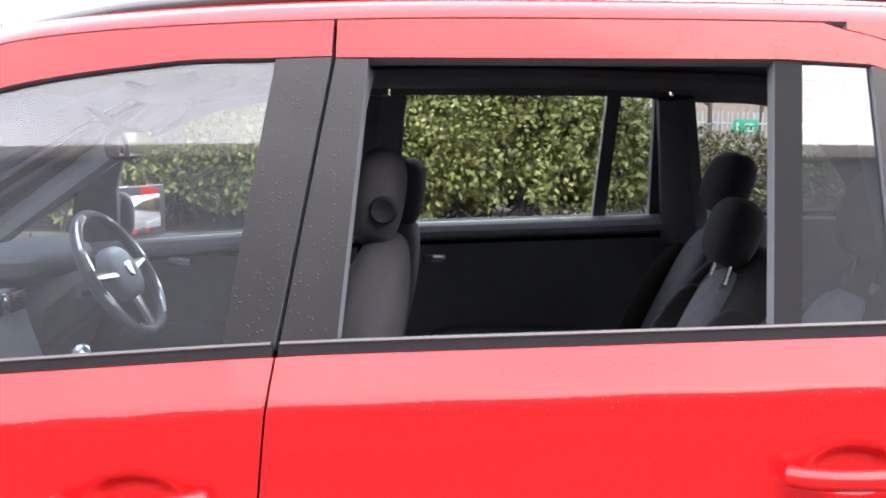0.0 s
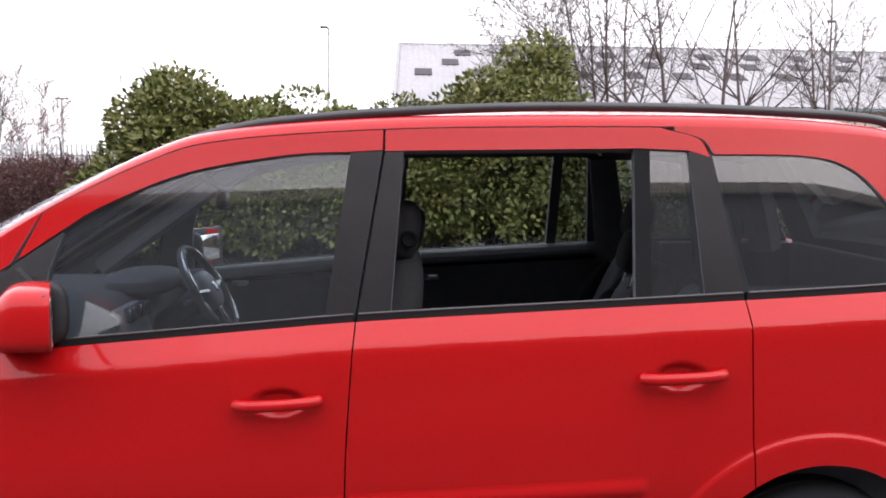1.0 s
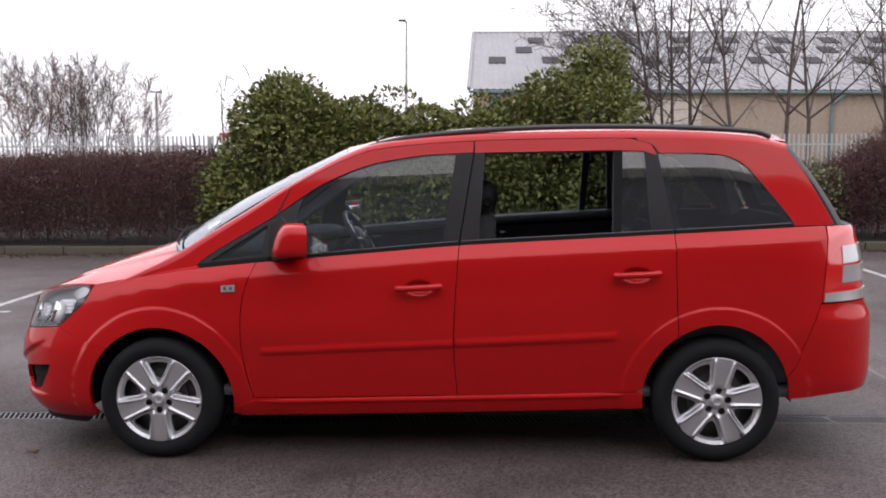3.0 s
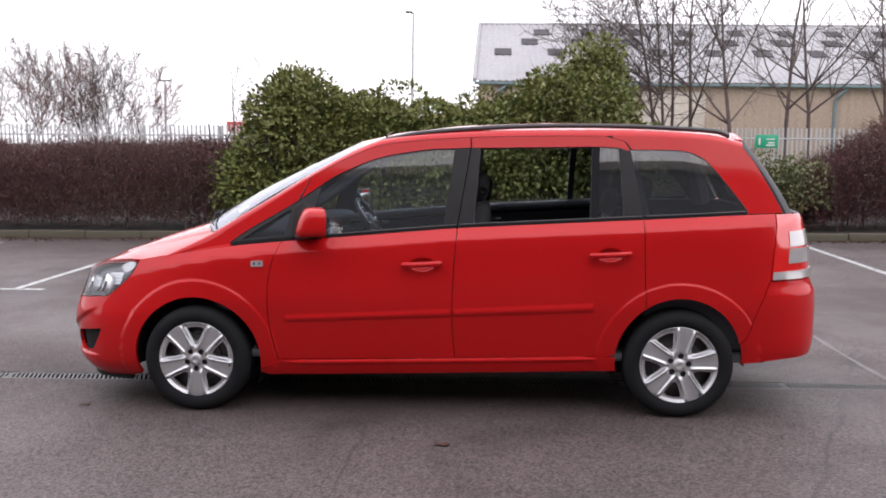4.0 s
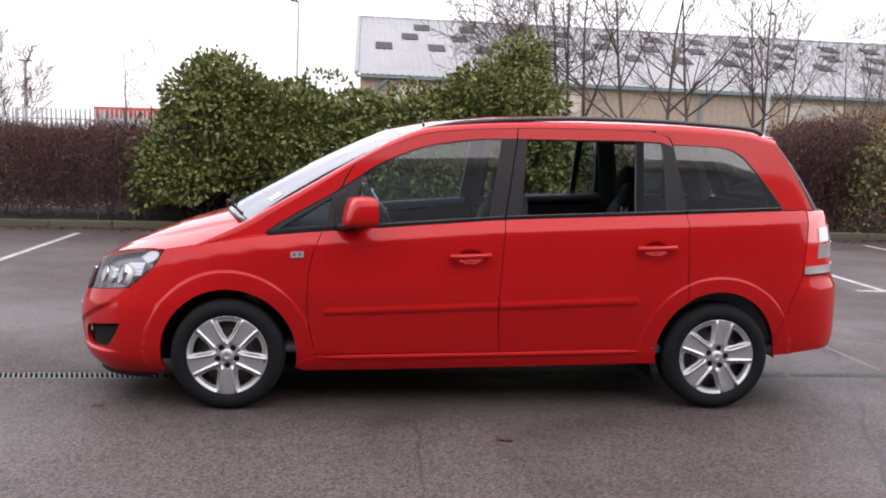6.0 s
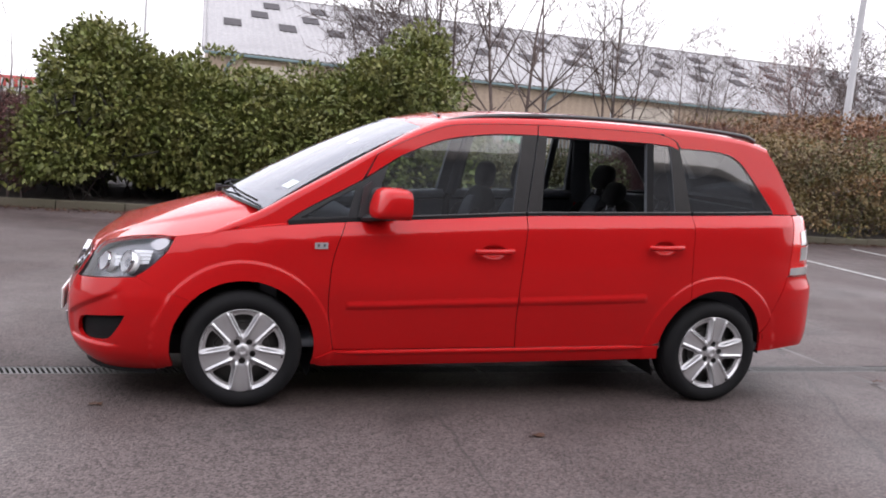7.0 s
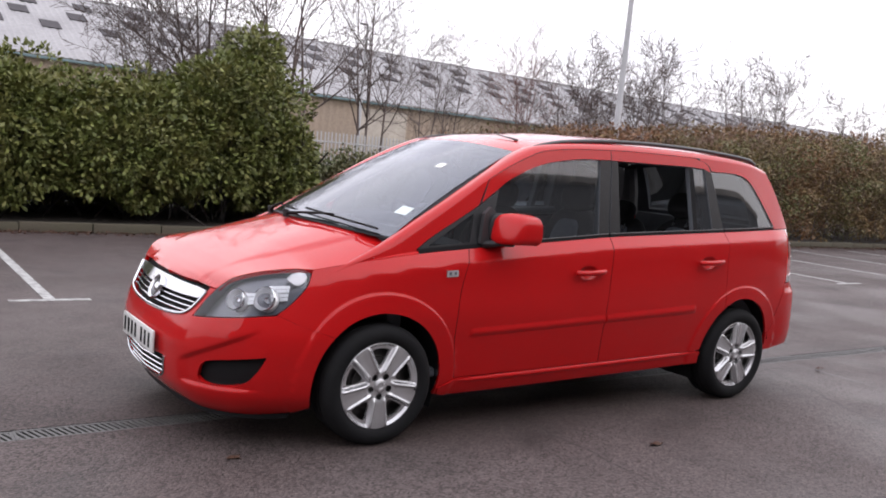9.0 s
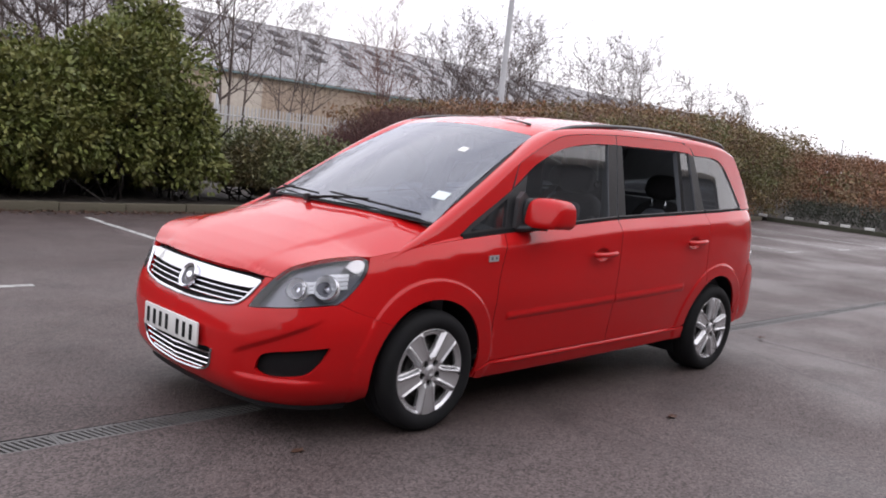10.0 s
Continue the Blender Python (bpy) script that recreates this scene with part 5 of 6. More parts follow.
def tarmac():
    """Worn wet tarmac: stone chips, damp and dry patches, darker tracks and hairline cracks."""
    m = material("wet_tarmac", (0.07, 0.064, 0.063), rough=0.5, spec=0.22)
    n, l = m.node_tree.nodes, m.node_tree.links
    b = n["Principled BSDF"]
    tc = n.new("ShaderNodeTexCoord")

    def noise_(scale, detail=4, stretch=None):
        t = n.new("ShaderNodeTexNoise")
        t.inputs["Scale"].default_value, t.inputs["Detail"].default_value = scale, detail
        if stretch:
            mp = n.new("ShaderNodeMapping")
            mp.inputs["Scale"].default_value = stretch
            l.new(tc.outputs["Object"], mp.inputs["Vector"])
            l.new(mp.outputs["Vector"], t.inputs["Vector"])
        else:
            l.new(tc.outputs["Object"], t.inputs["Vector"])
        return t.outputs["Fac"]

    def ranged(src, a, b_, c, d):
        r = n.new("ShaderNodeMapRange")
        for k, v in zip(("From Min", "From Max", "To Min", "To Max"), (a, b_, c, d)):
            r.inputs[k].default_value = v
        l.new(src, r.inputs["Value"])
        return r.outputs["Result"]

    def mixed(fac, c1, c2):
        x = n.new("ShaderNodeMix")
        x.data_type = "RGBA"
        l.new(fac, x.inputs[0])
        for s, c in ((6, c1), (7, c2)):
            if isinstance(c, tuple):
                x.inputs[s].default_value = (*c, 1)
            else:
                l.new(c, x.inputs[s])
        return x.outputs[2]
    large = noise_(0.33, 6, (0.7, 1.3, 1))
    stains = noise_(1.7, 6)
    chips = n.new("ShaderNodeTexVoronoi")
    chips.inputs["Scale"].default_value = 95
    l.new(tc.outputs["Object"], chips.inputs["Vector"])
    sep = n.new("ShaderNodeSeparateColor")
    l.new(chips.outputs["Color"], sep.inputs["Color"])
    base = mixed(ranged(large, 0.42, 0.6, 0, 1), (0.058, 0.044, 0.0415), (0.082, 0.066, 0.0635))
    base = mixed(ranged(stains, 0.52, 0.72, 0, 0.5), base, (0.032, 0.027, 0.026))
    hsv = n.new("ShaderNodeHueSaturation")
    l.new(ranged(sep.outputs["Red"], 0, 1, 0.45, 1.6), hsv.inputs["Value"])
    l.new(base, hsv.inputs["Color"])
    crack = n.new("ShaderNodeTexVoronoi")
    crack.feature = "DISTANCE_TO_EDGE"
    crack.inputs["Scale"].default_value = 0.22
    warp = n.new("ShaderNodeMixRGB")
    wn_ = n.new("ShaderNodeTexNoise")
    wn_.inputs["Scale"].default_value = 3.0
    l.new(tc.outputs["Object"], wn_.inputs["Vector"])
    warp.inputs[0].default_value = 0.08
    l.new(tc.outputs["Object"], warp.inputs[1])
    l.new(wn_.outputs["Color"], warp.inputs[2])
    l.new(warp.outputs["Color"], crack.inputs["Vector"])
    col = mixed(ranged(crack.outputs["Distance"], 0.0, 0.0022, 0.7, 0.0), hsv.outputs["Color"], (0.03, 0.027, 0.026))
    l.new(col, b.inputs["Base Color"])
    l.new(ranged(noise_(0.6, 5), 0.38, 0.62, 0.42, 0.72), b.inputs["Roughness"])
    bp = n.new("ShaderNodeBump")
    bp.inputs["Distance"].default_value = 0.0025
    l.new(ranged(chips.outputs["Distance"], 0.0, 0.7, 1.0, 0.0), bp.inputs["Height"])
    l.new(bp.outputs["Normal"], b.inputs["Normal"])
    return m


M_ASPHALT = tarmac()
M_BED = material("bed_soil", (0.020, 0.014, 0.010), rough=0.95, vary=0.6, scale=3, fine=0.4, fine_scale=60, bump=0.02, bump_scale=18)
M_GRASS = material("verge_grass", (0.045, 0.06, 0.022), rough=0.9, vary=0.7, scale=1.2, second=(0.09, 0.075, 0.035), fine=0.4, fine_scale=50, bump=0.02, bump_scale=20)
M_KERB = material("kerb_concrete", (0.072, 0.062, 0.043), rough=0.85, vary=0.7, scale=2.5, second=(0.060, 0.058, 0.034), fine=0.2, bump=0.003, bump_scale=60)
M_LINE = material("road_paint", (0.36, 0.36, 0.35), rough=0.6, vary=0.9, scale=12, second=(0.14, 0.135, 0.13), fine=0.2, bump=0.001)
M_DRAIN = material("drain_iron", (0.085, 0.082, 0.08), rough=0.55, metal=0.2, vary=0.5, scale=10)
M_DEBRIS = material("dead_leaf", (0.06, 0.025, 0.012), rough=0.7, vary=0.5, scale=60)
LINE_X = (-10.9, -8.35, -5.85, -3.3, -0.75, 1.69, 3.95, 6.2, 8.47, 10.75, 13.05, 15.4, 17.7)


def sheet(name, x0, x1, y0, y1, n, m, zf, mat, label, category, xs=None, ys=None, slot=None):
    X = xs if xs is not None else np.linspace(x0, x1, n)
    Y = ys if ys is not None else np.linspace(y0, y1, m)
    v = [(x, y, zf(x, y)) for y in Y for x in X]
    f = [(j * len(X) + i, j * len(X) + i + 1, (j + 1) * len(X) + i + 1, (j + 1) * len(X) + i) for j in range(len(Y) - 1) for i in range(len(X) - 1) if slot is None or not slot[0] < (Y[j] + Y[j + 1]) / 2 < slot[1]]
    return tagged(mesh_ob(name, v, f, mat), label, category, kind="structure")


sheet("ground", 0, 0, 0, 0, 0, 0, lambda x, y: -0.05, M_GRASS, "rough grass running off to the horizon", "ground",
      np.concatenate([[-900, -300, -80], np.linspace(-40, 60, 12), [120, 300, 900]]), np.concatenate([[-900, -300, -80], np.linspace(-40, 70, 12), [120, 300, 900]]))
asphalt = sheet("car_park", 0, 0, 0, 0, 0, 0, lambda x, y: 0.0, M_ASPHALT, "worn wet grey tarmac of a car park", "tarmac",
                np.linspace(-40, 21.9, 40), np.concatenate([np.linspace(-30, 0.665, 20), np.linspace(0.815, 8.85, 12)]), slot=(0.665, 0.815))
tagged(mesh_ob("planting_bed", [(-40, 8.98, 0.09), (22.0, 8.98, 0.09), (60, 8.98, 0.08), (60, 16.5, 0.12), (-40, 16.5, 0.12)], [(0, 1, 2, 3, 4)], M_BED), "dark bare soil of the planting bed", "soil", kind="structure")
tagged(mesh_ob("planting_bed", [(22.05, -30, 0.085), (60, -30, 0.085), (60, 8.97, 0.085), (22.05, 8.97, 0.085)], [(0, 1, 2, 3)], M_BED), "dark bare soil behind the low hedge", "soil", kind="structure")
for x in LINE_X:
    ob = part("road_line", box((x, 6.15, 0.0025), (0.085, 4.15, 0.004)), M_LINE, None)
    tagged(ob, "worn white bay line painted on tarmac", "line", "parking bay lines", "structure")
    ob = part("road_line", box((x, 4.03, 0.0027), (0.62, 0.075, 0.004)), M_LINE, None)
    tagged(ob, "short white cross stroke ending a bay line", "line", "parking bay lines", "structure")

# a straight joint where the surfacing was laid in two strips
M_JOINT = material("tarmac_joint", (0.115, 0.105, 0.10), rough=0.6, vary=0.9, scale=3.0, second=(0.055, 0.048, 0.046), fine=0.3, fine_scale=40)
for y0, y1 in ((-3.2, 0.60), (0.86, 8.8)):
    ys = np.linspace(y0, y1, 30)
    jv = [(4.2 + 0.012 * math.sin(y * 2.7) + w * (0.016 + 0.006 * math.sin(y * 7.1)), y, 0.002) for y in ys for w in (-1, 1)]
    tagged(mesh_ob("tarmac_joint", jv, [(2 * k, 2 * k + 1, 2 * k + 3, 2 * k + 2) for k in range(len(ys) - 1)], M_JOINT), "pale worn joint between two strips of tarmac", "joint", kind="structure")

# kerb of separate stones
rnd = random.Random(5)
kerb = thing("kerb", (0, 8.9, 0), "weathered concrete kerb stones edged with moss", "kerb", kind="structure")
stone = box((0, 0, 0), (0.905, 0.125, 0.20), 0.012)
first = part("kerb_stone", stone, M_KERB, kerb)
first.location = (-30.0, 8.91, 0.02)
first.matrix_parent_inverse = WORLD[kerb].inverted()
for k in range(1, 57):
    o = new("kerb_stone", first.data)
    o.parent, o.matrix_parent_inverse = kerb, WORLD[kerb].inverted()
    o.location = (-30.0 + 0.915 * k, 8.91 + rnd.uniform(-0.006, 0.006), 0.02 + rnd.uniform(-0.006, 0.006))
    o.rotation_euler = (0, 0, rnd.uniform(-0.004, 0.004))
mossy = first.data.copy()
mossy.materials[0] = material("mossy_kerb", (0.035, 0.036, 0.022), rough=0.9, vary=0.6, scale=5, bump=0.004, bump_scale=50)
for k in range(24):
    o = new("kerb_stone", mossy)
    o.parent, o.matrix_parent_inverse = kerb, WORLD[kerb].inverted()
    o.location = (21.96 + rnd.uniform(-0.006, 0.006), 8.35 - 0.915 * k, 0.02)
    o.rotation_euler = (0, 0, math.pi / 2)

# drainage channel with slotted gratings, each 1 m long
drain = thing("drain_channel", (0, 0.74, 0), "iron slotted drainage channel sunk in tarmac", "drain", kind="structure")
mesh_ob("channel", [(-40, 0.665, 0.0), (22, 0.665, 0.0), (22, 0.665, -0.09), (-40, 0.665, -0.09), (22, 0.815, -0.09), (-40, 0.815, -0.09), (22, 0.815, 0.0), (-40, 0.815, 0.0)],
        [(0, 1, 2, 3), (3, 2, 4, 5), (5, 4, 6, 7)], M_RUBBER, drain, smooth=False)


def grating():
    bms = [box((0, -0.064, -0.008), (0.996, 0.018, 0.016), 0.002, seg=1), box((0, 0.064, -0.008), (0.996, 0.018, 0.016), 0.002, seg=1)]
    for k in range(34):
        bms.append(box((-0.49 + 0.0297 * k, 0, -0.009), (0.0135, 0.125, 0.014), 0, pose(0, 0, 0, 0, 0, 18)))
    bms += [box((-0.493, 0, -0.008), (0.012, 0.14, 0.016)), box((0.493, 0, -0.008), (0.012, 0.14, 0.016))]
    return join(*bms)


g0 = part("grating", grating(), M_DRAIN, drain)
g0.location, g0.matrix_parent_inverse = (-12.0, 0.74, 0.0), WORLD[drain].inverted()
for k in range(1, 32):
    o = new("grating", g0.data)
    o.parent, o.matrix_parent_inverse = drain, WORLD[drain].inverted()
    o.location = (-12.0 + k, 0.74 + rnd.uniform(-0.002, 0.002), rnd.uniform(-0.003, 0.001))

# leaves and scraps on the tarmac
def scrap(name, x, y, s, label, category="leaf", h=0.4):
    r = random.Random(int(x * 100))
    bm = bmesh.new()
    n = 9
    top = [bm.verts.new((x + s * (0.8 + 0.4 * r.random()) * math.cos(2 * math.pi * k / n) * (1.4 if k % 3 else 0.8), y + 0.6 * s * (0.7 + 0.5 * r.random()) * math.sin(2 * math.pi * k / n), 0.004 + s * h * r.random())) for k in range(n)]
    c = bm.verts.new((x, y, 0.003 + s * h * 0.7))
    lo = [bm.verts.new((v.co.x, v.co.y, v.co.z - 0.002)) for v in top]
    for k in range(n):
        bm.faces.new((top[k], top[(k + 1) % n], c))
        bm.faces.new((lo[k], lo[(k + 1) % n], top[(k + 1) % n], top[k]))
    ob = part(name, bm, M_DEBRIS, None)
    tagged(ob, label, category, "leaves on the tarmac")


scrap("dead_leaf", 1.432, -0.47, 0.035, "curled brown dead leaf on wet tarmac")
scrap("dead_leaf", -0.692, 0.112, 0.028, "curled brown dead leaf on wet tarmac")
scrap("dead_leaf", 4.24, 0.37, 0.035, "dark clump of leaf litter on wet tarmac", h=0.9)
for k in range(46):
    scrap("dead_leaf", rnd.uniform(-8, 20), 8.80 - abs(rnd.gauss(0, 0.16)), rnd.uniform(0.02, 0.045), "small dead leaf fallen by the kerb")

# ---- plants ----
M_LAUREL = material("laurel_leaf", (0.100, 0.120, 0.030), rough=0.52, vary=0.9, scale=3.2, second=(0.140, 0.134, 0.042), fine=0.36, island=True, spec=0.3)
M_OLIVE = material("olive_leaf", (0.092, 0.094, 0.028), rough=0.6, vary=0.9, scale=0.55, second=(0.185, 0.080, 0.034), fine=0.28, island=True)
M_TWIGRED = material("red_twig", (0.066, 0.0195, 0.021), rough=0.8, vary=0.7, scale=0.35, second=(0.075, 0.043, 0.028), fine=0.4, island=True)
M_TWIGBROWN = material("brown_twig", (0.125, 0.066, 0.042), rough=0.8, vary=0.7, scale=0.9, second=(0.10, 0.075, 0.045), fine=0.4, island=True)
M_BARK = material("bark", (0.070, 0.048, 0.044), rough=0.85, vary=0.6, scale=4, second=(0.115, 0.092, 0.086), bump=0.004, bump_scale=40)
# stems darkened: the shade under the bushes is put into their colour
M_STEM_SHADE = material("shaded_stem", (0.022, 0.018, 0.015), rough=0.8, vary=0.5, scale=5)
M_BARKRED = material("red_bark", (0.13, 0.06, 0.05), rough=0.85, vary=0.6, scale=4)


def leaves(points, normals, size, rng, droop=0.3, fold=0.25):
    """Leaf blades: each two halves folded along the midrib, with a pointed tip."""
    n = len(points)
    d = normals + rng.normal(0, 0.55, (n, 3))
    d[:, 2] -= droop
    d /= np.linalg.norm(d, axis=1)[:, None]
    side = np.cross(d, rng.normal(0, 1, (n, 3)))
    side /= np.linalg.norm(side, axis=1)[:, None]
    up = np.cross(side, d)
    L = (size * rng.uniform(0.7, 1.3, n))[:, None]
    wv = L * 0.27
    p = points
    V = np.stack([p, p + d * L * 0.45 + side * wv + up * wv * fold, p + d * L * 0.5, p + d * L * 0.45 - side * wv + up * wv * fold, p + d * L], 1).reshape(-1, 3)
    b = (np.arange(n) * 5)[:, None]
    F = np.concatenate([b + np.array([[0, 1, 2]]), b + np.array([[1, 4, 2]]), b + np.array([[0, 2, 3]]), b + np.array([[3, 2, 4]])])
    return V, F


def fast_mesh(name, V, F, mat, parent, label="", kind=""):
    me = bpy.data.meshes.new(name)
    V, F = np.asarray(V, np.float32), np.asarray(F, np.int32)
    k = F.shape[1]
    me.vertices.add(len(V))
    me.vertices.foreach_set("co", V.ravel())
    me.loops.add(F.size)
    me.loops.foreach_set("vertex_index", F.ravel())
    me.polygons.add(len(F))
    me.polygons.foreach_set("loop_start", np.arange(0, F.size, k, dtype=np.int32))
    me.update(calc_edges=True)
    me.materials.append(mat)
    ob = new(name, me)
    if label:
        ob["label"] = label
    if kind:
        ob["kind"] = kind
    return put(ob, parent)


def sticks(A, B, ra, rb):
    """Three-sided tapered twigs from A to B."""
    A, B = np.asarray(A, float), np.asarray(B, float)
    d = B - A
    d /= np.linalg.norm(d, axis=1)[:, None] + 1e-9
    t = np.where(np.abs(d[:, 2:3]) > 0.9, np.array([[1.0, 0, 0]]), np.array([[0, 0, 1.0]]))
    s = np.cross(d, t)
    s /= np.linalg.norm(s, axis=1)[:, None]
    u = np.cross(s, d)
    ra, rb = np.broadcast_to(ra, len(A))[:, None], np.broadcast_to(rb, len(A))[:, None]
    ring = []
    for k in range(3):
        c, sn = math.cos(2 * math.pi * k / 3), math.sin(2 * math.pi * k / 3)
        ring.append((A + (s * c + u * sn) * ra, B + (s * c + u * sn) * rb))
    V = np.stack([ring[0][0], ring[1][0], ring[2][0], ring[0][1], ring[1][1], ring[2][1]], 1).reshape(-1, 3)
    b = (np.arange(len(A)) * 6)[:, None]
    F = np.concatenate([b + np.array([[0, 1, 4, 3]]), b + np.array([[1, 2, 5, 4]]), b + np.array([[2, 0, 3, 5]])])
    return V, F


def lumps(rng, cx, cy, cz, rx, ry, rz, n):
    """Centres and radii of the clumps that make up a bush."""
    out = []
    while len(out) < n:
        p = rng.uniform(-1, 1, 3)
        r = np.linalg.norm(p)
        if 0.35 < r < 0.92:
            out.append((cx + p[0] * rx, cy + p[1] * ry, cz + p[2] * rz, rng.uniform(0.30, 0.58)))
    return out


def bush(name, ellipsoids, count, size, mat, label, category, seed, floor=0.25, stems=14, group="", rise=0.33):
    """A leafy shrub: stems from the ground and thousands of leaves in clumps round its outer parts."""
    rng = np.random.default_rng(seed)
    cx = np.mean([e[0] for e in ellipsoids])
    cy = np.mean([e[1] for e in ellipsoids])
    th = thing(name, (cx, cy, 0.1), label, category, group)
    P, N = [], []
    vol = np.array([e[3] * e[5] for e in ellipsoids])
    for e, share in zip(ellipsoids, vol / vol.sum()):
        L = lumps(rng, *e, max(8, int(64 * share * len(ellipsoids) ** 0.5)))
        m = int(count * share)
        idx = rng.integers(0, len(L), m)
        c = np.array(L)[idx]
        d = rng.normal(0, 1, (m, 3))
        d /= np.linalg.norm(d, axis=1)[:, None]
        r = c[:, 3] * rng.uniform(0.62, 1.0, m) ** 0.5
        P.append(c[:, :3] + d * r[:, None])
        out = P[-1] - np.array([e[0], e[1], e[2]])
        out /= np.linalg.norm(out, axis=1)[:, None]
        N.append(d * 0.6 + out * 0.5)
    P, N = np.concatenate(P), np.concatenate(N)
    ok = P[:, 2] > floor + 0.12 * np.sin(P[:, 0] * 3.1) + 0.08 * np.sin(P[:, 0] * 7.7)
    P, N = P[ok], N[ok]
    V, F = leaves(P, N, size, rng)
    fast_mesh("foliage", V, F, mat, th, kind="stuff")
    A, B = [], []
    for k in range(stems):
        e = ellipsoids[rng.integers(0, len(ellipsoids))]
        x0, y0 = e[0] + rng.uniform(-0.6, 0.6) * e[3], e[1] + rng.uniform(-0.3, 0.3) * e[4]
        p = np.array([x0, y0, 0.08])
        for s in range(4):
            q = p + np.array([rng.normal(0, 0.16), rng.normal(0, 0.14), rise])
            A.append(p), B.append(q)
            for _ in range(3):
                A.append(q), B.append(q + rng.normal(0, 0.25, 3) + np.array([0, 0, 0.15]))
            p = q
    V, F = sticks(A, B, 0.02, 0.012)
    fast_mesh("stem_tangle", V, F, M_STEM_SHADE, th, kind="stuff")
    return th


laurels = [
    ("laurel_bush", [(-1.50, 10.2, 1.32, 0.95, 1.1, 1.22), (-2.02, 9.35, 0.86, 0.46, 0.62, 0.68)], 30000, 1),
    ("laurel_bush", [(0.15, 10.2, 1.1, 1.15, 1.15, 1.18), (-0.5, 9.9, 1.2, 0.8, 0.9, 1.15)], 30000, 2),
    ("laurel_bush", [(1.75, 10.2, 1.15, 1.2, 1.15, 1.2), (1.2, 9.85, 0.9, 0.9, 0.85, 0.9)], 30000, 3),
    ("laurel_bush", [(3.42, 10.2, 1.5, 0.72, 1.05, 1.55), (3.75, 9.9, 0.95, 0.68, 0.9, 0.95), (2.5, 10.0, 1.25, 0.8, 0.95, 1.25)], 36000, 4),
]
for nm, els, cnt, sd in laurels:
    bush(nm, els, int(cnt * 1.5), 0.090, M_LAUREL, "dense glossy evergreen laurel bush behind the kerb", "bush", sd, floor=0.42, group="laurel bushes")
# added back row: blocks daylight so the gaps under the front bushes darken
for kx in (-2.2, -0.2, 1.8, 3.8):
    bush("laurel_bush", [(kx, 11.9, 0.85, 1.25, 0.9, 0.95)], 9000, 0.12, M_LAUREL, "added evergreen laurel bush that blocks daylight behind those before it", "bush", int(50 + kx * 5), floor=0.1, group="laurel bushes")
M_SHRUB = material("shrub_leaf", (0.088, 0.102, 0.036), rough=0.6, vary=0.8, scale=1.4, second=(0.125, 0.085, 0.040), fine=0.32, island=True)
bush("shrub", [(5.2, 9.9, 0.62, 1.0, 0.7, 0.44), (6.3, 9.9, 0.58, 0.85, 0.7, 0.40)], 34000, 0.065, M_SHRUB, "low olive green shrub beside the laurel", "bush", 11, floor=0.34, rise=0.11, stems=10)


def hedge(name, x0, x1, y0, y1, tops, count, seed, mat, label, leaf=None, leaf_mat=None, leaf_share=0.4, skirt_z=0.12, billow=0.0):
    """A tangled twiggy hedge; tops: heights along x."""
    rng = np.random.default_rng(seed)
    th = thing(name, ((x0 + x1) / 2, (y0 + y1) / 2, 0.1), label, "hedge")
    x = rng.uniform(x0, x1, count)
    y = rng.uniform(y0, y1, count)
    H = np.interp(x, *tops) + 0.10 * np.sin(x * 2.3) * np.sin(x * 0.9 + 1) + rng.normal(0, 0.05, count)
    z = H * rng.uniform(0.05, 1.0, count) ** 0.75
    A = np.stack([x, y, z], 1)
    d = np.stack([rng.normal(0, 0.5, count), rng.normal(0, 0.4, count), rng.uniform(0.1, 1.0, count)], 1)
    d /= np.linalg.norm(d, axis=1)[:, None]
    B = A + d * rng.uniform(0.12, 0.34, count)[:, None]
    B[:, 2] = np.minimum(B[:, 2], H + 0.12)
    V, F = sticks(A, B, rng.uniform(0.0025, 0.0055, count), 0.0018)
    fast_mesh("twig_tangle", V, F, mat, th, kind="stuff")
    n = int((x1 - x0) * 5)
    xs, ys = rng.uniform(x0, x1, n), rng.uniform(y0, y1, n)
    a = np.stack([xs, ys, np.full(n, 0.05)], 1)
    b = a + np.stack([rng.normal(0, 0.2, n), rng.normal(0, 0.15, n), np.interp(xs, *tops) * rng.uniform(0.6, 0.95, n)], 1)
    V, F = sticks(a, b, 0.014, 0.006)
    fast_mesh("stem_tangle", V, F, M_BARK, th, kind="stuff")
    if leaf_mat is not None:
        m = int(count * leaf_share)
        x = rng.uniform(x0, x1, m)
        y = rng.uniform(y0 - 0.1, y1, m)
        H = np.interp(x, *tops) + 0.12 * np.sin(x * 2.3) * np.sin(x * 0.9 + 1) + 0.08 * np.sin(x * 5 + y * 3)
        z = H * rng.uniform(skirt_z, 1.0, m) ** 0.7
        if billow:  # rounded clumps that swell out over the foot
            swell = np.sin(x * 1.9 + 2.1 * np.sin(z * 2.3)) * np.sin(z * 2.9 + x * 0.7)
            y = np.where(y < y0 + 0.8, y - billow * (0.5 + 0.5 * swell), y)
            z = z + 0.22 * billow * swell
        V, F = leaves(np.stack([x, y, z], 1), rng.normal(0, 1, (m, 3)) * 0.6 + np.array([0, -0.5, 0.2]), leaf or 0.06, rng)
        fast_mesh("foliage", V, F, leaf_mat, th, kind="stuff")
    return th


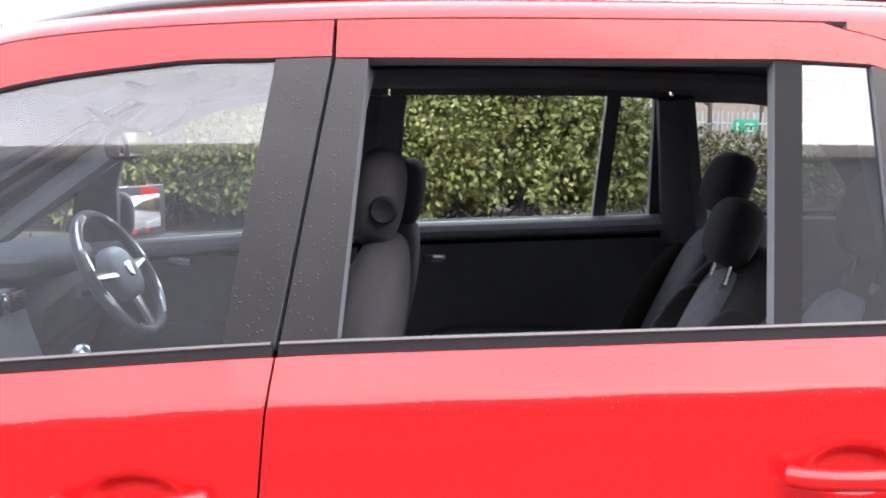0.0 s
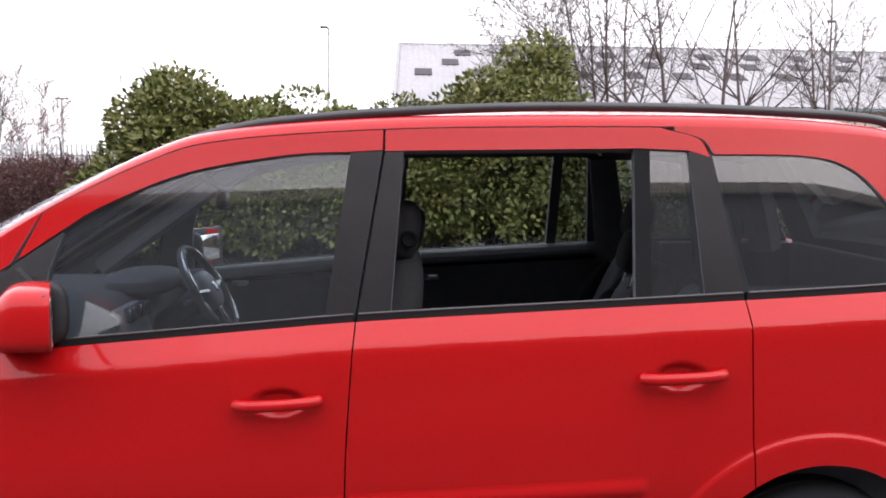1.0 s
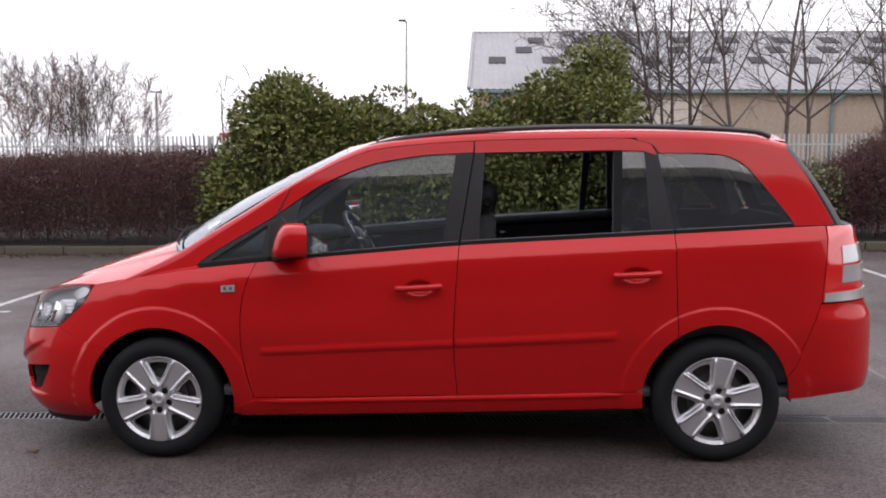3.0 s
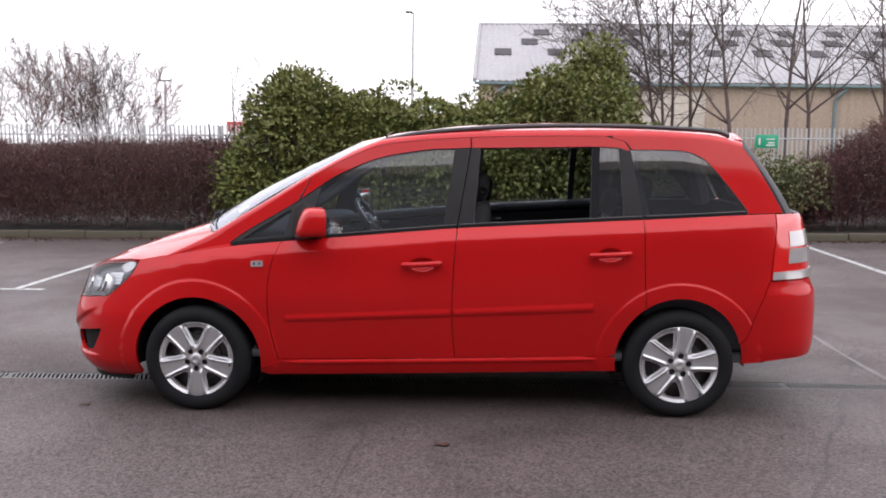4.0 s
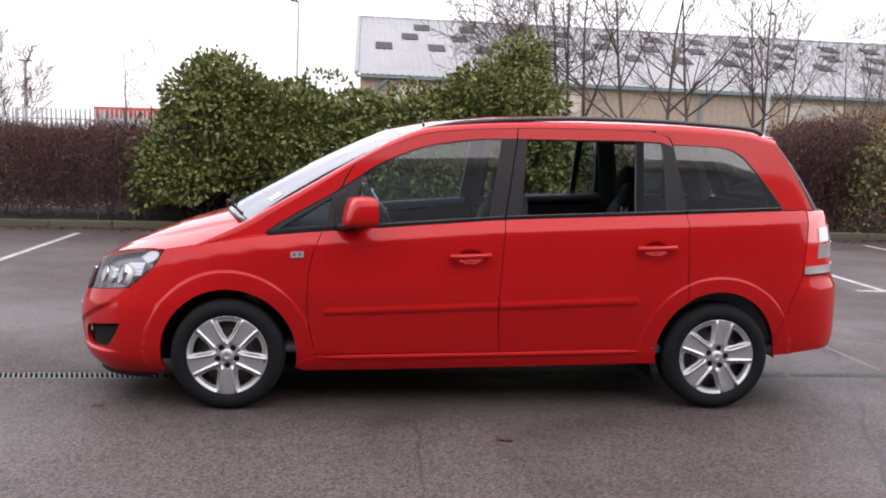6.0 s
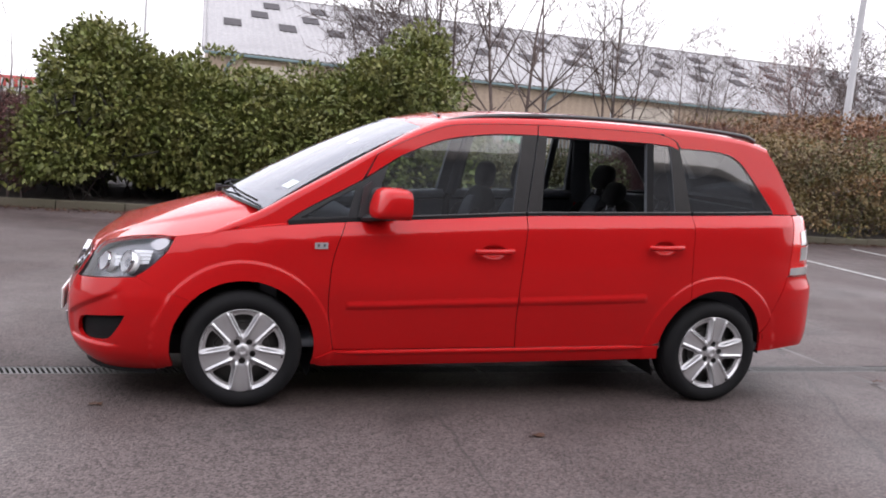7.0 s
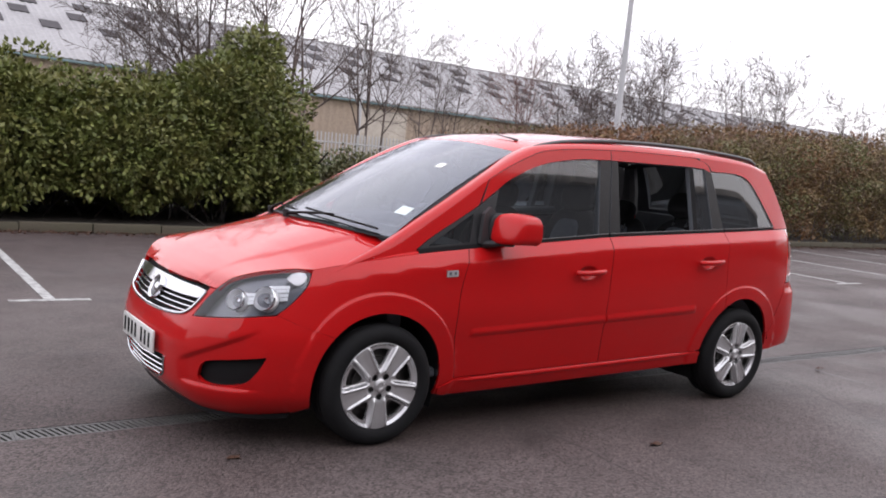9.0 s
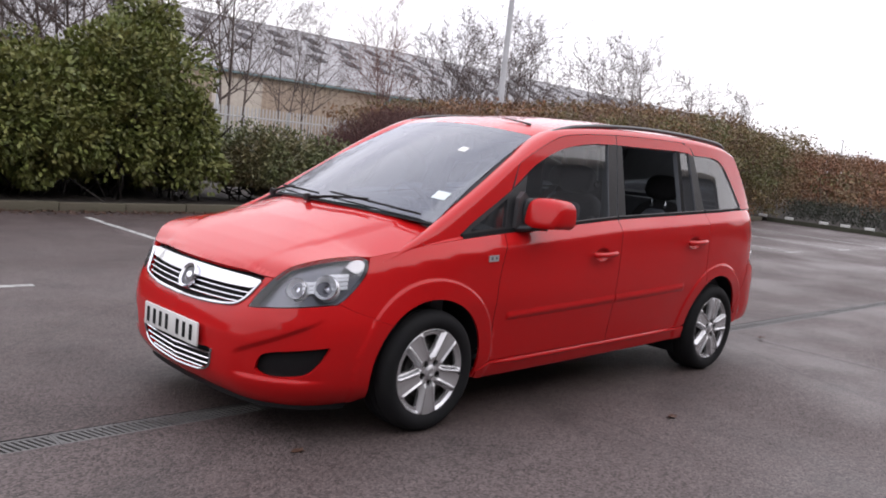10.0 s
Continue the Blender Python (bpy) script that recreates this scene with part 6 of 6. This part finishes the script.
M_REDLEAF = material("red_leaf", (0.066, 0.0165, 0.0185), rough=0.8, vary=0.8, scale=0.9, second=(0.058, 0.031, 0.021), fine=0.45, island=True)
M_BROWNLEAF = material("brown_leaf", (0.165, 0.067, 0.031), rough=0.7, vary=0.95, scale=0.35, second=(0.085, 0.088, 0.028), fine=0.28, island=True)
hedge("hedge", -13.5, -2.5, 8.99, 11.2, ([-14, -9, -5, -2.5], [1.50, 1.48, 1.44, 1.4]), 48000, 21, M_TWIGRED, "dense dark red leafless hedge behind the kerb", 0.035, M_REDLEAF, 1.3, 0.12, 0.30)
hedge("hedge", 6.65, 9.2, 9.3, 11.0, ([6.6, 7.0, 7.4, 8.0, 9.2], [0.85, 1.15, 1.45, 1.75, 1.85]), 12000, 22, M_TWIGRED, "tangled red brown hedge behind the kerb", 0.05, M_REDLEAF, 0.7)
hedge("hedge", 8.7, 24.0, 9.3, 11.2, ([8.4, 9.2, 9.8, 11, 12.5, 14, 17, 21, 24], [1.2, 1.65, 1.85, 1.7, 1.95, 2.25, 2.55, 2.6, 2.4]), 24000, 23, M_TWIGBROWN, "overgrown brown and olive hedge beyond the bays", 0.075, M_OLIVE, 2.6, 0.015, 0.8)
hedge("hedge", 9.4, 46.0, 10.9, 14.0, ([9.4, 11, 12, 14, 17, 20, 23, 26, 28.4, 31, 35, 46], [1.9, 2.2, 2.3, 2.5, 2.8, 3.0, 2.95, 2.75, 2.5, 2.35, 2.35, 2.3]), 34000, 24, M_TWIGBROWN, "tall russet hedge along the boundary", 0.10, M_BROWNLEAF, 2.2, 0.04, 0.7)
hedge("hedge", 24.6, 40.0, -14.0, 9.0, ([24, 40], [1.6, 2.2]), 18000, 25, M_TWIGBROWN, "brown shrubs behind the clipped hedge", 0.13, M_BROWNLEAF, 1.5)
M_BOXLEAF = material("clipped_leaf", (0.016, 0.022, 0.010), rough=0.6, vary=0.6, scale=2, fine=0.4, island=True)
hedge("clipped_hedge", 22.3, 23.3, -13.5, 8.6, ([22, 24], [0.62, 0.62]), 9000, 26, M_BOXLEAF, "low clipped dark green hedge by the kerb", 0.06, M_BOXLEAF, 2.2)


def tree(name, x, y, h, seed, mat, label, stems=1, spread=0.35, depth=5, group="", kids=3):
    """A bare tree: a tapered trunk with limbs that fork to fine twigs."""
    rng = np.random.default_rng(seed)
    th = thing(name, (x, y, 0), label, "tree", group)
    big, small = ([], [], [], []), ([], [], [], [])

    def grow(p, d, length, r, lev):
        segs = (7, 5, 4, 2, 2)[min(lev, 4)]
        for s in range(segs):
            q = p + d * length / segs
            r2 = r * ((segs - 0.82 * (s + 1)) / (segs - 0.82 * s))
            store = big if lev < 2 else small
            store[0].append(p), store[1].append(q), store[2].append(max(r, 0.0075)), store[3].append(max(r2, 0.006))
            if lev < depth and (lev > 0 or s >= 1):
                for _ in range((kids, 2, 2, 2, 2)[min(lev, 4)]):
                    if rng.random() < (0.80, 0.72, 0.62, 0.55, 0.4)[min(lev, 4)]:
                        a = rng.normal(0, 1, 3)
                        a -= d * a.dot(d)
                        a /= np.linalg.norm(a) + 1e-9
                        open_ = rng.uniform(0.55, 1.0) * (0.8 + spread)
                        nd = d * math.cos(open_) + a * math.sin(open_)
                        nd[2] += 0.10
                        nd /= np.linalg.norm(nd)
                        left = 1 - 0.72 * s / segs
                        grow(q, nd, length * rng.uniform(*((0.48, 0.74) if lev == 0 else (0.36, 0.58))) * (left if lev == 0 else 0.6 + 0.4 * left), max(r2 * rng.uniform(0.5, 0.68), 0.0065), lev + 1)
            p, r = q, r2
            d = d + rng.normal(0, 0.06 if lev else 0.04, 3)
            d[2] += 0.09 if lev else 0.03
            d /= np.linalg.norm(d)
    for k in range(stems):
        a = 2 * math.pi * k / stems + rng.uniform(0, 1)
        out = 0.10 * (stems > 1)
        d = np.array([math.cos(a) * out, math.sin(a) * out, 1.0])
        d /= np.linalg.norm(d)
        grow(np.array([x + 0.22 * math.cos(a) * (stems > 1), y, -0.05]), d, h * (1.0 if k == 0 else rng.uniform(0.75, 0.95)), h * 0.010 / (1 + 0.22 * (stems - 1)) + 0.012, 0)
    V, F = sticks(*big)
    fast_mesh("trunk", V, F, mat, th)
    V, F = sticks(*small)
    fast_mesh("crown", V, F, mat, th)
    return th


BARE = "leafless winter tree with fine dark twigs"
for k, (x, y, h, st) in enumerate(((7.0, 23.6, 8.6, 3), (7.9, 24.0, 7.6, 1), (8.5, 21.4, 7.2, 1), (12.8, 30.0, 9.6, 1), (14.0, 31.0, 9.2, 1), (18.3, 33.8, 10.4, 2), (21.0, 36.5, 8.0, 1), (5.0, 23, 5.4, 2), (29.2, 45, 8.2, 2), (33.0, 48, 8.8, 2))):
    tree("tree", x, y, h, 40 + k, M_BARK, BARE, st, group="bare trees by the fence", depth=3)
for k, (x, y, h) in enumerate(((-13.3, 33, 3.9), (-14.7, 32, 4.4), (-15.9, 33, 4.7), (-17.3, 32, 4.8), (-18.6, 33.5, 4.8), (-20.0, 32, 4.7), (-21.6, 33, 4.8), (-16.8, 36, 5.0), (-23.2, 34, 4.9))):
    tree("tree", x, y, h, 60 + k, M_BARKRED if k % 3 == 0 else M_BARK, BARE, 2, group="bare trees beyond the fence", depth=3, spread=0.05)
for k, (x, y, h) in enumerate(((-5.4, 19.0, 3.5), (-4.7, 19.3, 3.3))):
    tree("sapling", x, y, h, 75 + k, M_BARK, "thin leafless sapling behind the hedge", 1, group="saplings", depth=2, kids=1)
tree("tree", 36.5, 44.0, 9.0, 80, M_BARKRED, "spreading red-twigged leafless tree", 3, group="bare trees along the boundary", depth=3, spread=0.2)
for k, (x, y, h) in enumerate(((19.0, 20.2, 4.9), (20.6, 20.6, 5.2), (22.9, 20.2, 5.7), (24.6, 21, 5.3), (28.2, 20, 5.5), (31.2, 20, 5.8), (36.1, 20, 5.1), (42, 21, 4.8))):
    tree("tree", x, y, h, 81 + k, M_BARK, "slender leafless tree along the boundary", 2, group="bare trees along the boundary", depth=3)

# dead leaves blown along the kerb
lit = np.random.default_rng(91)
n_lit = 5200
lx = lit.uniform(-12, 21, n_lit)
ly = 8.84 - np.abs(lit.normal(0, 0.22, n_lit)) * (0.5 + 0.5 * np.sin(lx * 0.9) ** 2)
LV, LF = leaves(np.stack([lx, ly, lit.uniform(0.004, 0.014, n_lit)], 1), lit.normal(0, 1, (n_lit, 3)) * np.array([1, 1, 0.08]), 0.05, lit, droop=0.0)
LV[:, 2] = np.clip(LV[:, 2], 0.003, 0.03)
tagged(fast_mesh("leaf_litter", LV, LF, M_DEBRIS, None), "brown leaf litter blown along the kerb", "leaves", kind="stuff")

# ---- beyond the hedges ----
TILTED = Matrix.Rotation(radians(0.9), 4, "Y")  # the car park falls slightly against the true level
M_ROOF = material("fibre_roof", (0.25, 0.245, 0.25), rough=0.7, vary=0.6, scale=0.25, second=(0.18, 0.175, 0.18), fine=0.12, fine_scale=4)
M_SKYLIGHT = material("dirty_skylight", (0.060, 0.056, 0.060), rough=0.85, spec=0.15, vary=0.4, scale=2)
M_CLAD = material("cream_cladding", (0.29, 0.225, 0.175), rough=0.75, vary=0.6, scale=0.3, second=(0.27, 0.215, 0.175), fine=0.1, fine_scale=5)
M_CLADPALE = material("pale_cladding", (0.40, 0.355, 0.31), rough=0.75, vary=0.5, scale=0.4, fine=0.1, fine_scale=5)
M_GUTTER = material("teal_gutter", (0.12, 0.175, 0.19), rough=0.5, vary=0.4, scale=2)
M_GALV = material("galvanised_steel", (0.42, 0.42, 0.43), rough=0.5, metal=0.4, vary=0.4, scale=3)
M_POST = material("lamp_post_steel", (0.33, 0.33, 0.34), rough=0.5, metal=0.3, vary=0.4, scale=2)
M_GREENSIGN = material("green_sign", (0.015, 0.30, 0.17), rough=0.4)

EX0, EX1, EY, EZ, RUN, RISE = 0.4, 150.0, 61.0, 6.0, 16.0, 6.0


def ribbed(name, corner, along, up, length, height, pitch, depth, mat, parent, x_from=0.0):
    """A corrugated sheet: waves run along 'along', ribs up 'up'."""
    n = int(length / pitch)
    c, a, u = Vector(corner), Vector(along), Vector(up)
    nrm = a.cross(u).normalized()
    V, F = [], []
    for k in range(n + 1):
        for (dx, dd) in ((0.0, 0), (0.3, 0), (0.5, 1), (0.8, 1)):
            p = c + a * ((k + dx) * pitch) + nrm * depth * dd
            V += [p, p + u * height]
    m = len(V) // 2
    for i in range(m - 1):
        F.append((2 * i, 2 * i + 2, 2 * i + 3, 2 * i + 1))
    return fast_mesh(name, np.array([tuple(v) for v in V]), np.array(F), mat, parent)


shed = thing("warehouse", (EX0, EY, 0), "long pale warehouse with a ribbed roof and dark skylights", "building")
wl_ = ribbed("wall", (EX0, EY, -1.0), (1, 0, 0), (0, 0, 1), EX1 - EX0, EZ + 1.0, 0.6, 0.05, M_CLAD, shed)
slope = Vector((0, RUN, RISE)).normalized()
rf = ribbed("roof", (EX0 - 0.3, EY - 0.35, EZ - 0.05), (1, 0, 0), slope, EX1 - EX0 + 0.6, math.hypot(RUN, RISE) + 0.4, 0.5, 0.045, M_ROOF, shed)
mesh_ob("end_wall", [(EX0, EY, -1), (EX0, EY, EZ), (EX0, EY + RUN, EZ + RISE), (EX0, EY + 2 * RUN, EZ), (EX0, EY + 2 * RUN, -1)], [(0, 1, 2, 3, 4)], M_CLAD, shed, smooth=False)
mesh_ob("rear_roof", [(EX0, EY + RUN, EZ + RISE), (EX1, EY + RUN, EZ + RISE), (EX1, EY + 2 * RUN, EZ), (EX0, EY + 2 * RUN, EZ)], [(0, 1, 2, 3)], M_ROOF, shed, smooth=False)
part("verge", tube([(EX0 - 0.3, EY - 0.3, EZ), (EX0 - 0.3, EY + RUN, EZ + RISE + 0.1)], 0.16, 6), M_ROOF, shed)
part("ridge", tube([(EX0 - 0.3, EY + RUN, EZ + RISE + 0.08), (EX1, EY + RUN, EZ + RISE + 0.08)], 0.16, 6), M_ROOF, shed)
part("gutter", box(((EX0 + EX1) / 2, EY - 0.42, EZ - 0.22), (EX1 - EX0 + 0.6, 0.26, 0.20), 0.05), M_GUTTER, shed)
for k in range(7):
    x = EX0 + 1.2 + 24.5 * k if k else EX0 + 1.3
    part("downpipe", tube([(x + 0.7, EY - 0.35, EZ - 0.4), (x + 0.15, EY - 0.25, EZ - 0.9), (x, EY - 0.12, EZ - 1.2), (x, EY - 0.12, -1)], 0.12, 8), M_GUTTER, shed)
for x in (3, 12.4, 33, 61):
    part("pale_panel", box((x + 2.2, EY - 0.06, 2.2), (4.6, 0.10, 6.2), 0.02), M_CLADPALE, shed)
rng = random.Random(3)
for k in range(33):
    for t, off in ((0.46, 1.9), (0.65, 4.0), (0.84, 5.2)):
        x = EX0 + off + 4.13 * k + rng.uniform(-0.2, 0.2)
        p = Vector((x, EY - 0.35, EZ - 0.05)) + slope * math.hypot(RUN, RISE) * t + Vector((0, -0.03, 0.075))
        sk = box((0, 0, 0), (1.35, 1.9, 0.05), 0.01, seg=1)
        bmesh.ops.transform(sk, matrix=Matrix.Translation(p) @ Matrix.Rotation(math.atan2(RISE, RUN), 4, "X"), verts=sk.verts)
        part("skylight", sk, M_SKYLIGHT, shed)
shed.matrix_world = TILTED @ shed.matrix_world

# low red-roofed building far off
low = thing("distant_building", (-15, 62, 0), "low distant building with a red fascia", "building")
part("wall", box((-14.6, 64, 1.2), (8, 4, 2.4), 0.05), M_CLADPALE, low)
part("fascia", box((-14.6, 61.9, 2.68), (8.2, 0.3, 0.75), 0.05), material("red_fascia", (0.35, 0.05, 0.045), rough=0.5, vary=0.3, scale=0.5), low)


# ---- fence: palisade pales on two rails ----
def pale_mesh(h):
    w, d = 0.068, 0.012
    prof = [(-w / 2, d), (-w / 6, 0), (w / 6, 0), (w / 2, d)]
    bm = bmesh.new()
    lo = [bm.verts.new((x, y, 0.05)) for x, y in prof]
    hi = [bm.verts.new((x, y, h - 0.14)) for x, y in prof]
    tips = [bm.verts.new((x * 0.95, y, h - 0.03)) for x, y in prof]
    tip = [bm.verts.new((-0.022, 0.006, h)), bm.verts.new((0.0, 0.004, h - 0.05)), bm.verts.new((0.022, 0.006, h))]
    for a in (lo, ):
        for i in range(3):
            bm.faces.new((a[i], a[i + 1], hi[i + 1], hi[i]))
    for i in range(3):
        bm.faces.new((hi[i], hi[i + 1], tips[i + 1], tips[i]))
    bm.faces.new((tips[0], tips[1], tip[0]))
    bm.faces.new((tips[1], tips[2], tip[1]))
    bm.faces.new((tips[2], tips[3], tip[2]))
    return bm


def fence_top(x):
    return 2.07 - 0.008 * x


FY = 26.0
fence = thing("palisade_fence", (0, FY, 0), "galvanised steel palisade fence behind the hedges", "fence")
p0 = part("pale", pale_mesh(2.0), M_GALV, fence)
p0.location = (-22.0, FY, fence_top(-22.0) - 2.0)
p0.matrix_parent_inverse = WORLD[fence].inverted()
for k in range(1, 300):
    x = -22.0 + 0.155 * k
    o = new("pale", p0.data)
    o.parent, o.matrix_parent_inverse = fence, WORLD[fence].inverted()
    o.location = (x, FY, fence_top(x) - 2.0 + rnd.uniform(-0.008, 0.008))
    o.rotation_euler = (0, rnd.uniform(-0.01, 0.01), 0)
rest = []
for k in range(300):
    for x in ((-22.155 - 0.155 * k,) if k < 124 else ()) + ((24.5 + 0.155 * k,) if k < 240 else ()):
        b = pale_mesh(2.0)
        bmesh.ops.translate(b, vec=(x, FY, fence_top(x) - 2.0), verts=b.verts)
        rest.append(b)
ro = part("far_pales", join(*rest), M_GALV, fence, smooth=False)
ro["kind"] = "stuff"
for dz in (0.45, 1.62):
    part("rail", tube([(-41.3, FY + 0.04, fence_top(-41.3) - 2 + dz), (61.6, FY + 0.04, fence_top(61.6) - 2 + dz)], 0.028, 4), M_GALV, fence)
for k in range(38):
    x = -41 + 2.75 * k
    part("fence_post", box((x, FY + 0.09, fence_top(x) - 1.05), (0.10, 0.06, 2.0), 0.0), M_GALV, fence)

SX, SY, SZ = 10.8, 25.6, 1.51
sign = thing("green_sign", (SX, SY, 0), "small green sign with white marks on the fence", "sign")
part("board", box((SX, SY - 0.05, SZ), (0.75, 0.02, 0.44), 0.008), M_GREENSIGN, sign)
for dx, dz, w in ((0.12, 0.07, 0.27), (0.15, -0.05, 0.22), (0.12, -0.13, 0.29)):
    part("bar", box((SX + dx, SY - 0.065, SZ + dz), (w, 0.006, 0.042), 0), M_PLATE, sign)
part("bar", box((SX - 0.24, SY - 0.065, SZ), (0.06, 0.006, 0.22), 0), M_PLATE, sign)
part("sign_post", tube([(SX, SY, 0.0), (SX, SY, 1.74)], 0.03, 8), M_POST, sign)


# ---- lamp posts ----
def lamp_post(x, y, h, r, label, heads=1, lean=1.0):
    lp = thing("street_lamp", (x, y, 0), label, "lamp post", "lamp posts")
    part("pole", tube([(x, y, -0.5), (x, y, 1.2), (x, y, 1.25), (x, y, h)], [r * 1.35, r * 1.3, r, r * 0.6], 12), M_POST, lp)
    for k in range(heads):
        s = (-1, 1)[k]
        part("lamp_head", box((x + s * 0.24, y, h + 0.04), (0.42, 0.22, 0.11), 0.04), M_LAMPBLACK, lp)
        part("bracket", tube([(x, y, h - 0.05), (x + s * 0.18, y, h + 0.03)], 0.04, 8), M_POST, lp)
    lp.matrix_world = Matrix.Translation((x, y, 0)) @ Matrix.Rotation(radians(lean), 4, "Y") @ Matrix.Translation((-x, -y, 0)) @ lp.matrix_world
    return lp


lamp_post(-3.0, 45.0, 8.6, 0.085, "tall thin grey lamp post far behind the hedge")
lamp_post(-22.8, 60.0, 6.0, 0.11, "distant lamp post with twin heads", 2)
lamp_post(13.7, 12.35, 9.0, 0.085, "tall galvanised lamp post rising out of the hedge")
lamp_post(22.3, 41.4, 8.4, 0.10, "grey lamp post among bare trees")
lamp_post(-34.0, 70.0, 9.0, 0.11, "distant lamp post among bare trees")
lamp_post(120.0, 46.0, 6.6, 0.10, "distant lamp post beyond the hedge")

# ---- behind the camera: plain building that closes the yard ----
M_BACK = material("grey_cladding", (0.085, 0.085, 0.09), rough=0.7, vary=0.4, scale=0.4, fine=0.1, fine_scale=8)
back = thing("showroom", (0, -18, 0), "plain grey building across the yard", "building")
part("wall", box((2, -21, 5.5), (80, 8, 11.0), 0.05), M_BACK, back)
part("roof_edge", box((2, -17.1, 11.0), (80.4, 0.6, 0.4), 0.04), M_CLADPALE, back)

# white markers on the kerb before the clipped hedge
for k, yy in enumerate((9.0, 8.2, 7.2, 6.6, 5.95, 5.2, 4.3, 3.3)):
    mk = part("bay_marker", box((22.02, yy, 0.155), (0.03, 0.26, 0.07), 0.01), M_PLATE, None)
    tagged(mk, "small white marker plate on the kerb", "marker", "markers along the kerb")
